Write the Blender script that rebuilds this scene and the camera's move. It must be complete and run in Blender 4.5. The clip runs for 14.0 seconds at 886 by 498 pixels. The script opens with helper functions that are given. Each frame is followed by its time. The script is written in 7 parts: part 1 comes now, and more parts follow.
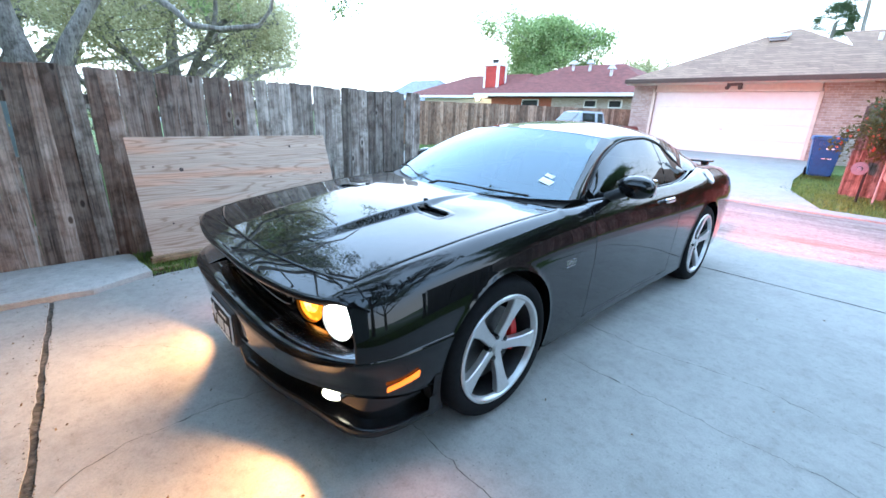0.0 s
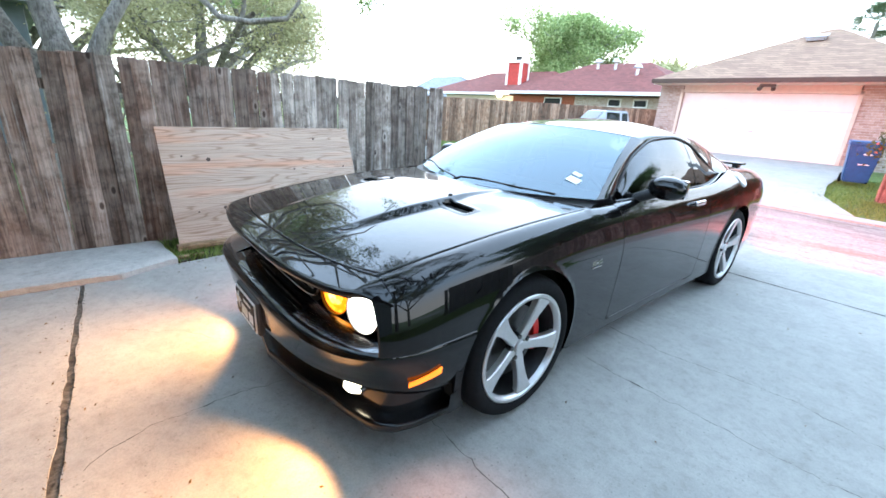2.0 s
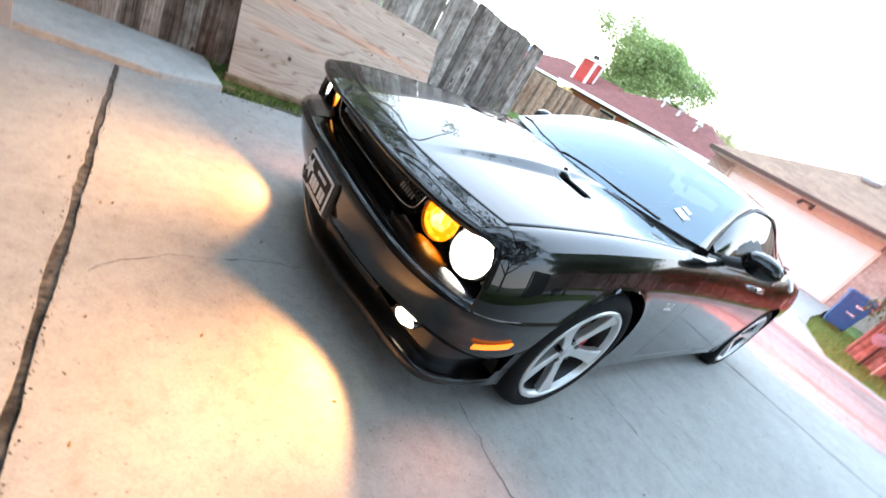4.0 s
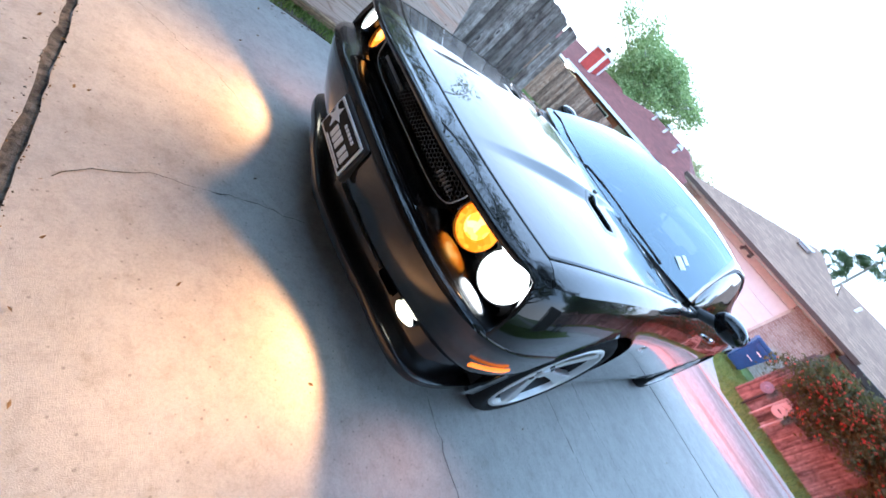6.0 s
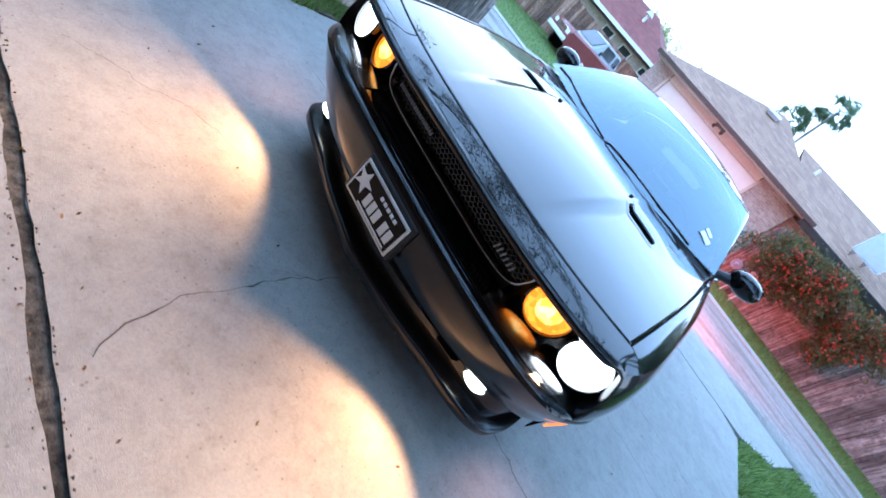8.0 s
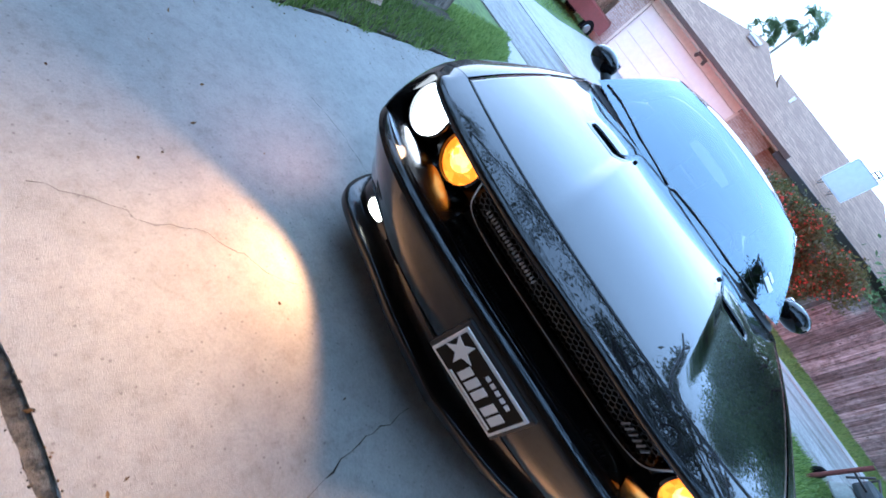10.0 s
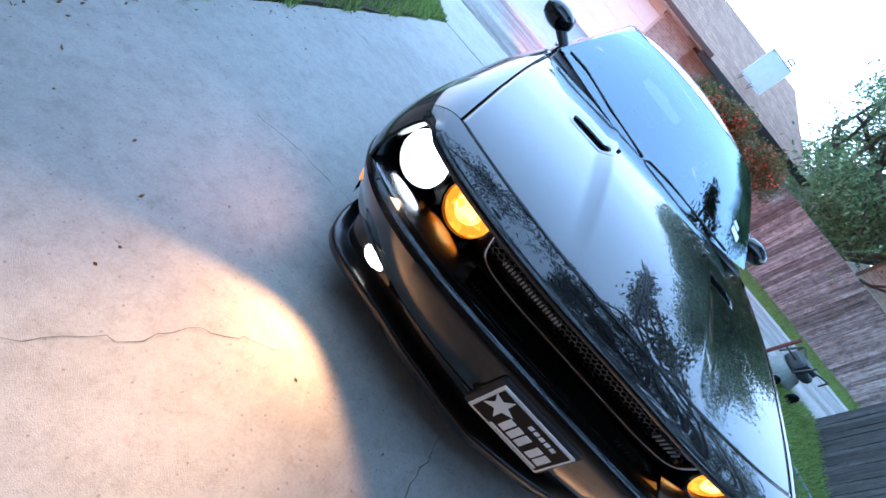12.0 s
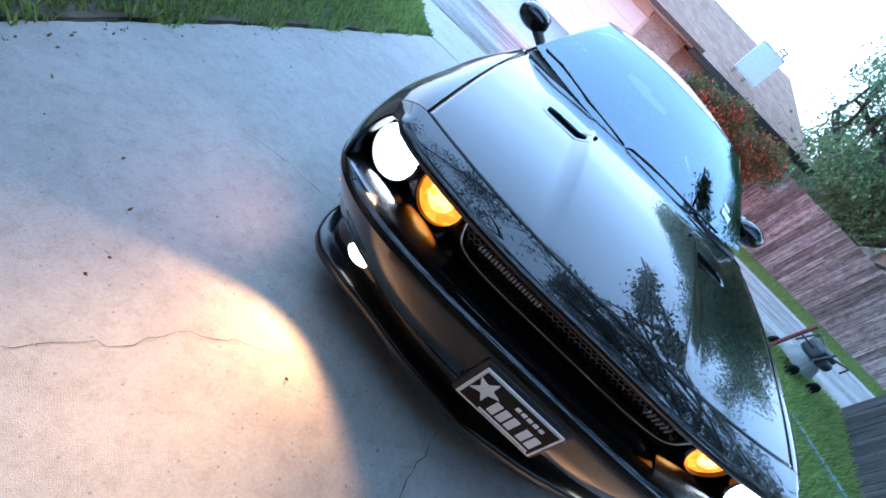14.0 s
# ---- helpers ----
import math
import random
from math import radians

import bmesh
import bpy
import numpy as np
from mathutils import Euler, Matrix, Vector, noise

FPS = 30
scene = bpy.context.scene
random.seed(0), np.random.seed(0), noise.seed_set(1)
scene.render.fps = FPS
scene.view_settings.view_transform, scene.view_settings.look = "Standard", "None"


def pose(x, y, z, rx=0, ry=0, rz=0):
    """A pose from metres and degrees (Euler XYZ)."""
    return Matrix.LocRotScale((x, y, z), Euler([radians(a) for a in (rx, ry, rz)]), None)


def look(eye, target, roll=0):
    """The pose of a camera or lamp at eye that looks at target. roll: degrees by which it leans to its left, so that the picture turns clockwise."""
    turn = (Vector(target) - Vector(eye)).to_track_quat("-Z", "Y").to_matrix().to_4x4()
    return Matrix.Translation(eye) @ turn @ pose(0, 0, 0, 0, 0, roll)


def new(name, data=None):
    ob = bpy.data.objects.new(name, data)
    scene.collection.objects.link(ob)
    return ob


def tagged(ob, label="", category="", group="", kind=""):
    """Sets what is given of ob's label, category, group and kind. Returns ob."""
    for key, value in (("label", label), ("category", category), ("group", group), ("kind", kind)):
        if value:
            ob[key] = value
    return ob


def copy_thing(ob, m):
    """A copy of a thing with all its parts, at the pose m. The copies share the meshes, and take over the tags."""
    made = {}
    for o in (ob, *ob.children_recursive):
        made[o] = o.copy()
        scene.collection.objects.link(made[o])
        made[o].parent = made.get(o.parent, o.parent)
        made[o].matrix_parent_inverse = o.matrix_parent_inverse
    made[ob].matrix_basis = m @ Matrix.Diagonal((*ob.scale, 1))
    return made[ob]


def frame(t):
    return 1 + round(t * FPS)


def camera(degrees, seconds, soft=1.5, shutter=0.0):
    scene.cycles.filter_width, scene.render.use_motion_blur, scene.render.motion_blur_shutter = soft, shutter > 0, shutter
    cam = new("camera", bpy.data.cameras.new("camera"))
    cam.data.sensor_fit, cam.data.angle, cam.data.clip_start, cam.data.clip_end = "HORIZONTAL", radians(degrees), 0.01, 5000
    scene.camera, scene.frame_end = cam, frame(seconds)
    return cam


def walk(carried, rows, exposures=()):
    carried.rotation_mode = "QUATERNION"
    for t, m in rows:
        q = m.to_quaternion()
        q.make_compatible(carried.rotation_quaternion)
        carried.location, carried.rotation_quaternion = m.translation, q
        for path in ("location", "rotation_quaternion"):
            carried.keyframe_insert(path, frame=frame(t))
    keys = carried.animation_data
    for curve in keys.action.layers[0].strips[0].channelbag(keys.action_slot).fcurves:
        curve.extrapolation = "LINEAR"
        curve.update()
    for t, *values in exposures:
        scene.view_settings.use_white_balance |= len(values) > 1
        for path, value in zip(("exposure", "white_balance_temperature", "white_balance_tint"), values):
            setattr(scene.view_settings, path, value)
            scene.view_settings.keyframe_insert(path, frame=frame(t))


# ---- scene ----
cam = camera(94.1, 14.0, soft=1.6, shutter=0.5)
PATH = [
    (0, (2.038, -0.502, 1.481), (0.655, 0.798, 0.85), 2.3),
    (0.5, (2.034, -0.503, 1.478), (0.647, 0.791, 0.845), 2.3),
    (1, (2.026, -0.51, 1.473), (0.624, 0.766, 0.836), 2.5),
    (1.5, (2.013, -0.518, 1.468), (0.59, 0.727, 0.817), 2.7),
    (2, (1.997, -0.519, 1.468), (0.567, 0.72, 0.819), 3.4),
    (2.5, (1.917, -0.577, 1.417), (0.451, 0.606, 0.746), 5.6),
    (3, (1.769, -0.701, 1.334), (0.286, 0.396, 0.561), 7.6),
    (3.2, (1.719, -0.747, 1.314), (0.282, 0.414, 0.547), 11.3),
    (5.3, (1.337, -0.838, 1.165), (0.112, 0.505, 0.333), 53.3),
    (5.5, (1.296, -0.875, 1.172), (0.109, 0.497, 0.331), 51.6),
    (6, (1.263, -0.906, 1.167), (0.26, 0.609, 0.33), 51.6),
    (6.5, (1.257, -0.984, 1.195), (0.341, 0.557, 0.308), 49.1),
    (7, (1.119, -1.039, 1.239), (0.358, 0.558, 0.307), 48.8),
    (7.5, (0.85, -1.096, 1.222), (0.204, 0.535, 0.261), 51.9),
    (8, (0.61, -1.072, 1.265), (0.062, 0.56, 0.246), 50.9),
    (8.5, (0.381, -1.037, 1.246), (-0.016, 0.595, 0.159), 52.7),
    (9, (0.104, -1.032, 1.256), (-0.096, 0.674, 0.23), 52.3),
    (9.2, (0.0, -1.037, 1.238), (-0.219, 0.64, 0.17), 53.5),
    (11.3, (-0.487, -0.878, 1.286), (-0.589, 0.783, 0.177), 50.0),
    (11.5, (-0.544, -0.884, 1.294), (-0.559, 0.799, 0.214), 50.1),
    (12, (-0.658, -0.899, 1.273), (-0.467, 0.758, 0.169), 51.2),
    (12.5, (-0.71, -0.911, 1.269), (-0.473, 0.764, 0.202), 52.4),
    (13, (-0.697, -0.914, 1.278), (-0.435, 0.785, 0.255), 54.1),
    (13.5, (-0.641, -0.925, 1.283), (-0.455, 0.763, 0.227), 50.8),
    (14, (-0.539, -0.922, 1.302), (-0.429, 0.752, 0.213), 45.8),
]

EXPOSURES = [(0, 0.82, 6000, 8), (1.5, 0.81, 6050, 8), (2.1, 1.05, 6950, 11), (3.0, 1.12, 7500, 13), (3.2, 1.12, 7500, 13), (5.3, 0.75, 6150, 10), (6.5, 0.62, 5600, 10), (7.5, 0.60, 5350, 10), (9.0, 0.60, 5250, 10), (11.3, 0.65, 5300, 10), (12.5, 0.67, 5300, 10), (14, 0.65, 5250, 10)]
walk(cam, [(t, look(eye, target, roll)) for t, eye, target, roll in PATH], EXPOSURES)

# ---- world and sun: bright overcast evening sky ----
world = bpy.data.worlds.new("overcast_sky")
scene.world = world
world.use_nodes = True
wn = world.node_tree.nodes
wl = world.node_tree.links
sky = wn.new("ShaderNodeTexSky")
sky.sky_type = "NISHITA"
sky.sun_disc = False
sky.sun_elevation = radians(25)
sky.sun_rotation = radians(320)
sky.air_density, sky.dust_density, sky.ozone_density = 1.0, 2.5, 1.0
veil = wn.new("ShaderNodeMix")
veil.data_type = "RGBA"
veil.inputs[0].default_value = 0.88
co = wn.new("ShaderNodeTexCoord")
sep = wn.new("ShaderNodeSeparateXYZ")
wl.new(co.outputs["Generated"], sep.inputs[0])
height = wn.new("ShaderNodeMapRange")
height.inputs["From Min"].default_value, height.inputs["From Max"].default_value = 0.1, 0.48
wl.new(sep.outputs[2], height.inputs["Value"])
cloud = wn.new("ShaderNodeMix")
cloud.data_type = "RGBA"
cloud.inputs[6].default_value, cloud.inputs[7].default_value = (13.5, 15.0, 16.4, 1), (10.7, 16.4, 24.0, 1)
wl.new(height.outputs[0], cloud.inputs[0])
wl.new(cloud.outputs[2], veil.inputs[7])
wl.new(sky.outputs[0], veil.inputs[6])
wl.new(veil.outputs[2], wn["Background"].inputs[0])
wn["Background"].inputs[1].default_value = 0.142
sun = new("sun", bpy.data.lights.new("sun", "SUN"))
sun.data.energy, sun.data.angle, sun.data.color = 0.8, radians(140), (1.0, 0.97, 0.93)
sun.matrix_world = look((-20, 30, 24), (0, 0, 0))

# ---- materials ----
def material(name):
    m = bpy.data.materials.new(name)
    m.use_nodes = True
    n, l = m.node_tree.nodes, m.node_tree.links
    return m, n, l, n["Principled BSDF"]


def mapped(n, l, scale=(1, 1, 1), kind="Object"):
    co = n.new("ShaderNodeTexCoord")
    mp = n.new("ShaderNodeMapping")
    mp.inputs["Scale"].default_value = scale
    l.new(co.outputs[kind], mp.inputs[0])
    return mp.outputs[0]


def noise_node(n, l, vec, scale, detail=6, rough=0.6):
    t = n.new("ShaderNodeTexNoise")
    t.inputs["Scale"].default_value, t.inputs["Detail"].default_value, t.inputs["Roughness"].default_value = scale, detail, rough
    l.new(vec, t.inputs["Vector"])
    return t.outputs["Fac"]


def ramp(n, l, fac, stops):
    r = n.new("ShaderNodeValToRGB")
    el = r.color_ramp.elements
    while len(el) < len(stops):
        el.new(0.5)
    for e, (p, c) in zip(el, stops):
        e.position, e.color = p, (*c, 1)
    l.new(fac, r.inputs[0])
    return r.outputs[0]


def mix(n, l, fac, a, b, how="MIX"):
    m = n.new("ShaderNodeMix")
    m.data_type, m.blend_type = "RGBA", how
    for key, v in ((0, fac), (6, a), (7, b)):
        if isinstance(v, (int, float)):
            m.inputs[key].default_value = v
        elif isinstance(v, tuple):
            m.inputs[key].default_value = (*v, 1)
        else:
            l.new(v, m.inputs[key])
    return m.outputs[2]


def bump(n, l, bsdf, height, strength, distance):
    b = n.new("ShaderNodeBump")
    b.inputs["Strength"].default_value, b.inputs["Distance"].default_value = strength, distance
    l.new(height, b.inputs["Height"])
    l.new(b.outputs[0], bsdf.inputs["Normal"])


def plain(name, color, rough=0.5, metal=0.0, vary=0.15, scale=30, bumpy=0.0, coat=0.0):
    m, n, l, b = material(name)
    v = mapped(n, l)
    f = noise_node(n, l, v, scale)
    f2 = noise_node(n, l, v, scale * 0.13)
    lo = tuple(max(0, c * (1 - vary)) for c in color)
    hi = tuple(min(1, c * (1 + vary)) for c in color)
    c1 = ramp(n, l, f, [(0.3, lo), (0.7, hi)])
    c2 = ramp(n, l, f2, [(0.3, (1 - vary,) * 3), (0.7, (1, 1, 1))])
    l.new(mix(n, l, 1.0, c1, c2, "MULTIPLY"), b.inputs["Base Color"])
    b.inputs["Roughness"].default_value, b.inputs["Metallic"].default_value = rough, metal
    b.inputs["Coat Weight"].default_value, b.inputs["Coat Roughness"].default_value = coat, 0.02
    if bumpy:
        bump(n, l, b, f, bumpy, 0.01)
    return m


def glow(name, color, power):
    m, n, l, b = material(name)
    b.inputs["Base Color"].default_value = (*[c * 0.6 for c in color], 1)
    b.inputs["Emission Color"].default_value, b.inputs["Emission Strength"].default_value = (*color, 1), power
    b.inputs["Roughness"].default_value = 0.15
    return m


def pane(name, tint, ior=1.5, sheen=(1, 1, 1)):
    m, n, l, b = material(name)
    tr, gl, fr, mx = n.new("ShaderNodeBsdfTransparent"), n.new("ShaderNodeBsdfGlossy"), n.new("ShaderNodeFresnel"), n.new("ShaderNodeMixShader")
    tr.inputs[0].default_value = (*tint, 1)
    gl.inputs["Color"].default_value = (*sheen, 1)
    gl.inputs["Roughness"].default_value = 0.0
    fr.inputs[0].default_value = ior
    l.new(fr.outputs[0], mx.inputs[0])
    l.new(tr.outputs[0], mx.inputs[1])
    l.new(gl.outputs[0], mx.inputs[2])
    l.new(mx.outputs[0], n["Material Output"].inputs[0])
    return m


def concrete(name, light, dark, stain):
    m, n, l, b = material(name)
    v = mapped(n, l)
    big = noise_node(n, l, v, 0.55, 5, 0.6)
    mid = noise_node(n, l, v, 3.2, 10, 0.78)
    patch = noise_node(n, l, v, 17, 8, 0.75)
    fine = noise_node(n, l, v, 95, 5, 0.7)
    grit = noise_node(n, l, v, 340, 2, 0.5)
    c = ramp(n, l, big, [(0.32, dark), (0.62, light)])
    c = mix(n, l, 0.5, c, ramp(n, l, mid, [(0.36, stain), (0.56, light)]))
    c = mix(n, l, 0.55, c, ramp(n, l, patch, [(0.33, (0.66, 0.65, 0.63)), (0.5, (1, 1, 1)), (0.7, (1.12, 1.12, 1.12))]), "MULTIPLY")
    c = mix(n, l, 0.55, c, ramp(n, l, fine, [(0.32, (0.72, 0.72, 0.72)), (0.5, (1, 1, 1)), (0.68, (1.12, 1.12, 1.11))]), "MULTIPLY")
    c = mix(n, l, 0.45, c, ramp(n, l, grit, [(0.3, (0.78, 0.78, 0.78)), (0.5, (1, 1, 1)), (0.72, (1.18, 1.18, 1.17))]), "MULTIPLY")
    # small dark pits
    pit = n.new("ShaderNodeTexVoronoi")
    pit.inputs["Scale"].default_value = 26
    l.new(v, pit.inputs["Vector"])
    c = mix(n, l, ramp(n, l, pit.outputs["Distance"], [(0.06, (0.55,) * 3), (0.13, (0, 0, 0))]), c, (0.09, 0.085, 0.08))
    l.new(c, b.inputs["Base Color"])
    b.inputs["Roughness"].default_value = 0.85
    h = mix(n, l, 0.6, fine, grit)
    bump(n, l, b, h, 0.45, 0.004)
    return m


def weathered(name, tones, grey, along="Z", worn=0.5, rough=0.85):
    """Sawn timber with the grain along one axis of the object."""
    m, n, l, b = material(name)
    s = {"Z": (26, 26, 0.8), "Y": (26, 0.8, 26), "X": (0.8, 26, 26)}[along]
    co = n.new("ShaderNodeTexCoord")
    info = n.new("ShaderNodeObjectInfo")
    sh = n.new("ShaderNodeVectorMath")
    sh.operation = "SCALE"
    sh.inputs[0].default_value = (37.0, 11.0, 53.0)
    l.new(info.outputs["Random"], sh.inputs["Scale"])
    ad = n.new("ShaderNodeVectorMath")
    l.new(co.outputs["Object"], ad.inputs[0])
    l.new(sh.outputs[0], ad.inputs[1])
    mp = n.new("ShaderNodeMapping")
    mp.inputs["Scale"].default_value = s
    l.new(ad.outputs[0], mp.inputs[0])
    grain = noise_node(n, l, mp.outputs[0], 2.2, 8, 0.65)
    streak = noise_node(n, l, mp.outputs[0], 0.8, 6, 0.65)
    crack = noise_node(n, l, mp.outputs[0], 4.5, 3, 0.5)
    mould = noise_node(n, l, ad.outputs[0], 8.0, 7, 0.7)
    blot = noise_node(n, l, ad.outputs[0], 2.3, 5, 0.7)
    c = ramp(n, l, streak, [(0.36, tones[0]), (0.5, tones[1]), (0.66, tones[2])])
    c = mix(n, l, ramp(n, l, blot, [(0.42, (0, 0, 0)), (0.68, (worn,) * 3)]), c, grey)
    c = mix(n, l, 0.85, c, ramp(n, l, grain, [(0.36, (0.45, 0.45, 0.45)), (0.56, (1.08, 1.08, 1.08))]), "MULTIPLY")
    c = mix(n, l, 0.8, c, ramp(n, l, mould, [(0.36, (0.42, 0.4, 0.38)), (0.52, (1, 1, 1)), (0.7, (1.15, 1.15, 1.16))]), "MULTIPLY")
    c = mix(n, l, 0.75, c, ramp(n, l, crack, [(0.3, (0.25, 0.23, 0.22)), (0.4, (1, 1, 1))]), "MULTIPLY")
    kn = n.new("ShaderNodeTexVoronoi")
    kn.inputs["Scale"].default_value = 1.0
    km = n.new("ShaderNodeMapping")
    km.inputs["Scale"].default_value = {"Z": (5, 5, 2.4), "Y": (5, 2.4, 5), "X": (2.4, 5, 5)}[along]
    l.new(ad.outputs[0], km.inputs[0])
    l.new(km.outputs[0], kn.inputs["Vector"])
    c = mix(n, l, ramp(n, l, kn.outputs["Distance"], [(0.07, (0, 0, 0)), (0.11, (0.75 * worn,) * 3), (0.2, (0, 0, 0))]), c, grey)
    c = mix(n, l, ramp(n, l, kn.outputs["Distance"], [(0.06, (0.9,) * 3), (0.1, (0, 0, 0))]), c, tuple(q * 0.4 for q in tones[0]))
    # pale flaked streaks
    fl = noise_node(n, l, mp.outputs[0], 0.9, 6, 0.75)
    c = mix(n, l, ramp(n, l, fl, [(0.585, (0, 0, 0)), (0.66, (worn * 0.95,) * 3)]), c, tuple(min(0.6, q * 1.3) for q in grey))
    vary = ramp(n, l, info.outputs["Random"], [(0.0, (0.5, 0.47, 0.44)), (0.5, (0.95, 0.91, 0.88)), (1.0, (1.4, 1.36, 1.32))])
    c = mix(n, l, 1.0, c, vary, "MULTIPLY")
    l.new(c, b.inputs["Base Color"])
    b.inputs["Roughness"].default_value = rough
    bump(n, l, b, grain, 0.6, 0.006)
    return m


def leafy(name, dark, light):
    m, n, l, b = material(name)
    g = n.new("ShaderNodeNewGeometry")
    c = ramp(n, l, g.outputs["Random Per Island"], [(0.0, dark), (1.0, light)])
    l.new(c, b.inputs["Base Color"])
    b.inputs["Roughness"].default_value = 0.55
    tl, ad = n.new("ShaderNodeBsdfTranslucent"), n.new("ShaderNodeMixShader")
    l.new(c, tl.inputs[0])
    ad.inputs[0].default_value = 0.5
    l.new(b.outputs[0], ad.inputs[1])
    l.new(tl.outputs[0], ad.inputs[2])
    l.new(ad.outputs[0], n["Material Output"].inputs[0])
    return m


def bricks(name, a, b_, mortar, w, h, kind="Object"):
    m, n, l, b = material(name)
    co = n.new("ShaderNodeTexCoord")
    sep = n.new("ShaderNodeSeparateXYZ")
    l.new(co.outputs[kind], sep.inputs[0])
    add = n.new("ShaderNodeMath")
    l.new(sep.outputs[0], add.inputs[0])
    l.new(sep.outputs[1], add.inputs[1])
    cmb = n.new("ShaderNodeCombineXYZ")
    l.new(add.outputs[0], cmb.inputs[0])
    l.new(sep.outputs[2], cmb.inputs[1])
    t = n.new("ShaderNodeTexBrick")
    t.inputs["Color1"].default_value, t.inputs["Color2"].default_value, t.inputs["Mortar"].default_value = (*a, 1), (*b_, 1), (*mortar, 1)
    t.inputs["Scale"].default_value, t.inputs["Brick Width"].default_value, t.inputs["Row Height"].default_value = 1.0, w, h
    t.inputs["Mortar Size"].default_value = 0.006
    l.new(cmb.outputs[0], t.inputs["Vector"])
    f = noise_node(n, l, co.outputs[kind], 9.0)
    c = mix(n, l, 0.5, t.outputs[0], ramp(n, l, f, [(0.3, (0.6, 0.6, 0.6)), (0.7, (1.2, 1.2, 1.2))]), "MULTIPLY")
    l.new(c, b.inputs["Base Color"])
    b.inputs["Roughness"].default_value = 0.9
    bump(n, l, b, t.outputs["Fac"], -0.6, 0.01)
    return m


CONCRETE = concrete("concrete", (0.335, 0.323, 0.3), (0.262, 0.252, 0.237), (0.225, 0.216, 0.2))
CONCRETE_OLD = concrete("old_concrete", (0.5, 0.485, 0.455), (0.37, 0.355, 0.335), (0.29, 0.28, 0.26))
ALLEY, _n, _l, _b = material("worn_alley_paving")
_v = mapped(_n, _l)
_big = noise_node(_n, _l, mapped(_n, _l, (0.35, 1.6, 1)), 0.8, 6, 0.65)
_vor = _n.new("ShaderNodeTexVoronoi")
_vor.inputs["Scale"].default_value = 34
_l.new(_v, _vor.inputs["Vector"])
_sp = noise_node(_n, _l, _v, 11, 8, 0.8)
_c = ramp(_n, _l, _big, [(0.36, (0.12, 0.105, 0.085)), (0.5, (0.25, 0.235, 0.215)), (0.66, (0.33, 0.315, 0.295))])
_c = mix(_n, _l, 0.85, _c, ramp(_n, _l, _sp, [(0.34, (0.5, 0.48, 0.45)), (0.5, (1, 1, 1)), (0.68, (1.25, 1.25, 1.25))]), "MULTIPLY")
_c = mix(_n, _l, 0.6, _c, ramp(_n, _l, _vor.outputs["Distance"], [(0.1, (1.15, 1.15, 1.15)), (0.6, (0.6, 0.6, 0.6))]), "MULTIPLY")
_l.new(_c, _b.inputs["Base Color"])
_b.inputs["Roughness"].default_value = 0.92
bump(_n, _l, _b, _vor.outputs["Distance"], -0.7, 0.02)
SOIL = plain("soil", (0.09, 0.075, 0.05), 0.95, vary=0.4, scale=14, bumpy=0.6)
TURF = plain("turf", (0.1, 0.15, 0.035), 0.95, vary=0.45, scale=9, bumpy=0.8)
GRASS = leafy("grass_blades", (0.085, 0.15, 0.028), (0.27, 0.36, 0.1))
DRY = leafy("dry_leaves", (0.06, 0.035, 0.015), (0.2, 0.12, 0.05))
DIRT = plain("joint_dirt", (0.075, 0.066, 0.054), 0.95, vary=0.8, scale=30, bumpy=0.9)
JOINT = plain("sandy_joint_dirt", (0.12, 0.105, 0.085), 0.95, vary=0.9, scale=42, bumpy=0.9)
FENCE_GREY = weathered("weathered_grey_fence_wood", [(0.12, 0.086, 0.07), (0.24, 0.19, 0.16), (0.43, 0.375, 0.335)], (0.6, 0.55, 0.5), worn=0.75)
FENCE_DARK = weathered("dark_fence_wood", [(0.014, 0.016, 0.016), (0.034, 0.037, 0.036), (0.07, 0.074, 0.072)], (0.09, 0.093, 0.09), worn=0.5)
# brown boards, reddened to stand for warm lamp light near the garage
FENCE_WARM_LIT = weathered("brown_fence_wood", [(0.15, 0.09, 0.066), (0.27, 0.18, 0.14), (0.41, 0.31, 0.26)], (0.56, 0.49, 0.44))
FENCE_BROWN = weathered("old_brown_fence_wood", [(0.085, 0.058, 0.05), (0.165, 0.12, 0.104), (0.34, 0.29, 0.27)], (0.4, 0.37, 0.36), worn=0.5)
FENCE_FAR = weathered("far_grey_brown_fence_wood", [(0.21, 0.105, 0.062), (0.36, 0.205, 0.135), (0.46, 0.29, 0.2)], (0.45, 0.33, 0.26))
PLYWOOD, _n, _l, _b = material("raw_plywood")
_v = mapped(_n, _l, (1, 0.17, 2.4))
_ring = noise_node(_n, _l, _v, 1.5, 3, 0.45)
_w = _n.new("ShaderNodeMath")
_w.operation = "MULTIPLY"
_l.new(_ring, _w.inputs[0])
_w.inputs[1].default_value = 210.0
_s = _n.new("ShaderNodeMath")
_s.operation = "SINE"
_l.new(_w.outputs[0], _s.inputs[0])
_tone = noise_node(_n, _l, mapped(_n, _l, (1, 0.35, 4.0)), 1.1, 4, 0.5)
_c = ramp(_n, _l, _tone, [(0.3, (0.5, 0.35, 0.265)), (0.53, (0.6, 0.435, 0.34)), (0.64, (0.7, 0.385, 0.26))])
_c = mix(_n, _l, 0.8, _c, ramp(_n, _l, _s.outputs[0], [(0.0, (1, 1, 1)), (0.7, (0.96, 0.94, 0.92)), (1.0, (0.6, 0.5, 0.43))]), "MULTIPLY")
_fib = noise_node(_n, _l, mapped(_n, _l, (60, 1.6, 60)), 2.0, 5, 0.6)
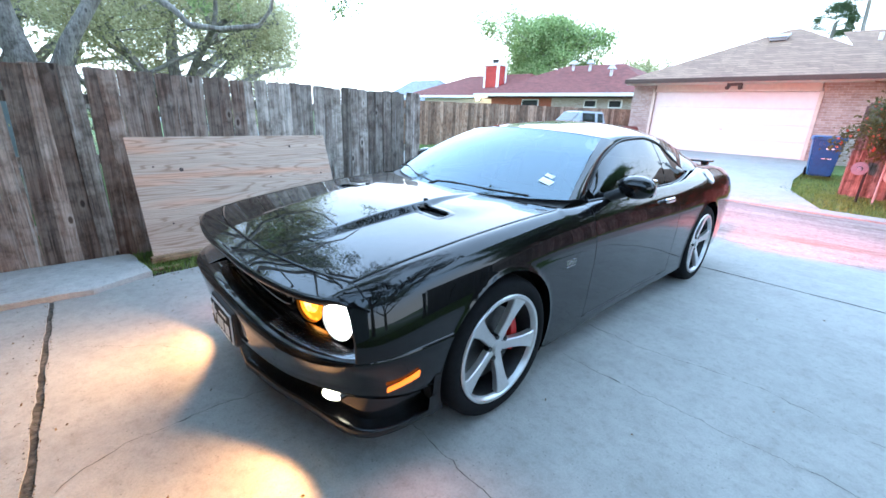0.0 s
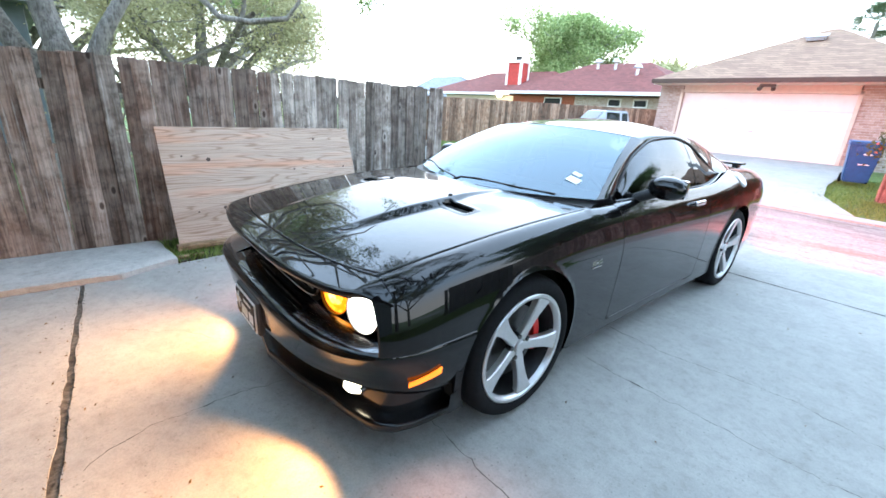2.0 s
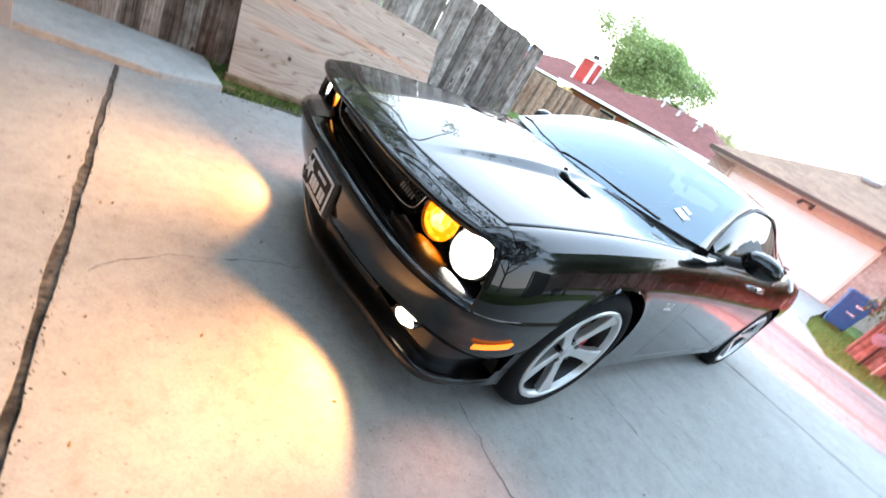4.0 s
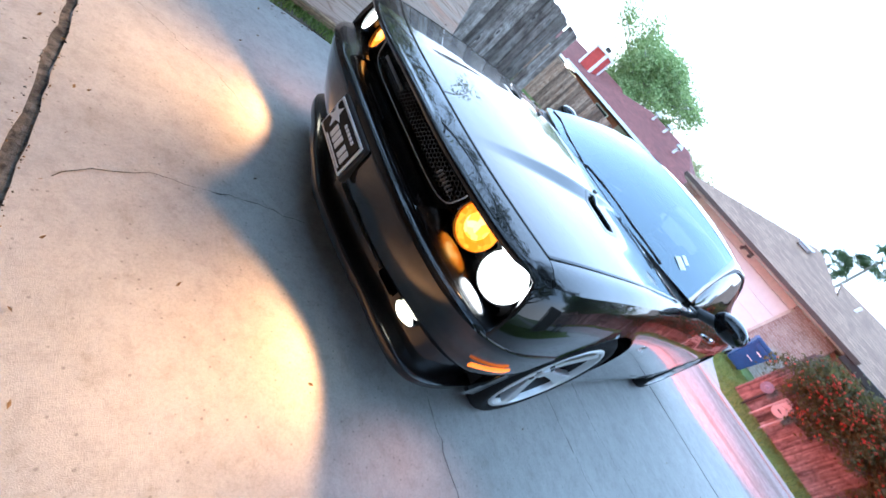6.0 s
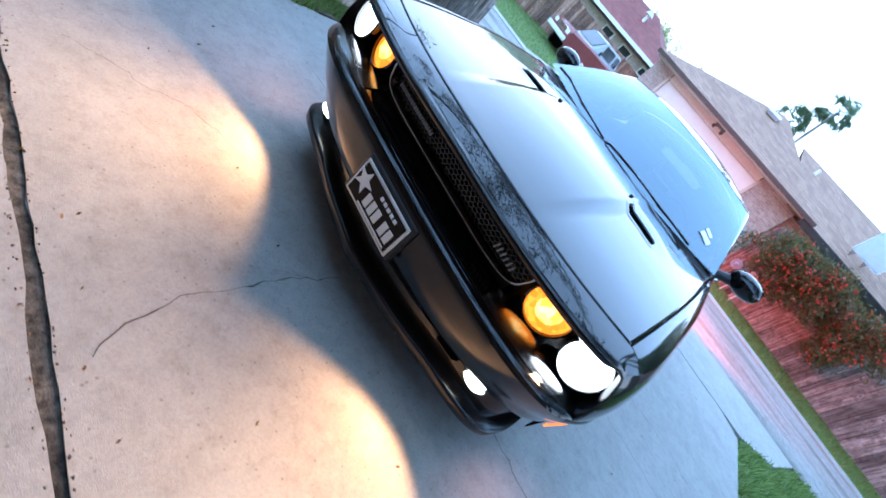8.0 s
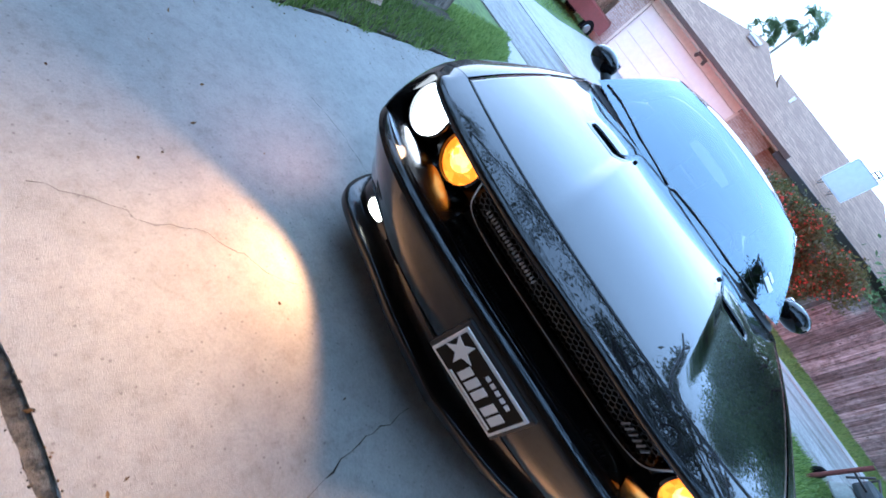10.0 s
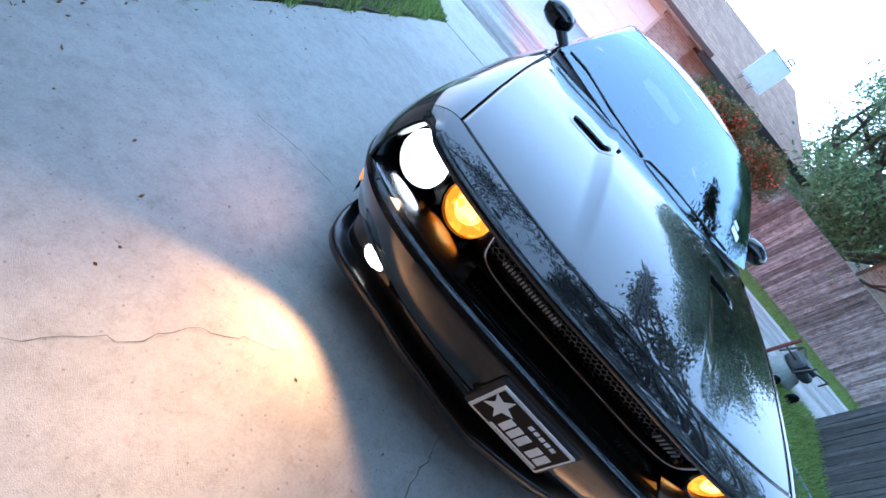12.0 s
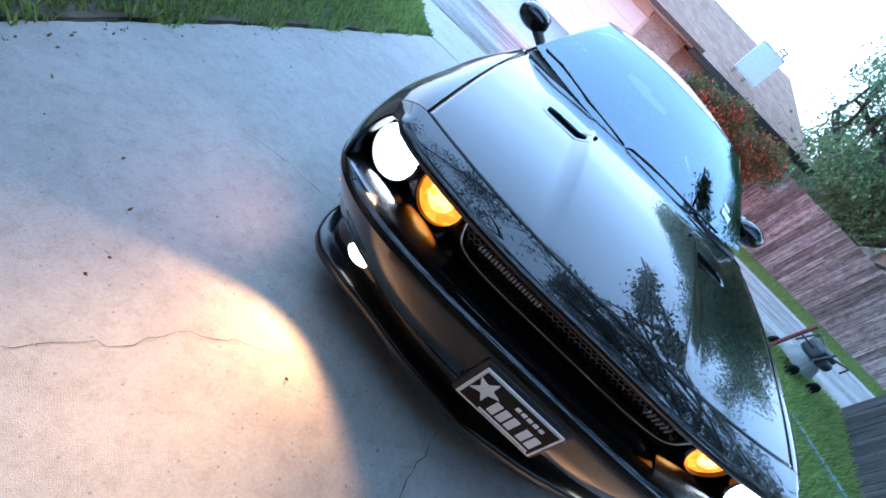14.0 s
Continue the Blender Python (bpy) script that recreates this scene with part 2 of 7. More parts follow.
_c = mix(_n, _l, 0.7, _c, ramp(_n, _l, _fib, [(0.35, (0.72, 0.72, 0.72)), (0.6, (1.05, 1.05, 1.05))]), "MULTIPLY")
_l.new(_c, _b.inputs["Base Color"])
_b.inputs["Roughness"].default_value = 0.75
bump(_n, _l, _b, _fib, 0.3, 0.003)
TIMBER = weathered("stud_timber", [(0.3, 0.18, 0.09), (0.42, 0.27, 0.14), (0.5, 0.34, 0.2)], (0.4, 0.33, 0.25), along="Y", worn=0.4)
BARK = weathered("oak_bark", [(0.24, 0.215, 0.19), (0.36, 0.335, 0.30), (0.48, 0.46, 0.42)], (0.5, 0.485, 0.46), worn=0.6)
BARK_DARK = weathered("dark_bark", [(0.05, 0.042, 0.035), (0.09, 0.08, 0.07), (0.14, 0.125, 0.11)], (0.13, 0.12, 0.11), worn=0.4)
LEAF_OAK = leafy("oak_leaves", (0.11, 0.14, 0.045), (0.38, 0.4, 0.17))
LEAF_PALE = leafy("pale_new_leaves", (0.33, 0.32, 0.15), (0.68, 0.64, 0.4))
LEAF_GREEN = leafy("green_leaves", (0.15, 0.24, 0.07), (0.5, 0.58, 0.27))
LEAF_DARK = leafy("dark_leaves", (0.066, 0.115, 0.05), (0.22, 0.31, 0.14))
# oak leaf colour darkened to stand for foliage in shade against the sky
LEAF_SHADED = leafy("shaded_oak_leaves", (0.03, 0.045, 0.015), (0.09, 0.115, 0.04))
# vine green pushed towards red for the tail lamps' glow on it
LEAF_VINE = leafy("red_lit_vine_leaves", (0.055, 0.06, 0.017), (0.15, 0.13, 0.045))
FLOWER = leafy("red_flowers", (0.5, 0.05, 0.035), (0.75, 0.2, 0.13))
PALM = leafy("palm_fronds", (0.05, 0.085, 0.045), (0.13, 0.18, 0.09))

PAINT, _n, _l, _b = material("black_car_paint")
_f = noise_node(_n, _l, mapped(_n, _l), 260, 2)
_l.new(ramp(_n, _l, _f, [(0.3, (0.002, 0.002, 0.0023)), (0.7, (0.004, 0.004, 0.0045))]), _b.inputs["Base Color"])
_b.inputs["Roughness"].default_value, _b.inputs["Coat Weight"].default_value, _b.inputs["Coat Roughness"].default_value = 0.25, 1.0, 0.008
_b.inputs["Coat IOR"].default_value = 1.44
_b.inputs["Specular IOR Level"].default_value = 0.05
CHIN = plain("satin_black_plastic", (0.008, 0.008, 0.009), 0.2, vary=0.15, scale=60)
TRIM = plain("black_plastic_trim", (0.012, 0.012, 0.013), 0.45, vary=0.2, scale=80)
GLOSS = plain("gloss_black", (0.008, 0.008, 0.009), 0.12, vary=0.2, scale=50, coat=0.6)
SMOKED = plain("smoked_reflector", (0.3, 0.3, 0.31), 0.17, 1.0, vary=0.1, scale=40)
CAVITY = plain("dark_cavity", (0.006, 0.006, 0.006), 0.7, vary=0.2)
RUBBER = plain("tyre_rubber", (0.007, 0.007, 0.008), 0.8, vary=0.25, scale=60, bumpy=0.15)
RUBBER.node_tree.nodes["Principled BSDF"].inputs["Specular IOR Level"].default_value = 0.15
ALLOY = plain("machined_alloy", (0.62, 0.615, 0.61), 0.36, 0.75, vary=0.06, scale=90)
ALLOY_DARK = plain("dark_alloy", (0.03, 0.03, 0.032), 0.4, 0.6, vary=0.15)
CHROME = plain("chrome", (0.75, 0.75, 0.76), 0.12, 1.0, vary=0.04)
DULL_CHROME = plain("satin_metal", (0.4, 0.4, 0.41), 0.3, 1.0, vary=0.08)
STEEL = plain("brake_steel", (0.13, 0.125, 0.12), 0.35, 1.0, vary=0.15)
RED = plain("red_caliper_paint", (0.55, 0.02, 0.015), 0.35, vary=0.1)
GLASS = pane("tinted_glass", (0.07, 0.08, 0.085), 1.6)
GLASS_SHIELD = pane("windshield_glass", (0.17, 0.19, 0.2), 2.0, (0.72, 0.88, 1.0))
LAMP_WHITE = glow("lit_headlamp", (1.0, 0.98, 0.9), 9.0)
def faceted_glow(name, deep, pale, power):
    """A lit lens with moulded facets."""
    m, n, l, b = material(name)
    v = n.new("ShaderNodeTexVoronoi")
    v.inputs["Scale"].default_value = 42
    l.new(mapped(n, l, (1, 0.4, 1)), v.inputs["Vector"])
    sep = n.new("ShaderNodeSeparateColor")
    l.new(v.outputs["Color"], sep.inputs[0])
    c = ramp(n, l, sep.outputs[0], [(0.15, deep), (0.85, pale)])
    l.new(c, b.inputs["Emission Color"])
    l.new(c, b.inputs["Base Color"])
    b.inputs["Emission Strength"].default_value, b.inputs["Roughness"].default_value = power, 0.12
    return m


LAMP_AMBER = faceted_glow("lit_amber_lamp", (1.0, 0.20, 0.005), (1.0, 0.32, 0.02), 1.5)
LAMP_AMBER_CORE = faceted_glow("lit_amber_core", (1.0, 0.30, 0.02), (1.0, 0.58, 0.16), 2.4)
LAMP_MARK = glow("lit_side_marker", (1.0, 0.2, 0.02), 1.3)
LAMP_FOG = glow("lit_fog_lamp", (1.0, 0.9, 0.66), 12.0)
LAMP_RED = glow("lit_tail_lamp", (1.0, 0.05, 0.03), 6.0)
WHITE_PLASTIC = plain("white_plastic", (0.82, 0.82, 0.8), 0.4, vary=0.05)
LINES = plain("dark_lettering", (0.03, 0.03, 0.035), 0.5, vary=0.05)
BEIGE_DARK = plain("plate_ground", (0.016, 0.012, 0.009), 0.5, vary=0.1)
SEAT = plain("black_leather", (0.015, 0.015, 0.016), 0.5, vary=0.2)
GARAGE_DOOR = plain("cream_door_paint", (0.8, 0.77, 0.71), 0.5, vary=0.04, scale=6)
TRIM_CREAM = plain("cream_trim_paint", (0.66, 0.58, 0.47), 0.6, vary=0.08, scale=8)
TRIM_WHITE = plain("white_trim_paint", (0.76, 0.74, 0.7), 0.6, vary=0.06, scale=8)
BRICK = bricks("pale_brick", (0.34, 0.24, 0.19), (0.46, 0.37, 0.31), (0.5, 0.47, 0.42), 0.21, 0.075)
BRICK_RED = bricks("red_brick", (0.3, 0.07, 0.035), (0.36, 0.1, 0.05), (0.3, 0.14, 0.1), 0.21, 0.075)
PAINT_RED = plain("red_masonry_paint", (0.46, 0.04, 0.03), 0.7, vary=0.2, scale=4)
SHINGLE = bricks("brown_shingles", (0.225, 0.127, 0.084), (0.32, 0.192, 0.124), (0.135, 0.08, 0.052), 0.32, 0.09)
SHINGLE_RED = bricks("red_shingles", (0.13, 0.028, 0.022), (0.2, 0.05, 0.038), (0.07, 0.02, 0.017), 0.32, 0.09)
SHINGLE_GREY = bricks("grey_shingles", (0.2, 0.21, 0.23), (0.26, 0.27, 0.29), (0.14, 0.15, 0.16), 0.32, 0.09)
GUTTER = plain("dark_gutter", (0.03, 0.022, 0.018), 0.5, vary=0.2)
FASCIA = plain("brown_fascia", (0.09, 0.05, 0.035), 0.6, vary=0.2)
BEIGE_DARK.node_tree.nodes["Principled BSDF"].inputs["Specular IOR Level"].default_value = 0.1
BIN_BLUE = plain("blue_bin_plastic", (0.003, 0.095, 0.26), 0.4, vary=0.12, scale=12)
BIN_LID = plain("blue_grey_bin_lid", (0.03, 0.13, 0.31), 0.45, vary=0.12, scale=12)
METAL_JAMB = plain("pale_aluminium_jamb", (0.4, 0.4, 0.41), 0.4, 0.35, vary=0.08, scale=12)
METER_GREY = plain("grey_meter_paint", (0.4, 0.4, 0.38), 0.5, vary=0.12)
METER_BLUE = plain("blue_grey_paint", (0.14, 0.2, 0.26), 0.5, vary=0.12)
SIDING = plain("blue_grey_siding", (0.16, 0.2, 0.21), 0.6, vary=0.15, scale=5)
TRUCK_PAINT = plain("dark_red_truck_paint", (0.2, 0.035, 0.03), 0.3, vary=0.1, scale=10, coat=0.5)
# cab paint paled to stand for sky reflected on the dark red
TRUCK_SKY_SHEEN = plain("sky_sheen_truck_paint", (0.42, 0.43, 0.45), 0.3, 0.3, vary=0.06, scale=10, coat=0.5)
BOARD = plain("white_backboard", (0.72, 0.74, 0.76), 0.45, vary=0.05, scale=6)
MACHINE = plain("dark_engine_plastic", (0.03, 0.04, 0.045), 0.5, vary=0.2)
MACHINE_GREY = plain("grey_machine_paint", (0.2, 0.22, 0.2), 0.5, vary=0.2)
RUST_BAR = plain("rusty_red_bar", (0.16, 0.035, 0.025), 0.7, vary=0.3)
INTERIOR = plain("garage_wall_board", (0.45, 0.43, 0.4), 0.8, vary=0.1, scale=5)

# ---- mesh helpers ----
def link_mesh(name, verts, faces, mat, parent=None, label="", smooth=False, sharp=None):
    me = bpy.data.meshes.new(name)
    me.from_pydata([tuple(map(float, v)) for v in verts], [], [tuple(map(int, f)) for f in faces])
    me.validate()
    if smooth:
        me.polygons.foreach_set("use_smooth", [True] * len(me.polygons))
        if sharp:
            me.set_sharp_from_angle(angle=radians(sharp))
    me.materials.append(mat)
    ob = new(name, me)
    if parent is not None:
        ob.parent = parent
    if label:
        tagged(ob, label)
    return ob


def part(name, bm, mat, parent, label="", smooth=False, sharp=35):
    me = bpy.data.meshes.new(name)
    bmesh.ops.recalc_face_normals(bm, faces=bm.faces)
    bm.to_mesh(me)
    bm.free()
    if smooth:
        me.polygons.foreach_set("use_smooth", [True] * len(me.polygons))
        me.set_sharp_from_angle(angle=radians(sharp))
    me.materials.append(mat)
    ob = new(name, me)
    if parent is not None:
        ob.parent = parent
    if label:
        tagged(ob, label)
    return ob


def thing(name, label, category, m=None, group="", kind=""):
    ob = tagged(new(name), label, category, group, kind)
    if m is not None:
        ob.matrix_world = m
    return ob


def box_bm(size, at=(0, 0, 0), bevel=0.0, turn=None, bm=None, seg=2):
    own = bmesh.new()
    bmesh.ops.create_cube(own, size=1.0)
    bmesh.ops.scale(own, vec=size, verts=own.verts)
    if bevel:
        bmesh.ops.bevel(own, geom=own.edges[:], offset=bevel, segments=seg, profile=0.6, affect="EDGES")
    m = Matrix.Translation(at) @ (turn.to_4x4() if turn is not None else Matrix())
    bmesh.ops.transform(own, matrix=m, verts=own.verts)
    if bm is None:
        return own
    me = bpy.data.meshes.new("tmp")
    own.to_mesh(me)
    own.free()
    bm.from_mesh(me)
    bpy.data.meshes.remove(me)
    return bm


def tube_bm(a, b, r0, r1=None, n=12, bm=None, bevel=0.0):
    own = bmesh.new()
    a, b = Vector(a), Vector(b)
    r1 = r0 if r1 is None else r1
    bmesh.ops.create_cone(own, cap_ends=True, segments=n, radius1=r0, radius2=r1, depth=(b - a).length)
    if bevel:
        bmesh.ops.bevel(own, geom=[e for e in own.edges if len(e.link_faces) == 2 and any(len(f.verts) > 4 for f in e.link_faces)], offset=bevel, segments=2, affect="EDGES")
    bmesh.ops.transform(own, matrix=Matrix.Translation((a + b) / 2) @ (b - a).to_track_quat("Z", "Y").to_matrix().to_4x4(), verts=own.verts)
    if bm is None:
        return own
    me = bpy.data.meshes.new("tmp")
    own.to_mesh(me)
    own.free()
    bm.from_mesh(me)
    bpy.data.meshes.remove(me)
    return bm


def prism_bm(outline, z0, z1, bevel=0.0):
    """A flat slab over an outline of (x, y); z1 may be a function of (x, y)."""
    top = z1 if callable(z1) else (lambda x, y: z1)
    bm = bmesh.new()
    lo = [bm.verts.new((x, y, z0)) for x, y in outline]
    hi = [bm.verts.new((x, y, top(x, y))) for x, y in outline]
    n = len(outline)
    bm.faces.new(lo[::-1])
    cap = bm.faces.new(hi)
    for i in range(n):
        bm.faces.new((lo[i], lo[(i + 1) % n], hi[(i + 1) % n], hi[i]))
    if bevel:
        bmesh.ops.bevel(bm, geom=list(cap.edges), offset=bevel, segments=2, affect="EDGES")
    return bm


def lathe(profile, n=48, axis="X"):
    """Turns a profile of (radius, along) round an axis; returns verts and faces."""
    verts, faces = [], []
    k = len(profile)
    for i in range(n):
        a = 2 * math.pi * i / n
        for r, h in profile:
            p = (h, r * math.cos(a), r * math.sin(a)) if axis == "X" else ((r * math.cos(a), h, r * math.sin(a)) if axis == "Y" else (r * math.cos(a), r * math.sin(a), h))
            verts.append(p)
    for i in range(n):
        j = (i + 1) % n
        for q in range(k - 1):
            faces.append((i * k + q, i * k + q + 1, j * k + q + 1, j * k + q))
    return verts, faces


def grid_faces(rows, cols):
    return [(i * cols + j, i * cols + j + 1, (i + 1) * cols + j + 1, (i + 1) * cols + j) for i in range(rows - 1) for j in range(cols - 1)]


def spline(xs, ys, x):
    """Smooth monotone curve through (xs, ys)."""
    xs, ys, x = np.asarray(xs, float), np.asarray(ys, float), np.asarray(x, float)
    d = np.diff(ys) / np.diff(xs)
    m = np.concatenate([[d[0]], np.where(d[:-1] * d[1:] > 0, 2 * d[:-1] * d[1:] / (d[:-1] + d[1:] + 1e-12), 0), [d[-1]]])
    i = np.clip(np.searchsorted(xs, x) - 1, 0, len(xs) - 2)
    h = xs[i + 1] - xs[i]
    t = np.clip((x - xs[i]) / h, 0, 1)
    return (2 * t**3 - 3 * t**2 + 1) * ys[i] + (t**3 - 2 * t**2 + t) * h * m[i] + (-2 * t**3 + 3 * t**2) * ys[i + 1] + (t**3 - t**2) * h * m[i + 1]


# ---- ground, paving ----
def structure(ob, label, category):
    return tagged(ob, label, category, kind="structure")


def jagged(points, step=0.035, amount=0.008, seed=1):
    """An outline with worn, uneven edges."""
    rng = random.Random(seed)
    out = []
    for (x0, y0), (x1, y1) in zip(points, points[1:] + points[:1]):
        d = math.hypot(x1 - x0, y1 - y0)
        n = max(1, min(60, int(d / step)))
        for i in range(n):
            t = i / n
            w = amount if i else 0
            out.append((x0 + (x1 - x0) * t + rng.uniform(-w, w), y0 + (y1 - y0) * t + rng.uniform(-w, w)))
    return out


SLOPE = lambda x, y: 0.01 + max(0.0, (y - 10.0) / 7.4) * 0.40

pts = [-400, -150, -60, -30] + [-20 + i for i in range(41)] + [30, 60, 150, 400]
gv = [(x, y, -0.035 if y < 9.5 else -0.035 + min(0.40, max(0.0, (y - 10.0) / 7.4 * 0.40))) for y in pts for x in pts]
structure(link_mesh("ground", gv, grid_faces(len(pts), len(pts)), TURF), "patchy green turf round the driveway and alley", "ground")

joint = lambda x: -0.715 - 0.05 * (x + 1.99)
structure(part("driveway_slab", prism_bm(jagged([(-2.07, joint(-2.07)), (2.62, joint(2.62)), (2.62, 4.30), (2.35, 4.44), (-2.15, 4.33), (-2.17, 3.75), (-2.21, 2.15), (-2.22, 1.3), (-2.2, 0.2), (-2.16, -0.1)], seed=2), -0.12, 0.0, 0.004), CONCRETE, None), "pale cracked concrete driveway slab", "driveway")
structure(part("driveway_slab", prism_bm(jagged([(-2.04, -7.2), (2.66, -7.2), (2.64, joint(2.64) - 0.032), (-2.03, joint(-2.03) - 0.032)], seed=3), -0.12, 0.003, 0.004), CONCRETE, None), "pale concrete slab in front of the open garage", "driveway")
structure(part("driveway_apron", prism_bm(jagged([(-2.15, 4.355), (2.36, 4.465), (2.68, 4.47), (3.25, 4.95), (3.75, 5.92), (-3.2, 5.84), (-2.65, 5.0), (-2.25, 4.5)], seed=4), -0.12, 0.0, 0.004), CONCRETE, None), "concrete driveway apron meeting the alley", "driveway")
for a, b in (((-2.2, joint(-2.2) + 0.003), (2.7, joint(2.7) + 0.003)),):
    structure(part("joint_filler", prism_bm([(a[0], a[1] - 0.06), (b[0], b[1] - 0.06), (b[0], b[1] + 0.01), (a[0], a[1] + 0.01)], -0.1, -0.007), JOINT, None), "dirt-filled expansion joint between slabs", "joint")
structure(part("joint_filler", prism_bm([(-2.2, 4.32), (2.5, 4.43), (2.5, 4.49), (-2.2, 4.37)], -0.1, -0.012), DIRT, None), "dark dirt-filled joint across the driveway", "joint")
structure(part("stepping_slab", prism_bm(jagged([(-2.86, -1.35), (-2.06, -1.32), (-2.03, -0.72), (-2.0, -0.48), (-2.2, -0.06), (-2.83, -0.14)], 0.08, 0.008, 5), -0.1, 0.045, 0.008), CONCRETE_OLD, None), "raised chipped concrete slab beside the fence", "slab")
structure(part("alley_road", prism_bm([(-60, 5.88), (60, 5.98), (60, 9.45), (-60, 9.35)], -0.12, -0.008), ALLEY, None), "worn gravelly grey alley paving", "road")
structure(part("alley_kerb_strip", prism_bm(jagged([(-60, 9.38), (60, 9.48), (60, 9.98), (-60, 9.9)], 2.0, 0.03, 7), -0.12, 0.01, 0.01), CONCRETE, None), "pale concrete strip along the alley", "kerb")
far = [(-6.1, 9.92), (1.25, 9.95), (0.55, 11.6), (0.35, 13.2), (0.25, 17.6), (-5.4, 17.6), (-5.5, 13.0)]
structure(part("neighbour_driveway", prism_bm(far, -0.12, lambda x, y: SLOPE(x, y) + 0.006), CONCRETE, None), "pale concrete driveway rising to a garage", "driveway")

# ---- own garage behind the camera ----
structure(part("wall_garage_front", prism_bm([(-5.2, -1.62), (-2.12, -1.62), (-2.12, -1.47), (-5.2, -1.47)], -0.1, 2.7), SIDING, None), "painted garage front wall beside the opening", "wall")
structure(part("wall_garage_front", prism_bm([(2.75, -1.62), (6.5, -1.62), (6.5, -1.47), (2.75, -1.47)], -0.1, 2.7), SIDING, None), "painted garage front wall beside the opening", "wall")
structure(part("wall_garage_header", box_bm((4.87, 0.15, 0.45), (0.315, -1.545, 2.475)), SIDING, None), "header over the open garage door", "wall")
structure(part("wall_garage_side", box_bm((0.15, 5.6, 2.7), (-2.2, -4.42, 1.3)), INTERIOR, None), "plain inner garage wall", "wall")
structure(part("wall_garage_side", box_bm((0.15, 5.6, 2.7), (2.83, -4.42, 1.3)), INTERIOR, None), "plain inner garage wall", "wall")
structure(part("wall_garage_back", box_bm((5.2, 0.15, 2.7), (0.315, -7.3, 1.3)), INTERIOR, None), "plain inner garage wall", "wall")
structure(part("garage_ceiling", box_bm((5.2, 5.9, 0.12), (0.315, -4.5, 2.72)), INTERIOR, None), "plain garage ceiling", "ceiling")
jamb = thing("garage_door_jamb", "pale aluminium door jamb at the garage opening", "door jamb", kind="structure")
part("channel", box_bm((0.06, 0.17, 2.2), (-2.075, -1.36, 1.1), 0.006), METAL_JAMB, jamb)
part("edge_strip", box_bm((0.012, 0.05, 2.2), (-2.05, -1.262, 1.1), 0.003), METAL_JAMB, jamb)
part("track", box_bm((0.05, 0.05, 2.2), (-2.06, -1.47, 1.1), 0.006), DULL_CHROME, jamb)
copy_thing(jamb, pose(4.78, 0, 0))


# ---- fences ----
def board_meshes(name, w, h, mat, seed, n=7, t=0.018):
    """Fence boards with worn, uneven tops and a slight bow."""
    rng = random.Random(seed)
    out = []
    for k in range(n):
        ww = w * rng.uniform(0.955, 0.985) / 2
        hh = h * rng.uniform(0.992, 1.005)
        ear = rng.uniform(0.003, 0.014)
        bow = rng.uniform(-0.012, 0.012)
        chip = rng.uniform(0, 0.014)
        v = []
        for s in (-t / 2, t / 2):
            for z, q in ((0, 0), (hh * 0.35, bow), (hh * 0.7, bow * 0.7)):
                v += [(-ww, s + q, z), (ww, s + q, z)]
            v += [(-ww, s, hh - ear - chip), (-ww + ear, s, hh - chip * rng.random()), (ww - ear * 1.3, s, hh), (ww, s, hh - ear)]
        f = []
        for o, flip in ((0, 0), (10, 1)):
            quads = [(o, o + 1, o + 3, o + 2), (o + 2, o + 3, o + 5, o + 4), (o + 4, o + 5, o + 9, o + 8, o + 7, o + 6)]
            f += [tuple(reversed(q)) if flip else q for q in quads]
        rim = [0, 2, 4, 6, 7, 8, 9, 5, 3, 1]
        for a, b in zip(rim, rim[1:] + rim[:1]):
            f.append((a, b, b + 10, a + 10))
        me = bpy.data.meshes.new(name)
        me.from_pydata(v, [], f)
        me.materials.append(mat)
        out.append(me)
    return out


def fence(name, label, a, b, height, mat, seed, width=0.14, base=0.0, posts=True, rails_behind=1, alt=None, alt_to=0.0):
    """A close-boarded fence from a to b, boards on the side of its left-hand normal."""
    rng = random.Random(seed)
    root = thing(name, label, "fence", kind="structure")
    a, b = Vector((*a, 0)), Vector((*b, 0))
    d = (b - a).normalized()
    side = Vector((d.y, -d.x, 0)) * rails_behind
    ang = math.atan2(d.y, d.x)
    L = (b - a).length
    kinds = board_meshes("board", width, height, mat, seed)
    kinds2 = board_meshes("board", width, height, alt, seed + 5) if alt else kinds
    s = width / 2
    while s < L:
        o = new("board", rng.choice(kinds2 if alt and rng.random() < 1.25 - s / alt_to else kinds))
        p = a + d * s + side * rng.uniform(-0.006, 0.006)
        o.parent = root
        o.matrix_basis = pose(p.x, p.y, base + rng.uniform(0.0, 0.014)) @ Matrix.Rotation(ang, 4, "Z") @ Matrix.Rotation(rng.gauss(0, 0.008 if alt else 0.002), 4, "Y") @ Matrix.Rotation(rng.gauss(0, 0.028), 4, "Z")
        s += width * (rng.uniform(0.945, 0.975) if alt else rng.uniform(0.955, 0.98))
    q = Matrix.Rotation(ang, 3, "Z")
    for z in (0.35, height * 0.55, height - 0.25):
        c = a + d * L / 2 + side * 0.04
        part("rail", box_bm((L, 0.038, 0.085), (c.x, c.y, base + z), 0.004, q), mat, root)
    n = max(1, int(L / 2.4))
    for i in range(n + 1):
        c = a + d * (L * i / n) + side * 0.11
        part("post", box_bm((0.09, 0.09, height - 0.05), (c.x, c.y, base + (height - 0.05) / 2), 0.006, q), mat, root)
    return root


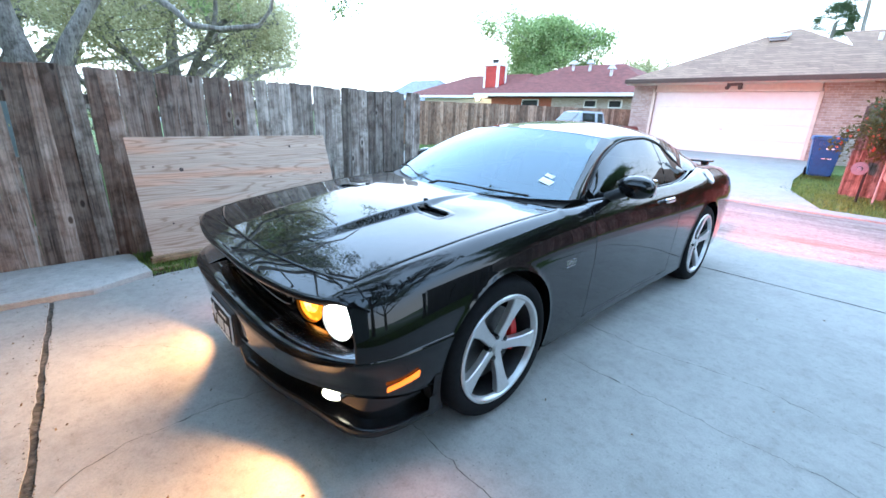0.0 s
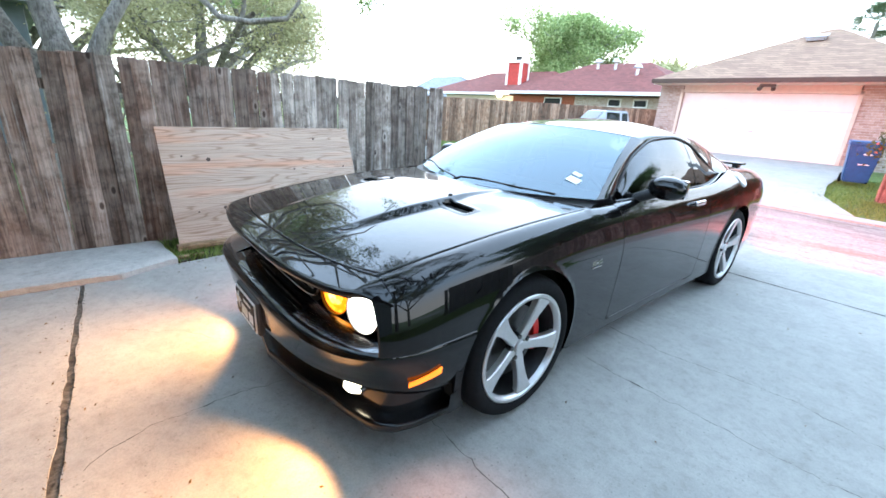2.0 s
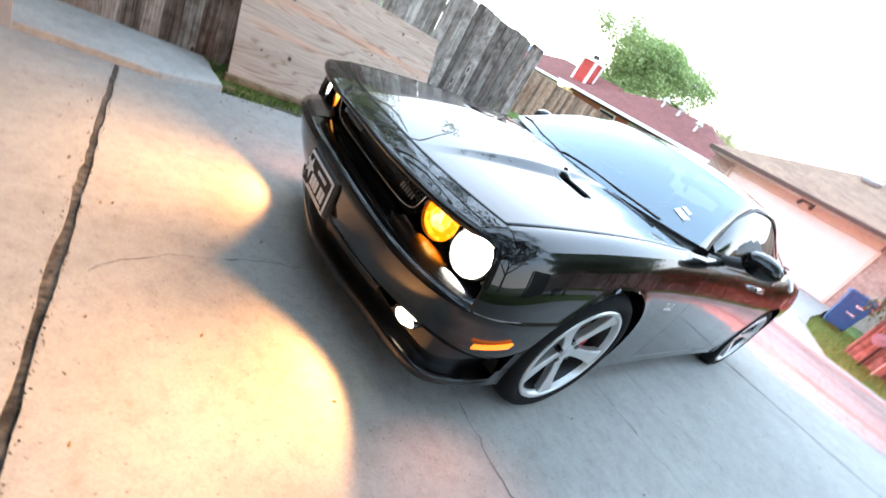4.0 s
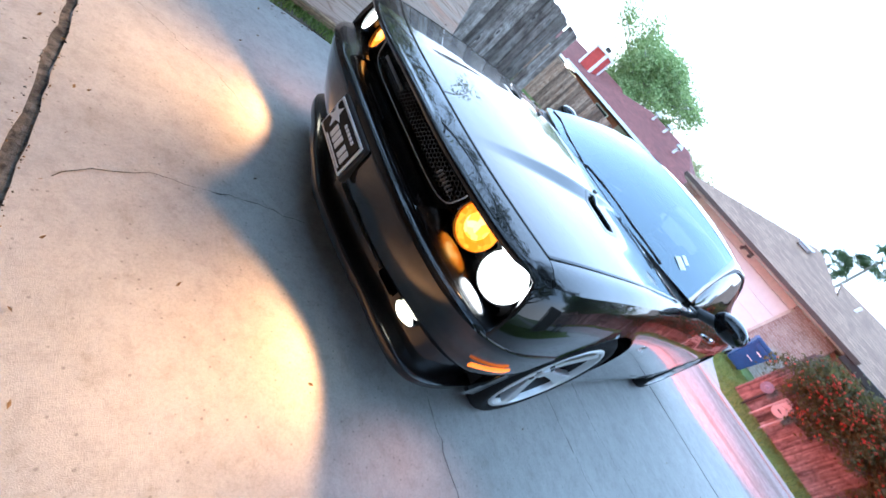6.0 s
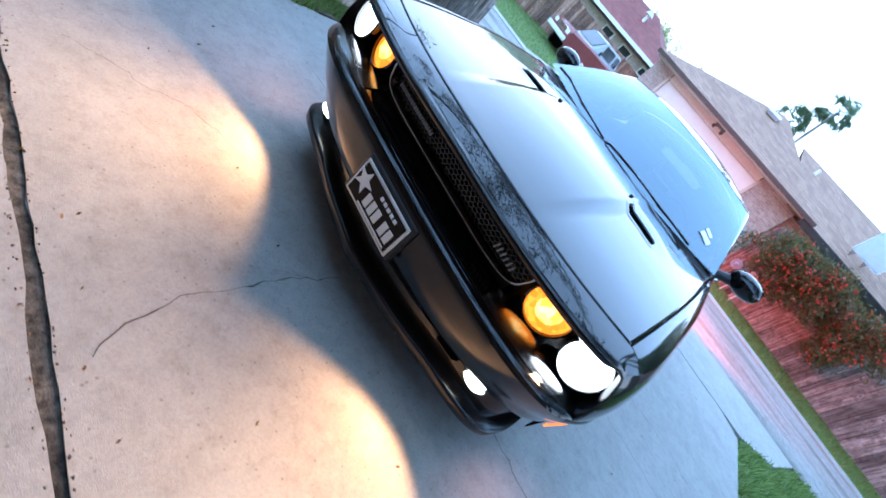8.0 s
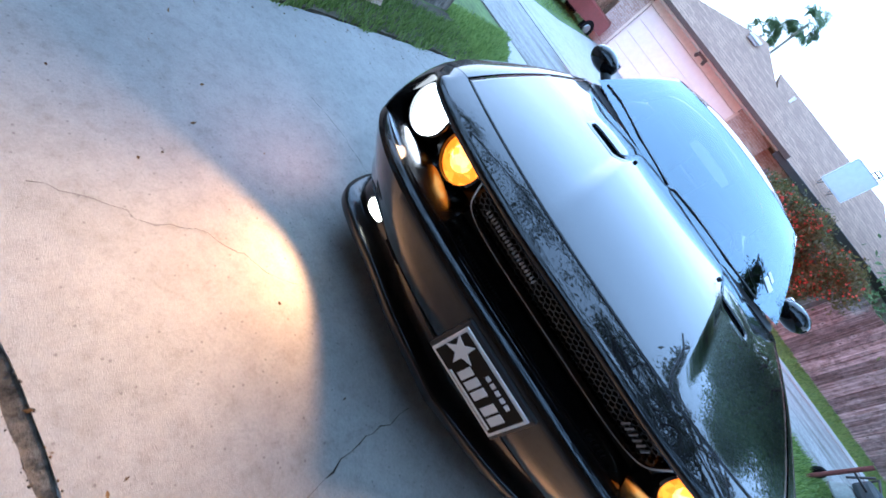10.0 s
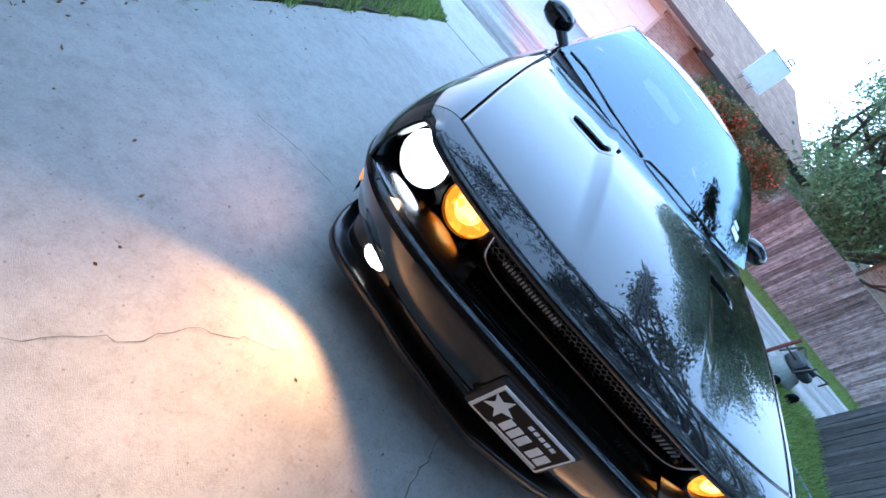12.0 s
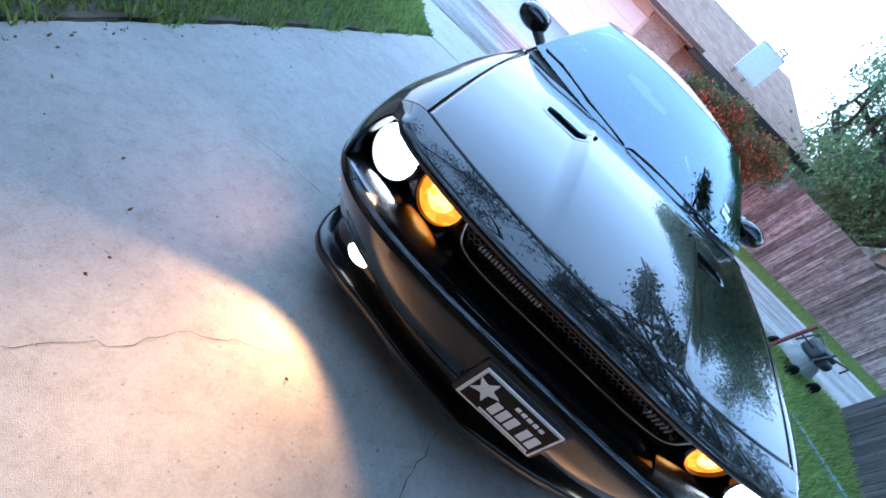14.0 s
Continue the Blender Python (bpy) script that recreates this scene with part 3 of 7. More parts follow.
fence("fence_left", "weathered grey wooden privacy fence with gaps between boards", (-2.87, -1.42), (-3.07, 3.72), 1.72, FENCE_GREY, 11, rails_behind=-1, alt=FENCE_WARM_LIT, alt_to=2.4)
fence("fence_far", "brown wooden fence across the alley", (-13.9, 9.4), (-6.4, 20.0), 1.82, FENCE_FAR, 12, base=0.07, rails_behind=-1)
fence("fence_right", "old brown wooden fence along the alley with streaked boards", (1.35, 11.9), (16.0, 11.7), 1.98, FENCE_BROWN, 13, rails_behind=-1)
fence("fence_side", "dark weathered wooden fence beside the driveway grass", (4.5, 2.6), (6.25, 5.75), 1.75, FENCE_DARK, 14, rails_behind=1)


# ---- buildings ----
def hip_mesh(x0, x1, y0, y1, z, ridge, thick=0.1):
    xa, xb, yr, h = ridge
    bm = bmesh.new()
    v = [bm.verts.new(p) for p in ((x0, y0, z), (x1, y0, z), (x1, y1, z), (x0, y1, z), (xa, yr, h), (xb, yr, h), (x0, y0, z - thick), (x1, y0, z - thick), (x1, y1, z - thick), (x0, y1, z - thick))]
    for f in ((0, 1, 5, 4), (1, 2, 5), (2, 3, 4, 5), (3, 0, 4), (0, 6, 7, 1), (1, 7, 8, 2), (2, 8, 9, 3), (3, 9, 6, 0), (9, 8, 7, 6)):
        bm.faces.new([v[i] for i in f])
    return bm


# unseen roof, added to keep low sky out of the hood's reflections
structure(part("unseen_garage_roof", hip_mesh(-5.7, 7.0, -9.2, -1.08, 2.80, (-2.0, 3.4, -5.1, 4.6)), SHINGLE, None), "unseen brown shingle roof added over the garage to block low sky", "roof")


def garage_house():
    root = thing("house", "single-storey house with pale brick, closed cream garage door and brown shingle roof", "house", kind="structure")
    g = 0.42
    y = 17.5
    # front wall in pieces round the door
    part("wall", box_bm((0.85, 0.2, 2.75), (-5.62, y + 0.1, 1.45)), BRICK, root, "pale brick pier")
    part("wall", box_bm((1.6, 0.2, 2.75), (0.67, y + 0.1, 1.45)), BRICK, root, "pale brick pier")
    part("wall", box_bm((5.0, 0.2, 0.28), (-2.66, y + 0.1, 2.69)), TRIM_CREAM, root, "cream lintel board")
    part("wall", box_bm((0.2, 7, 2.75), (-5.95, y + 3.7, 1.45)), BRICK, root)
    part("wall", box_bm((6.2, 0.2, 2.6), (4.6, y + 0.4, 1.4)), BRICK, root)
    part("wall", box_bm((0.2, 7, 2.6), (7.6, y + 4.0, 1.4)), BRICK, root)
    part("wall", box_bm((13.5, 0.2, 2.6), (0.75, y + 7.2, 1.4)), BRICK, root)
    # door with four sections
    door = part("garage_door", box_bm((5.0, 0.04, 2.12), (-2.66, y + 0.10, g + 1.06), 0.004), GARAGE_DOOR, root, "closed cream sectional garage door")
    for i in range(4):
        part("section", box_bm((4.97, 0.035, 0.515), (-2.66, y + 0.07, g + 0.265 + 0.53 * i), 0.012), GARAGE_DOOR, door)
    part("door_handle", box_bm((0.14, 0.03, 0.03), (-2.66, y + 0.035, g + 0.85), 0.006), DULL_CHROME, door)
    for x in (-5.2, -0.12):
        part("door_casing", box_bm((0.1, 0.06, 2.2), (x, y - 0.02, g + 1.1), 0.004), TRIM_CREAM, root)
    part("door_casing", box_bm((5.2, 0.06, 0.1), (-2.66, y - 0.02, g + 2.17), 0.004), TRIM_CREAM, root)
    part("soffit", box_bm((8.1, 0.62, 0.04), (-2.06, y - 0.3, 2.81)), TRIM_CREAM, root)
    part("roof", hip_mesh(-6.15, 2.0, 16.85, 25.2, 2.98, (-2.0, -1.7, 20.95, 4.95)), SHINGLE, root, "brown asphalt shingle hip roof")
    part("fascia", box_bm((8.2, 0.04, 0.15), (-2.07, 16.83, 2.90), 0.004), FASCIA, root)
    part("roof", hip_mesh(1.0, 7.75, 17.1, 25.4, 2.86, (-0.5, 5.9, 21.2, 4.75)), SHINGLE, root, "brown asphalt shingle hip roof")
    part("gutter", box_bm((6.2, 0.18, 0.24), (4.75, 16.96, 2.74), 0.02), GUTTER, root, "dark metal gutter")
    vent = part("roof_vent", box_bm((0.5, 0.4, 0.16), (-2.1, 19.95, 4.5), 0.03), METAL_JAMB, root)
    part("vent_cap", box_bm((0.6, 0.5, 0.05), (-2.1, 19.95, 4.6), 0.02, Matrix.Rotation(radians(18), 3, "X")), METAL_JAMB, vent)
    part("roof_vent", tube_bm((0.6, 20.2, 4.1), (0.6, 20.2, 4.5), 0.06), TRIM_WHITE, root)
    lamp = part("wall_lamp", box_bm((0.45, 0.12, 0.1), (-2.4, y - 0.5, 2.75), 0.02), FASCIA, root)
    part("lamp_head", tube_bm((-2.55, y - 0.5, 2.72), (-2.6, y - 0.6, 2.62), 0.05, 0.07), FASCIA, lamp)
    part("lamp_head", tube_bm((-2.25, y - 0.5, 2.72), (-2.2, y - 0.6, 2.62), 0.05, 0.07), FASCIA, lamp)
    part("aerial", tube_bm((5.0, 21.2, 4.7), (5.0, 21.2, 5.25), 0.015), GUTTER, root)
    return root


garage_house()


structure(part("garden_wall", box_bm((11.2, 0.2, 3.1), (15.0, 13.4, 1.55), 0.01), BRICK, None), "tan brick wall beyond the alley fence", "wall")
structure(part("garden_wall", box_bm((8.0, 0.2, 2.85), (11.8, 17.9, 1.43), 0.01), BRICK, None), "tan brick wall joining the neighbouring house", "wall")


def red_house():
    root = thing("house", "red-roofed brick house behind the far fence with white eaves", "house", kind="structure")
    part("wall", box_bm((7.2, 0.2, 2.6), (-12.0, 26.1, 1.4)), BRICK, root, "pale brick wall")
    part("wall", box_bm((5.6, 0.22, 2.6), (-18.4, 26.1, 1.4)), BRICK_RED, root, "dark red wall")
    part("wall", box_bm((10.0, 0.2, 2.6), (-26.2, 27.6, 1.4)), TRIM_CREAM, root, "cream wall lit by a porch lamp")
    part("roof", hip_mesh(-22.4, -8.0, 25.2, 36, 2.95, (-17.6, -13.0, 30.6, 5.25)), SHINGLE_RED, root, "faded red shingle hip roof")
    part("roof", hip_mesh(-34.0, -19.0, 26.8, 38, 2.9, (-29.5, -22, 32.0, 5.0)), SHINGLE_RED, root, "faded red shingle hip roof")
    part("fascia", box_bm((14.5, 0.05, 0.2), (-15.2, 25.17, 2.88)), TRIM_WHITE, root, "white eaves board")
    part("fascia", box_bm((11.8, 0.05, 0.2), (-28.2, 26.77, 2.83)), TRIM_WHITE, root, "white eaves board")
    ch = part("chimney", box_bm((1.5, 1.0, 3.0), (-23.8, 29.2, 3.9)), PAINT_RED, root, "red-painted chimney with white corner boards")
    for x, y in ((-24.53, 28.72), (-23.07, 28.72), (-23.07, 29.68)):
        part("corner_board", box_bm((0.2, 0.16, 3.0), (x, y, 3.92)), TRIM_WHITE, ch)
    part("cap", box_bm((1.75, 1.25, 0.2), (-23.8, 29.2, 5.5), 0.03), TRIM_WHITE, ch)
    part("flue", tube_bm((-23.8, 29.2, 5.5), (-23.8, 29.2, 5.95), 0.25, 0.3), GUTTER, ch)
    for x, w in ((-17.4, 1.5), (-12.6, 0.9), (-10.9, 0.9), (-9.1, 0.7)):
        wdw = part("window", box_bm((w, 0.08, 0.5), (x, 25.97, 2.35), 0.01), TRIM_WHITE, root)
        part("glazing", box_bm((w - 0.16, 0.03, 0.36), (x, 25.92, 2.35)), CAVITY, wdw)
    for x, y, z in ((-12.6, 28.2, 4.35), (-16.4, 29.6, 4.95), (-14.9, 29.4, 4.9)):
        p = part("roof_vent", tube_bm((x, y, z - 0.5), (x, y, z + 0.35), 0.09), TRIM_WHITE, root)
        part("cowl", tube_bm((x, y, z + 0.3), (x, y, z + 0.55), 0.3, 0.12), DULL_CHROME, p)
    lamp = part("porch_lamp", tube_bm((-23.2, 26.5, 2.55), (-23.2, 26.5, 2.85), 0.16, 0.2), glow("lit_porch_lamp", (1.0, 0.85, 0.6), 40.0), root, "lit porch lamp")
    return root


red_house()
gh = thing("house", "grey-roofed house far behind the fence", "house", kind="structure")
part("wall", box_bm((10, 6, 2.6), (-46, 40, 1.4)), SIDING, gh)
part("roof", hip_mesh(-52, -40, 36, 45, 2.8, (-49, -43, 40, 5.6)), SHINGLE_GREY, gh, "grey shingle hip roof")
nh = thing("house", "blue-grey sided neighbouring house beyond the fence", "house", kind="structure")
part("wall", box_bm((0.2, 9, 2.8), (-9.5, -5.5, 1.4)), SIDING, nh)
part("roof", hip_mesh(-16, -9.0, -10.5, -0.5, 2.9, (-12.5, -12.4, -5.5, 4.6)), SHINGLE_GREY, nh, "grey shingle hip roof")
nwin = part("window", box_bm((0.08, 1.1, 1.2), (-9.38, -3.0, 1.5), 0.01), TRIM_WHITE, nh)
part("glazing", box_bm((0.03, 0.95, 1.05), (-9.33, -3.0, 1.5)), CAVITY, nwin)

# ---- the car: front at y = 0, driver's side at +x ----
car = thing("car", "black two-door muscle coupe with lit headlamps, parked on the driveway", "car")
AXLES = (0.955, 3.897)
WHEEL_Z, ARCH_R = 0.372, 0.414


def corner(z):
    """Squareness of the front corner in plan: rounder at the foot than at lamp height."""
    k = np.clip((np.asarray(z, float) - 0.42) / 0.2, 0, 1)
    return 2.6 + 1.4 * k * k * (3 - 2 * k)


def nose(x, z=0.4):
    """How far back the front outline lies at x."""
    n = corner(z)
    return 0.6 - 0.63 * (1 - np.clip(np.abs(x) / 0.957, 0, 0.9999) ** n) ** (1 / n)


def half_width(y, z=0.4):
    """Widest half-width of the body at y and height z."""
    y = np.asarray(y, float)
    w = spline([0.6, 0.95, 1.5, 2.0, 2.6, 3.2, 3.9, 4.4, 4.75, 4.95, 5.02], [0.957, 0.96, 0.945, 0.94, 0.94, 0.95, 0.962, 0.95, 0.91, 0.84, 0.76], y)
    n = corner(z)
    f = 0.957 * (1 - np.clip((0.6 - y) / 0.63, 0, 0.9999) ** n) ** (1 / n)
    return np.where(y < 0.6, f, w)


def shoulder(y):
    return spline([0.1, 0.25, 0.6, 1.0, 1.5, 2.2, 3.0, 3.5, 4.0, 4.5, 4.95, 5.05], [0.80, 0.835, 0.885, 0.925, 0.955, 0.965, 0.965, 0.985, 1.0, 0.985, 0.94, 0.92], y)


SIDE_T = np.array([0.0, 0.10, 0.22, 0.36, 0.50, 0.62, 0.70, 0.76, 0.84, 0.91, 0.96, 1.0])
SIDE_S = np.array([0.966, 0.976, 0.984, 0.991, 0.997, 1.0, 1.0, 0.996, 0.983, 0.967, 0.951, 0.930])


def side_point(y, t):
    """A point of the body side; t runs from the sill to the shoulder."""
    sill = spline([0.1, 0.5, 1.4, 3.3, 4.4, 5.05], [0.20, 0.20, 0.20, 0.20, 0.25, 0.34], y)
    z = sill + (shoulder(y) - sill) * t
    x = half_width(y, z) * spline(SIDE_T, SIDE_S, t)
    return np.stack([x, y + 0 * x, z], -1)


def both(name, verts, faces, mat, parent, label="", smooth=True, sharp=40):
    """A part and its mirror image."""
    v = np.asarray(verts, float)
    a = link_mesh(name, v, faces, mat, parent, label, smooth, sharp)
    b = link_mesh(name, v * (-1, 1, 1), [tuple(reversed(f)) for f in faces], mat, parent, label, smooth, sharp)
    return a, b


def side_panel(name, y0, y1, t0, t1, ny, nt, label="", arch=None, front_cut=False):
    ys, ts = np.linspace(y0, y1, ny), np.linspace(t0, t1, nt)
    Y, T = np.meshgrid(ys, ts)
    P = side_point(Y, T).reshape(-1, 3)
    faces = grid_faces(nt, ny)
    if arch is not None:
        d = np.hypot(P[:, 1] - arch, P[:, 2] - WHEEL_Z)
        keep = []
        for f in faces:
            c = P[list(f)].mean(0)
            if np.mean(d[list(f)]) > ARCH_R and not (front_cut and c[1] < 0.5 and c[2] < 0.565):
                keep.append(f)
        used = {}
        for f in keep:
            for a, b in zip(f, f[1:] + f[:1]):
                used[frozenset((a, b))] = used.get(frozenset((a, b)), 0) + 1
        rim = [tuple(e) for e, c in used.items() if c == 1]
        near = {i for e in rim for i in e if abs(d[i] - ARCH_R) < 0.05}
        for i in near:
            k = ARCH_R / d[i]
            P[i, 1], P[i, 2] = arch + (P[i, 1] - arch) * k, WHEEL_Z + (P[i, 2] - WHEEL_Z) * k
            P[i, 0] += 0.006
        # rolled lip of the wheel arch
        lip, extra, idx = [], [], {}
        for a, b in rim:
            if a in near and b in near:
                for i in (a, b):
                    if i not in idx:
                        idx[i] = len(P) + len(extra)
                        extra.append(P[i] - (0.09, 0, 0))
                lip.append((a, b, idx[b], idx[a]))
        if extra:
            P = np.vstack([P, extra])
        faces = keep + lip
    return both(name, P, faces, PAINT, car, label)


side_panel("front_fender", 0.165, 1.796, 0.0, 1.0, 120, 44, arch=AXLES[0], front_cut=True)
doors = side_panel("door", 1.802, 3.147, 0.09, 1.0, 50, 30)
side_panel("rocker_panel", 1.796, 3.153, 0.0, 0.083, 40, 4)
side_panel("quarter_panel", 3.153, 5.0, 0.0, 1.0, 112, 34, arch=AXLES[1])

# dark structure behind the panel gaps, and the floor
P = np.vstack([side_point(np.full(30, y), np.linspace(0.02, 0.98, 30)) - (0.02, 0, 0) for y in (1.70, 1.80, 1.90)])
both("inner_panel", P, grid_faces(3, 30), CAVITY, car)
P = np.vstack([side_point(np.full(30, y), np.linspace(0.02, 0.98, 30)) - (0.02, 0, 0) for y in (3.05, 3.15, 3.25)])
both("inner_panel", P, grid_faces(3, 30), CAVITY, car)
part("underbody", box_bm((1.5, 4.4, 0.06), (0, 2.5, 0.24), 0.01), CAVITY, car)
part("engine_bay", box_bm((1.1, 1.3, 0.5), (0, 0.95, 0.55), 0.02), CAVITY, car)
for yc in AXLES:
    v, f = [], []
    for i in range(25):
        a = math.pi * (i / 24) * 1.2 - 0.1 * math.pi
        for x in (0.90, 0.55):
            v.append((x, yc + 0.43 * math.cos(a), WHEEL_Z + 0.43 * math.sin(a)))
    n0 = len(v)
    both("wheel_well", v, grid_faces(25, 2), CAVITY, car, smooth=True)
    part("well_wall", box_bm((0.02, 0.9, 0.7), (0.55, yc, 0.5)), CAVITY, car)
    part("well_wall", box_bm((0.02, 0.9, 0.7), (-0.55, yc, 0.5)), CAVITY, car)


# ---- fender tops, hood, nose ----
def hood_edge(y):
    return spline([0.15, 0.6, 1.0, 1.5, 1.8], [0.775, 0.80, 0.815, 0.825, 0.825], y)


def hood_z(x, y):
    ax = np.abs(x)
    c = spline([0.0, 0.1, 0.2, 0.4, 0.6, 0.86, 1.2, 1.5, 1.8], [0.812, 0.845, 0.868, 0.904, 0.932, 0.962, 0.988, 1.002, 1.012], y)
    base = c - 0.012 * (ax / 0.78) ** 2
    sm = lambda e0, e1, v: (lambda t: t * t * (3 - 2 * t))(np.clip((v - e0) / (e1 - e0), 0, 1))
    ridge = 0.265 + 0.05 * np.clip((y - 0.15) / 0.7, 0, 1)
    inner = 1 - np.clip((ax - ridge) / 0.055, 0, 1)
    front = sm(0.1, 0.78, y)
    behind = 0.45 * sm(0.86, 1.1, y) * (1 - sm(0.45, 0.66, ax))
    rise = np.maximum(inner * front, behind)
    fade = 1 - 0.75 * sm(1.05, 1.5, y)
    return base + 0.028 * rise * fade + 0.012 * (1 - (ax / 0.78) ** 2)


def hood_cut(x):
    return 0.105 + 0.115 * (np.abs(x) / 0.776) ** 2.5


def cowl(x):
    return 1.33 + 0.22 * (np.abs(x) / 0.8) ** 2


nx, ny = 121, 101
us, vs = np.linspace(-1, 1, nx), np.linspace(0, 1, ny)
hv = []
for v in vs:
    for u in us:
        y = 0.2 + v * 1.3
        for _ in range(3):
            rd = 0.265 + 0.05 * min(1, max(0, (y - 0.15) / 0.7))
            x = math.copysign(float(np.interp(abs(u), (0, 0.4, 0.5, 1), (0, rd, rd + 0.055, float(hood_edge(y)) - 0.004))), u)
            y = float(hood_cut(x)) + 0.004 + v * (float(cowl(x)) - float(hood_cut(x)) - 0.004)
        hv.append((x, y, float(hood_z(x, y))))
hv = np.array(hv)
faces = grid_faces(ny, nx)


SCOOP_X, SCOOP_Y = 0.432, 0.925


def in_scoop(p):
    return ((abs(p[0]) - SCOOP_X) / 0.095) ** 4 + ((p[1] - SCOOP_Y) / 0.044) ** 4 < 1


open_faces = [f for f in faces if not in_scoop(hv[list(f)].mean(0))]
hood = link_mesh("hood", hv, open_faces, PAINT, car, "", True, 60)
hood.modifiers.new("edge", "SOLIDIFY").thickness = 0.012
hood.modifiers["edge"].offset = -1
for s in (-1, 1):
    v = []
    for kx, ky, dz in ((0.118, 0.068, 0.0008), (0.109, 0.053, 0.0025), (0.102, 0.043, 0.0025), (0.098, 0.039, -0.003), (0.096, 0.038, -0.05)):
        for i in range(48):
            a = 2 * math.pi * i / 48
            c, d = math.cos(a), math.sin(a)
            x = SCOOP_X + kx * math.copysign(abs(c) ** 0.3, c)
            y = SCOOP_Y + ky * math.copysign(abs(d) ** 0.3, d)
            v.append((s * x, y, float(hood_z(x, y)) + dz))
    f = []
    for r in range(4):
        for i in range(48):
            q = (r * 48 + i, r * 48 + (i + 1) % 48, r * 48 + 48 + (i + 1) % 48, r * 48 + 48 + i)
            f.append(q if s > 0 else q[::-1])
    sc = link_mesh("hood_scoop", v, f, PAINT, hood, "rounded hood scoop slot", True, 28)
    part("recess", box_bm((0.205, 0.085, 0.006), (s * SCOOP_X, SCOOP_Y, 0.938), 0.002), CAVITY, sc)
    for i in range(3):
        part("slat", box_bm((0.185, 0.004, 0.016), (s * SCOOP_X, SCOOP_Y - 0.014 + i * 0.016, 0.955), 0.001, Matrix.Rotation(radians(-30), 3, "X")), TRIM, sc)
    part("washer_nozzle", box_bm((0.018, 0.022, 0.01), (s * 0.297, 0.985, float(hood_z(0.297, 0.985)) + 0.004), 0.004), TRIM, hood)
# fender tops from hood edge to shoulder
def fender_top_point(q, y):
    """From the hood edge (q = 0) out to the shoulder (q = 1)."""
    e = float(hood_edge(y))
    a = np.array([e + 0.003, y, float(hood_z(e, y))])
    if y > 1.5:
        a[2] = 0.992 - 0.02 * (y - 1.5)
    b = side_point(np.array(max(y, 0.165)), np.array(1.0))
    b[1] = y
    p = a * (1 - q) + b * q
    p[2] = a[2] + (b[2] - a[2]) * q**2.1
    return p


ys = np.linspace(0.226, 1.80, 70)
rows = []
for y in ys:
    rows += [fender_top_point(t, y) for t in np.linspace(0, 1, 9)]
both("fender_top", rows, grid_faces(70, 9), PAINT, car)
def smooth01(a):
    a = min(1.0, max(0.0, a))
    return a * a * (3 - 2 * a)


# nose panel between hood and grille opening, running out to the shoulders
P = []
cols = [("mid", x) for x in np.linspace(-0.772, 0.772, 73)]
ends = list(np.linspace(0, 1, 8))
cols = [("left", q) for q in reversed(ends)] + cols + [("right", q) for q in ends]
for kind, c in cols:
    sgn = -1 if kind == "left" else 1
    x0 = c if kind == "mid" else fender_top_point(c, 0.165)[0]
    lead = float(nose(x0, 0.8)) + 0.022 + 0.020 * smooth01((abs(x0) - 0.15) / 0.5)
    if kind != "mid":
        lead = lead * (1 - c * c) + 0.160 * c * c
    cut = float(hood_cut(x0)) if kind == "mid" else 0.222
    back = []
    for w in np.linspace(1.0, 0.1, 12):
        y = lead + 0.012 + (cut - lead - 0.012) * w
        if kind == "mid":
            back.append((x0, y, float(hood_z(x0, max(y, 0.02))) - 0.004 * (1 - w)))
        else:
            p = fender_top_point(c, y)
            back.append((sgn * p[0], y, p[2] - 0.004 * (1 - w)))
    bx, by, bz = back[-1]
    k = 0.68 - (0.3 * c if kind != "mid" else 0)
    front = [(bx, lead + 0.003, bz - 0.010 * k), (bx, lead, bz - 0.022 * k), (bx, lead + 0.004, bz - 0.04 * k), (bx, lead + 0.016, bz - 0.05 * k), (bx, lead + 0.07, bz - 0.046 * k)]
    P.append(back + front)
n_row = len(P[0])
flat = [p for col in P for p in col]
link_mesh("nose_panel", flat, grid_faces(len(P), n_row), PAINT, car, "", True, 60)
# turned-in edge of the fender beside the headlamp
P = []
for t in np.linspace(0.50, 1.0, 24):
    p = side_point(np.array(0.165), np.array(t))
    for dx, dy in ((0.0, 0.0), (0.008, -0.003), (0.02, 0.01), (0.05, 0.06)):
        P.append((p[0] - dx, p[1] + dy, p[2]))
both("lamp_surround", P, grid_faces(24, 4), PAINT, car)


# ---- front bumper, lower fascia, chin spoiler ----
def wrap(u, z, end, scale=1.0):
    """Front outline from the middle (0) round the corner (1) to y = end, with its inward normal."""
    n, W = float(corner(z)), 0.957 * scale
    if u < 0.6:
        x = u / 0.6 * 0.76
        y = 0.6 - 0.63 * (1 - (x / W) ** n) ** (1 / n)
    else:
        y0 = 0.6 - 0.63 * (1 - (0.76 / W) ** n) ** (1 / n)
        y = y0 + (end - y0) * ((u - 0.6) / 0.4) ** 1.5
        x = W * (1 - (max(0.6 - y, 0) / 0.63) ** n) ** (1 / n)
    gx, gy = (x / W) ** (n - 1) / W, (max(0.6 - y, 0) / 0.63) ** (n - 1) / 0.63
    g = math.hypot(gx, gy)
    return x, y, -gx / g, gy / g


def swell(z):
    return float(spline(SIDE_T, SIDE_S, min(1, max(0, (z - 0.2) / 0.66))))


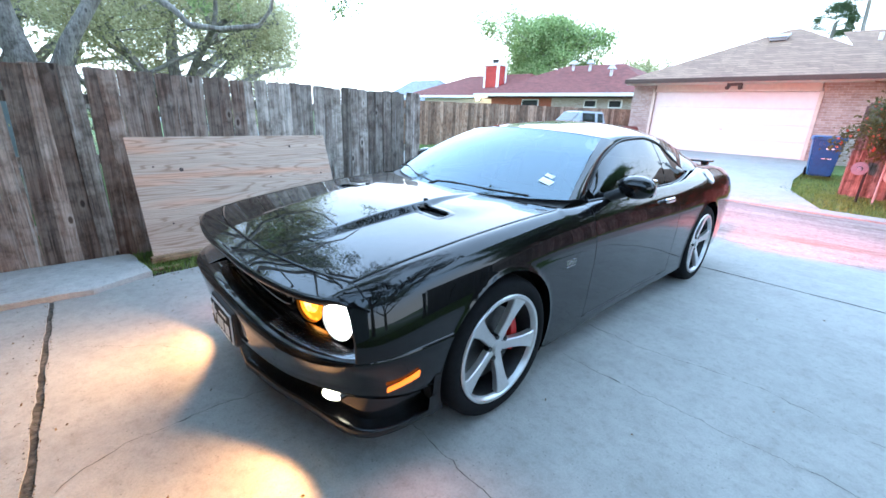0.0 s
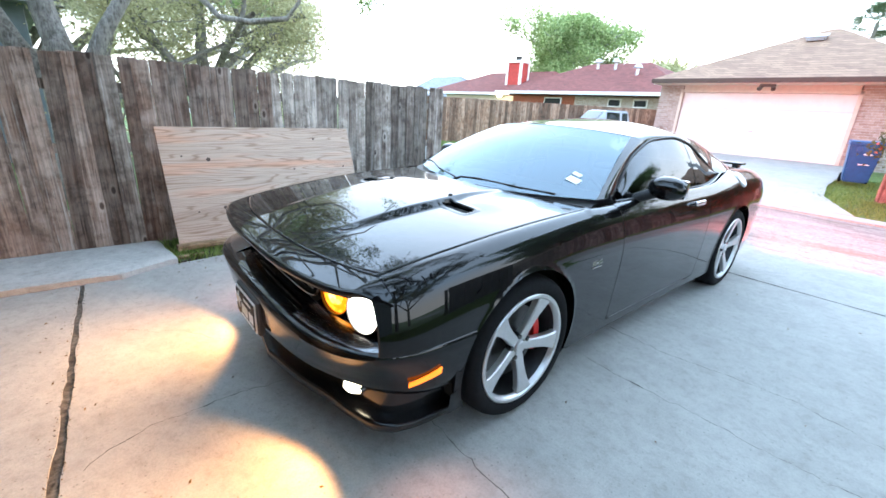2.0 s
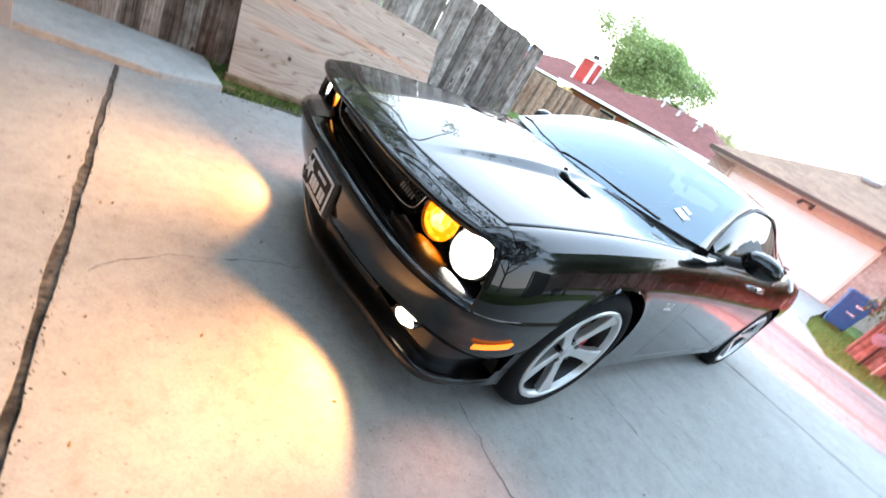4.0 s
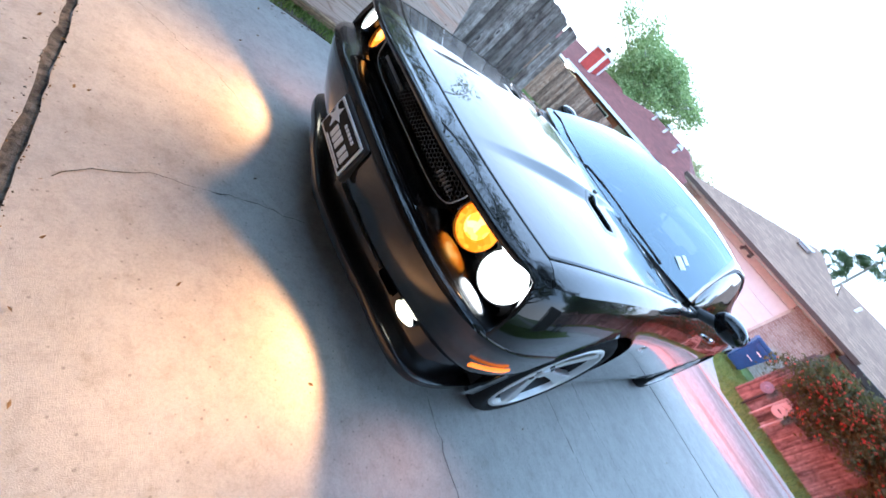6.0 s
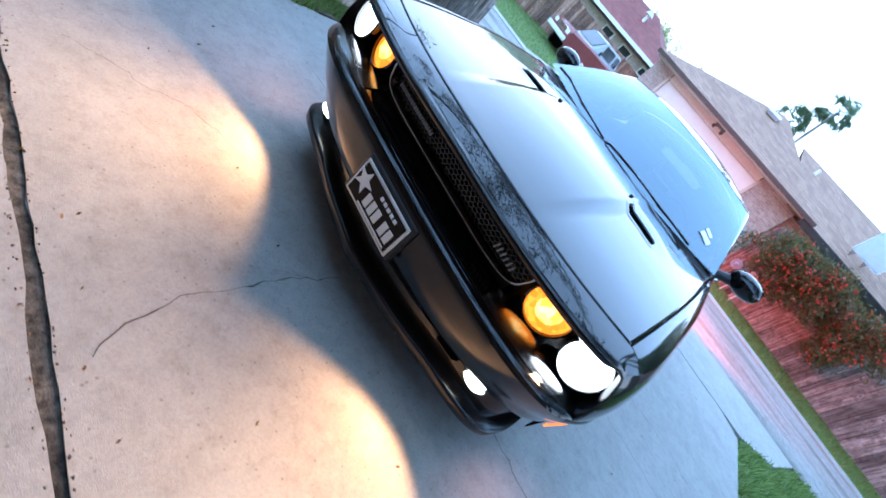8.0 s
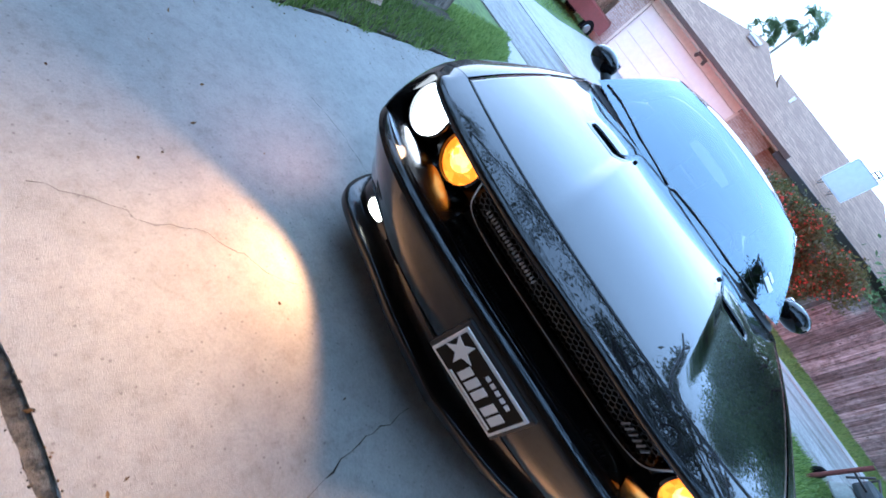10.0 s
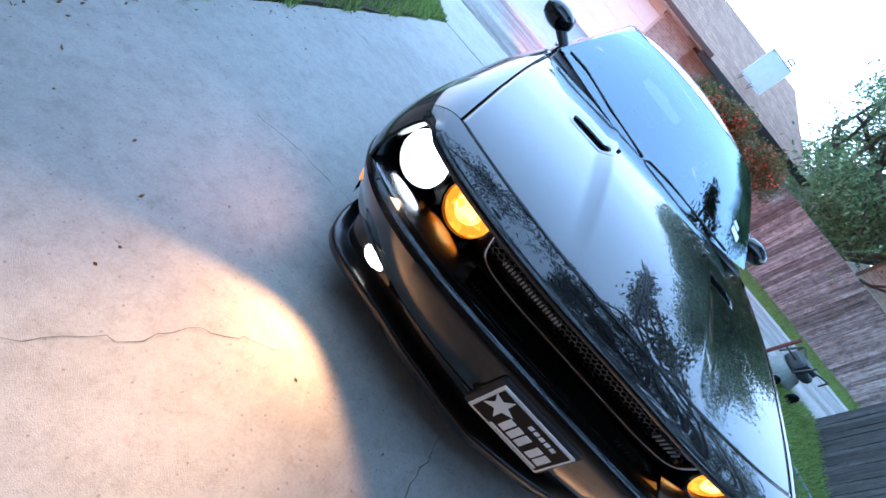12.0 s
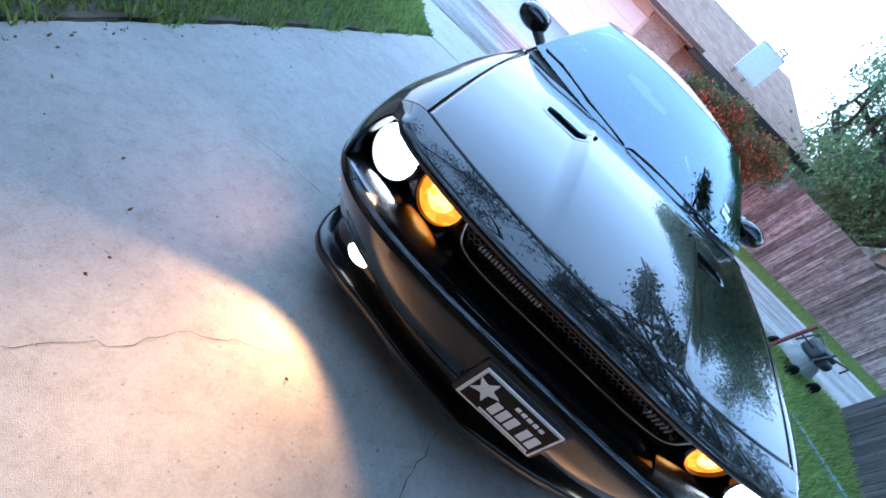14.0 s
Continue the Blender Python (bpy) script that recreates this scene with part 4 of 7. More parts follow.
us = np.linspace(-1, 1, 201)
prof = [(0.635, 0.16), (0.622, 0.075), (0.612, 0.028), (0.602, 0.007), (0.585, -0.004), (0.55, 0.0), (0.49, 0.0), (0.46, 0.004), (0.43, 0.012), (0.402, 0.024), (0.38, 0.042), (0.366, 0.066), (0.36, 0.10), (0.362, 0.16)]
P = []
for z, dy in prof:
    for u in us:
        xx = wrap(abs(u), 0.4, 0.55)[0]
        low = smooth01((xx - 0.6) / 0.3)
        zz = z if z > 0.49 else 0.49 - (0.49 - z) * (1 + 0.25 * low)
        end = AXLES[0] - math.sqrt((ARCH_R + 0.004) ** 2 - (min(zz, 0.6) - WHEEL_Z) ** 2)
        x, y, nx, ny = wrap(abs(u), zz, end, swell(zz))
        around = smooth01((abs(u) - 0.62) / 0.3)
        d = dy * (1 - 0.35 * around if z < 0.49 else 1 - 0.8 * around) - 0.006 * around
        if z > 0.6:
            zz -= 0.012 * around
        P.append((math.copysign(x + nx * d, u), y + ny * d, zz))
link_mesh("front_bumper", P, grid_faces(len(prof), len(us)), PAINT, car, "", True, 45)

# plan of the chin from the middle round to the wheel, set back under the bumper
CHIN_S = [0, 0.2, 0.36, 0.46, 0.58, 0.68, 0.84, 1.0]
CHIN_X = [0, 0.3, 0.52, 0.65, 0.79, 0.855, 0.885, 0.89]
CHIN_Y = [0.03, 0.075, 0.132, 0.158, 0.205, 0.28, 0.42, 0.575]


def chin_at(u, inset):
    """A point of the chin's plan, moved inwards."""
    a = abs(u)
    x, y = float(spline(CHIN_S, CHIN_X, a)), float(spline(CHIN_S, CHIN_Y, a))
    e = 0.01
    a0, a1 = max(0, a - e), min(1, a + e)
    dx, dy = float(spline(CHIN_S, CHIN_X, a1) - spline(CHIN_S, CHIN_X, a0)), float(spline(CHIN_S, CHIN_Y, a1) - spline(CHIN_S, CHIN_Y, a0))
    g = math.hypot(dx, dy)
    if a < 1e-6:
        dx, dy, g = 1.0, 0.0, 1.0
    return math.copysign(x - dy / g * inset, u), y + dx / g * inset


def fascia_open(x, z):
    """The wide mouth in the middle and the brake duct beside each fog lamp."""
    x = abs(x)
    return (x < 0.415 and 0.285 < z < 0.358) or (0.447 < x < 0.575 - 0.25 * (0.35 - z) and 0.272 < z < 0.352)


lowp = [(0.395, 0.06), (0.375, 0.048), (0.36, 0.05)] + [(0.35 - 0.01 * i, 0.05) for i in range(9)] + [(0.255, 0.052), (0.235, 0.054), (0.21, 0.058)]
lus = np.linspace(-1, 1, 241)
P = []
for z, dd in lowp:
    for u in lus:
        P.append((*chin_at(u, dd), z))
P = np.array(P)
link_mesh("lower_fascia", P, [q for q in grid_faces(len(lowp), len(lus)) if not fascia_open(P[list(q), 0].mean(), P[list(q), 2].mean())], CHIN, car, "satin black lower fascia", True, 45)
lip_prof = [(0.238, 0.085), (0.226, 0.055), (0.217, 0.03), (0.211, 0.012), (0.206, 0.003), (0.198, -0.001), (0.168, 0.002), (0.157, 0.012), (0.152, 0.12)]
P = []
for z, dd in lip_prof:
    for u in us:
        end = smooth01((abs(u) - 0.5) / 0.3)
        P.append((*chin_at(u, dd * (1 + 0.5 * end)), z - 0.018 * end * max(0, (z - 0.2) / 0.036)))
lipf = grid_faces(len(lip_prof), len(us))
lipf += [tuple(i * len(us) for i in range(len(lip_prof))), tuple(i * len(us) + len(us) - 1 for i in reversed(range(len(lip_prof))))]
link_mesh("chin_spoiler", P, lipf, CHIN, car, "satin black chin spoiler", True, 50)
for i in range(3):
    part("intake_bar", box_bm((0.9, 0.012, 0.01), (0, 0.155, 0.298 + i * 0.022), 0.003), TRIM, car)
part("intake", box_bm((1.3, 0.02, 0.2), (0, 0.265, 0.3)), CAVITY, car)

# grille cavity
P = []
for z, dy in ((0.63, 0.09), (0.66, 0.16), (0.78, 0.16), (0.80, 0.06)):
    for x in np.linspace(-0.90, 0.90, 61):
        P.append((x, float(nose(x, 0.7)) * 0.9 + 0.06 + dy, z))
link_mesh("grille_backing", P, grid_faces(4, 61), CAVITY, car, "", True, 60)
# grille frame: rounded outline swept as a thin bright bead
grille = part("grille", box_bm((0.86, 0.012, 0.115), (0, 0.165, 0.725), 0.004), CAVITY, car, "black honeycomb grille")
outline = []
for i in range(96):
    a = 2 * math.pi * i / 96
    c, s = math.cos(a), math.sin(a)
    px = 0.468 * math.copysign(abs(c) ** 0.28, c)
    pz = 0.068 * math.copysign(abs(s) ** 0.5, s)
    px *= 1.0 + 0.05 * (pz / 0.068)
    outline.append((px, 0.118 + 0.10 * abs(px) ** 3, 0.722 + pz))
v, f = [], []
for i, p in enumerate(outline):
    q = Vector(outline[(i + 1) % 96]) - Vector(outline[i - 1])
    q.normalize()
    side = q.cross(Vector((0, 1, 0))).normalized()
    for k in range(6):
        a = 2 * math.pi * k / 6
        r = 0.0045
        v.append(Vector(p) + side * r * math.cos(a) + Vector((0, 1, 0)) * r * math.sin(a) * 1.6)
for i in range(96):
    for k in range(6):
        f.append((i * 6 + k, i * 6 + (k + 1) % 6, ((i + 1) % 96) * 6 + (k + 1) % 6, ((i + 1) % 96) * 6 + k))
link_mesh("surround", v, f, CHROME, grille, "thin satin metal surround", True, 80)
v, f = [], []
cell = 0.0135
for r in range(-5, 6):
    for c in range(-36, 37):
        cx = c * cell * 1.75 + (cell * 0.875 if r % 2 else 0)
        cz = r * cell * 1.0
        if abs(cx) > 0.452 or abs(cz) > 0.060:
            continue
        yy = 0.14 + 0.10 * abs(cx) ** 3
        o = len(v)
        for k in range(6):
            a = math.pi / 3 * k
            for rr in (cell * 0.98, cell * 0.80):
                v.append((cx + rr * math.cos(a), yy, 0.722 + cz + rr * 0.66 * math.sin(a)))
            v.append((cx + cell * 0.80 * math.cos(a), yy + 0.02, 0.722 + cz + cell * 0.80 * 0.66 * math.sin(a)))
        for k in range(6):
            n = (k + 1) % 6
            f.append((o + 3 * k, o + 3 * n, o + 3 * n + 1, o + 3 * k + 1))
            f.append((o + 3 * k + 1, o + 3 * n + 1, o + 3 * n + 2, o + 3 * k + 2))
link_mesh("honeycomb", v, f, GLOSS, grille)
# badges: plain metal shapes
def badge(name, strokes, x0, z0, pitch, h, slant=0.0):
    """A row of small bright bars."""
    bm = bmesh.new()
    for i in range(strokes):
        x = x0 + i * pitch
        y = 0.121 + 0.10 * abs(x) ** 3
        for dx in (-0.26, 0.22):
            box_bm((0.0055, 0.006, h), (x + pitch * dx, y, z0), 0.0015, Matrix.Rotation(slant, 3, "Y"), bm)
    return part(name, bm, DULL_CHROME, grille, "row of thin bright badge bars")


badge("grille_badge", 10, -0.388, 0.713, 0.0255, 0.015)
badge("grille_badge", 3, 0.325, 0.706, 0.037, 0.026, radians(14))

# ---- lamps ----
def round_lamp(x, y, z, r, bulb, core, name, label):
    tilt = Matrix.Rotation(radians(14 if x > 0 else -14), 4, "Z") @ Matrix.Rotation(radians(-6), 4, "X")
    m = Matrix.Translation((x, y, z)) @ tilt
    root = link_mesh(name, *[(lambda vv, ff: ([m @ Vector(p) for p in vv], ff))(*lathe([(0.001, -0.004), (r * 0.5, -0.002), (r * 0.86, 0.006), (r * 0.9, 0.012)], 40, "Y"))][0], bulb, car, label, True, 60)
    link_mesh("bezel", *[(lambda vv, ff: ([m @ Vector(p) for p in vv], ff))(*lathe([(r * 0.89, 0.012), (r * 0.91, -0.006), (r, -0.002), (r * 1.03, 0.06)], 40, "Y"))][0], GLOSS, root, "gloss black bezel", True, 60)
    if core:
        link_mesh("bulb", *[(lambda vv, ff: ([m @ Vector(p) for p in vv], ff))(*lathe([(0.001, -0.012), (r * 0.3, -0.011), (r * 0.42, -0.006), (r * 0.5, -0.002)], 28, "Y"))][0], core, root, "", True, 60)
    return root


for s in (-1, 1):
    round_lamp(s * 0.768, 0.168, 0.726, 0.09, LAMP_WHITE, None, "headlamp", "lit round white headlamp")
    round_lamp(s * 0.578, 0.15, 0.732, 0.092, LAMP_AMBER, LAMP_AMBER_CORE, "parking_lamp", "lit round amber parking lamp")
    # glossy shelf under the lamps
    P = []
    for x in np.linspace(0.44, 0.90, 24):
        yb = float(nose(x, 0.62))
        for dy, z in ((0.03, 0.609), (0.07, 0.625), (0.15, 0.645), (0.19, 0.66)):
            P.append((s * x, yb + dy, z))
    link_mesh("lamp_shelf", P, grid_faces(24, 4), SMOKED, car, "", True, 60)
    # oval fog lamp set into the bumper corner
    m = Matrix.Translation((s * 0.658, 0.18, 0.322)) @ Matrix.Rotation(radians(17 * s), 4, "Z") @ Matrix.Diagonal((1.1, 1.0, 0.52, 1.0))
    fv, fq = lathe([(0.001, -0.032), (0.016, -0.030), (0.03, -0.023), (0.04, -0.012), (0.046, -0.001)], 32, "Y")
    fog = link_mesh("fog_lamp", [m @ Vector(p) for p in fv], fq, LAMP_FOG, car, "lit oval fog lamp", True, 60)
    fv, fq = lathe([(0.046, -0.003), (0.048, -0.008), (0.053, -0.005), (0.056, 0.045)], 32, "Y")
    link_mesh("bezel", [m @ Vector(p) for p in fv], fq, GLOSS, fog, "", True, 60)

# side marker lamps, flush in the bumper side
for s in (-1, 1):
    P = []
    for t, z0, z1 in zip(np.linspace(0, 1, 8), np.linspace(0.416, 0.466, 8), np.linspace(0.436, 0.496, 8)):
        y = 0.295 + 0.12 * t
        for z in (z0, z1):
            n = float(corner(z))
            x = 0.957 * swell(z) * (1 - ((0.6 - y) / 0.63) ** n) ** (1 / n) + 0.009
            P.append((x * s, y, z))
    ob = link_mesh("side_marker", P, grid_faces(8, 2), LAMP_MARK, car, "lit amber side marker lamp")
    ob.modifiers.new("body", "SOLIDIFY").thickness = 0.008

# number plate with bars instead of its characters
plate = part("number_plate", box_bm((0.305, 0.006, 0.152), (0, -0.05, 0.478), 0.003), WHITE_PLASTIC, car, "white-bordered dark number plate in a black holder")
part("holder", box_bm((0.335, 0.03, 0.175), (0, -0.03, 0.48), 0.008), TRIM, plate)
part("field", box_bm((0.283, 0.004, 0.130), (0, -0.0545, 0.478), 0.001), BEIGE_DARK, plate)
for i in range(5):
    part("bar", box_bm((0.026, 0.003, 0.052), (-0.04 + (i + (0.5 if i > 2 else 0)) * 0.034, -0.0575, 0.462), 0.001), WHITE_PLASTIC, plate)
for i in range(5):
    part("bar", box_bm((0.016, 0.003, 0.014), (0.0 + i * 0.023, -0.0575, 0.520), 0.001), WHITE_PLASTIC, plate)
v = [(-0.103 + (0.05 if k % 2 == 0 else 0.021) * math.sin(k * math.pi / 5 + 0.25), y, 0.492 + (0.05 if k % 2 == 0 else 0.021) * math.cos(k * math.pi / 5 + 0.25)) for y in (-0.0592, -0.056) for k in range(10)]
link_mesh("star", v, [tuple(range(10)), tuple(range(19, 9, -1))] + [(k, k + 10, (k + 1) % 10 + 10, (k + 1) % 10) for k in range(10)], WHITE_PLASTIC, plate)
part("bar", box_bm((0.2, 0.003, 0.008), (0.03, -0.0575, 0.421), 0.001), WHITE_PLASTIC, plate)

# ---- greenhouse ----
def sheet(name, rows, mat, label="", parent=None, smooth=True, sharp=40, dense=6):
    """A smooth surface through rows of points, denser between the rows."""
    R = np.asarray(rows, float)
    k = len(R)
    t = np.linspace(0, k - 1, (k - 1) * dense + 1)
    out = np.stack([np.stack([spline(np.arange(k), R[:, j, c], t) if k > 2 else np.interp(t, np.arange(k), R[:, j, c]) for c in range(3)], -1) for j in range(R.shape[1])], 1)
    return link_mesh(name, out.reshape(-1, 3), grid_faces(len(t), R.shape[1]), mat, parent or car, label, smooth, sharp)


def arc(w, y, dy, z, dz, n=41):
    u = np.linspace(-1, 1, n)
    return np.stack([u * w, y + dy * u**2, z - dz * np.abs(u) ** 2.2], -1)


def blend(a, b, t, lift=0.0):
    c = a * (1 - t) + b * t
    c[:, 2] += lift
    return c


ws0, ws1 = arc(0.815, 1.36, 0.26, 1.005, -0.022), arc(0.60, 2.18, 0.13, 1.386, 0.036)
shield = sheet("windshield", [ws0, blend(ws0, ws1, 0.33, 0.018), blend(ws0, ws1, 0.67, 0.02), ws1], GLASS_SHIELD, "tinted windshield reflecting the sky")
shield.visible_shadow = False
rf = [ws1 + (0, 0.012, 0.004), arc(0.607, 2.5, 0.08, 1.428, 0.058), arc(0.605, 2.9, 0.02, 1.45, 0.078), arc(0.59, 3.3, -0.06, 1.435, 0.085), arc(0.57, 3.62, -0.1, 1.395, 0.075)]
sheet("roof", rf, PAINT)
bl0, bl1 = arc(0.56, 3.64, -0.1, 1.39, 0.075), arc(0.64, 4.36, -0.1, 1.09, 0.03)
sheet("rear_window", [bl0, blend(bl0, bl1, 0.5, 0.02), bl1], GLASS, "dark rear window")
# decklid, spoiler and tail
deck = [bl1 + (0, 0.01, -0.004), arc(0.70, 4.6, -0.05, 1.075, 0.05), arc(0.72, 4.88, -0.06, 1.06, 0.06), arc(0.72, 4.96, -0.06, 1.03, 0.06)]
sheet("decklid", deck, PAINT)
sp = part("spoiler", box_bm((1.26, 0.15, 0.022), (0, 4.90, 1.068), 0.01), PAINT, car)
for s in (-1, 1):
    part("spoiler_foot", box_bm((0.06, 0.1, 0.06), (s * 0.56, 4.90, 1.05), 0.01), PAINT, sp)
tail = [arc(0.72, 4.965, -0.06, 1.03, 0.06), arc(0.80, 5.0, -0.09, 0.95, 0.04), arc(0.82, 5.02, -0.1, 0.80, 0.02), arc(0.84, 5.03, -0.11, 0.60, 0.0), arc(0.84, 5.0, -0.11, 0.40, 0.0), arc(0.80, 4.95, -0.1, 0.28, 0.0)]
sheet("rear_bumper", tail, PAINT)
for s in (-1, 1):
    lampr = part("tail_lamp", box_bm((0.62, 0.03, 0.11), (s * 0.43, 5.0, 0.88), 0.02), LAMP_RED, car, "lit red tail lamp")
    part("bezel", box_bm((0.66, 0.02, 0.14), (s * 0.43, 4.985, 0.88), 0.02), GLOSS, lampr)

# cowl panel and wipers
P = []
for x in np.linspace(-0.815, 0.815, 43):
    y = float(cowl(x))
    P += [(x, y - 0.005, float(hood_z(x, y)) - 0.012), (x, y + 0.05, 1.0), (x, y + 0.1, 1.005)]
link_mesh("cowl_panel", P, grid_faces(43, 3), TRIM, car, "", True, 60)


def wiper(pts):
    bm = bmesh.new()
    for a, b in zip(pts, pts[1:]):
        tube_bm(a, b, 0.0045, 0.004, 8, bm)
    return part("wiper", bm, TRIM, car, "", True)


def shield_point(u, t, up=0.0):
    p = ws0[int(round((u + 1) / 2 * 40))] * (1 - t) + ws1[int(round((u + 1) / 2 * 40))] * t
    return (p[0], p[1], p[2] + 0.018 * math.sin(math.pi * min(1, t)) + 0.005 + up)


wiper([shield_point(u, t) for u, t in ((0.75, 0.02), (0.45, 0.05), (0.1, 0.07), (-0.1, 0.05), (-0.15, 0.0))])
wiper([shield_point(u, t) for u, t in ((-0.15, 0.03), (-0.5, 0.06), (-0.8, 0.09), (-0.95, 0.06))])


def belt(y):
    return spline([1.75, 2.2, 3.0, 3.35, 3.6, 4.2, 4.5], [0.985, 0.99, 0.99, 1.0, 1.045, 1.045, 1.02], y)


# door top ledge / shoulder to belt
ys = np.linspace(1.78, 5.0, 90)
P = []
for y in ys:
    b = side_point(np.array(y), np.array(1.0))
    inner = float(spline([1.78, 2.2, 3.2, 3.7, 4.3, 4.7, 5.0], [0.80, 0.835, 0.835, 0.80, 0.70, 0.70, 0.70], y))
    zt = float(spline([1.78, 2.2, 3.2, 3.6, 4.0, 4.4, 4.8, 5.0], [0.982, 0.99, 0.99, 1.03, 1.075, 1.06, 1.03, 0.985], y))
    for t in np.linspace(0, 1, 8):
        x = b[0] * (1 - t) + inner * t
        z = b[2] * (1 - t) + zt * t + 0.018 * math.sin(math.pi * t)
        P.append((x, y, z))
both("shoulder_panel", P, grid_faces(90, 8), PAINT, car)

# side glass, rails and pillars
top_rail = lambda y: np.array([float(spline([1.9, 2.2, 2.6, 3.0, 3.3, 3.52], [0.77, 0.685, 0.645, 0.65, 0.68, 0.76], y)), y, float(spline([1.9, 2.2, 2.55, 2.85, 3.1, 3.3, 3.52], [1.03, 1.235, 1.335, 1.348, 1.315, 1.235, 1.09], y))])
sill_rail = lambda y: np.array([float(spline([1.8, 2.2, 3.2, 3.65], [0.80, 0.835, 0.832, 0.79], y)), y, float(spline([1.8, 2.2, 3.1, 3.35, 3.65], [0.992, 0.998, 1.0, 1.02, 1.085], y))])
for y0, y1, nm, lab in ((1.93, 3.03, "door_window", "dark tinted door window"), (3.045, 3.49, "quarter_window", "dark tinted rear quarter window")):
    P = []
    for y in np.linspace(y0, y1, 24):
        a, b = sill_rail(y), top_rail(y)
        for t in np.linspace(0, 1, 8):
            p = a * (1 - t) + b * t
            p[0] += 0.018 * math.sin(math.pi * t)
            P.append(p)
    for g in both(nm, P, [q[::-1] for q in grid_faces(24, 8)], GLASS, car, lab):
        g.visible_shadow = False
# window trim bead
for s in (-1, 1):
    bm = bmesh.new()
    pts = [sill_rail(y) for y in np.linspace(1.85, 3.50, 20)] + [top_rail(y) for y in np.linspace(3.50, 1.93, 30)]
    for a, b in zip(pts, pts[1:]):
        tube_bm((a[0] * s + 0.004 * s, a[1], a[2]), (b[0] * s + 0.004 * s, b[1], b[2]), 0.009, None, 6, bm)
    part("window_trim", bm, TRIM, car, "", True)
    bm = bmesh.new()
    pts = [sill_rail(y) for y in np.linspace(1.85, 3.6, 20)]
    for a, b in zip(pts, pts[1:]):
        tube_bm((a[0] * s + 0.01 * s, a[1], a[2] - 0.008), (b[0] * s + 0.01 * s, b[1], b[2] - 0.008), 0.006, None, 6, bm)
    part("belt_moulding", bm, DULL_CHROME, car, "", True)
# A pillar: windshield side edge to side window front edge; roof rail; C pillar
pil = []
edge = [ws0[-1] * (1 - t) + ws1[-1] * t + np.array((0, 0, 0.012 * math.sin(math.pi * t))) for t in np.linspace(0, 1, 14)]
for e, y in zip(edge, np.linspace(1.84, 2.42, 14)):
    r = top_rail(y) if y > 1.95 else sill_rail(1.84) * (1 - (y - 1.84) / 0.11) + top_rail(1.95) * ((y - 1.84) / 0.11)
    for t in np.linspace(0, 1, 5):
        p = e * (1 - t) + r * t
        p[0] += 0.016 * math.sin(math.pi * t)
        p[2] += 0.012 * math.sin(math.pi * t)
        pil.append(p)
both("front_pillar", pil, grid_faces(14, 5), PAINT, car)
rail = []
roof_edge = [rf[0][-1], rf[1][-1], rf[2][-1], rf[3][-1], rf[4][-1]]
re = np.array(roof_edge)
for y in np.linspace(2.322, 3.52, 28):
    e = np.array([float(spline(re[:, 1], re[:, 0], y)), y, float(spline(re[:, 1], re[:, 2], y))])
    r = top_rail(2.42 + (y - 2.322) * 0.733)
    for t in np.linspace(0, 1, 5):
        p = e * (1 - t) + r * t
        p[0] += 0.012 * math.sin(math.pi * t)
        p[2] += 0.008 * math.sin(math.pi * t)
        rail.append(p)
both("roof_rail", rail, grid_faces(28, 5), PAINT, car)
cp = []
be = [bl0[-1] * (1 - t) + bl1[-1] * t + np.array((0, 0, 0.018 * math.sin(math.pi * t))) for t in np.linspace(0, 1, 20)]
for i, e in enumerate(be):
    t0 = i / 19
    if t0 < 0.3:
        r = top_rail(3.298 + (3.52 - 3.298) * t0 / 0.3)
    else:
        q = (t0 - 0.3) / 0.7
        y = 3.52 + q * 0.88
        r = np.array([0.74 + 0.05 * math.sin(math.pi * min(1, q * 1.6)) - 0.03 * q, y, float(spline([3.5, 3.7, 4.0, 4.4], [1.085, 1.06, 1.078, 1.062], y))])
    for t in np.linspace(0, 1, 7):
        p = e * (1 - t) + r * t
        p[0] += 0.02 * math.sin(math.pi * t)
        cp.append(p)
both("rear_pillar", cp, grid_faces(20, 7), PAINT, car)

# interior
part("dashboard", box_bm((1.4, 0.35, 0.2), (0, 1.95, 0.88), 0.05), SEAT, car)
for s in (-1, 1):
    st = part("seat", box_bm((0.5, 0.5, 0.2), (s * 0.36, 2.75, 0.5), 0.06), SEAT, car)
    part("backrest", box_bm((0.48, 0.16, 0.65), (s * 0.36, 3.05, 0.85), 0.06, Matrix.Rotation(radians(-15), 3, "X")), SEAT, st)
    part("headrest", box_bm((0.26, 0.1, 0.16), (s * 0.36, 3.16, 1.2), 0.04), SEAT, st)
part("rear_seat", box_bm((1.2, 0.5, 0.5), (0, 3.6, 0.75), 0.08), SEAT, car)
part("cabin_lining", box_bm((1.55, 2.6, 0.02), (0, 3.0, 0.4)), SEAT, car)
sw, sf = lathe([(0.175 + 0.013 * math.cos(a), 0.013 * math.sin(a)) for a in np.linspace(0, 2 * math.pi, 9)], 28, "Y")
link_mesh("steering_wheel", [Matrix.Translation((0.36, 2.2, 0.92)) @ Matrix.Rotation(radians(20), 4, "X") @ Vector(p) for p in sw], sf, SEAT, car, "", True)
part("rear_view_mirror", box_bm((0.24, 0.03, 0.06), (0, 2.25, 1.27), 0.015), TRIM, car)
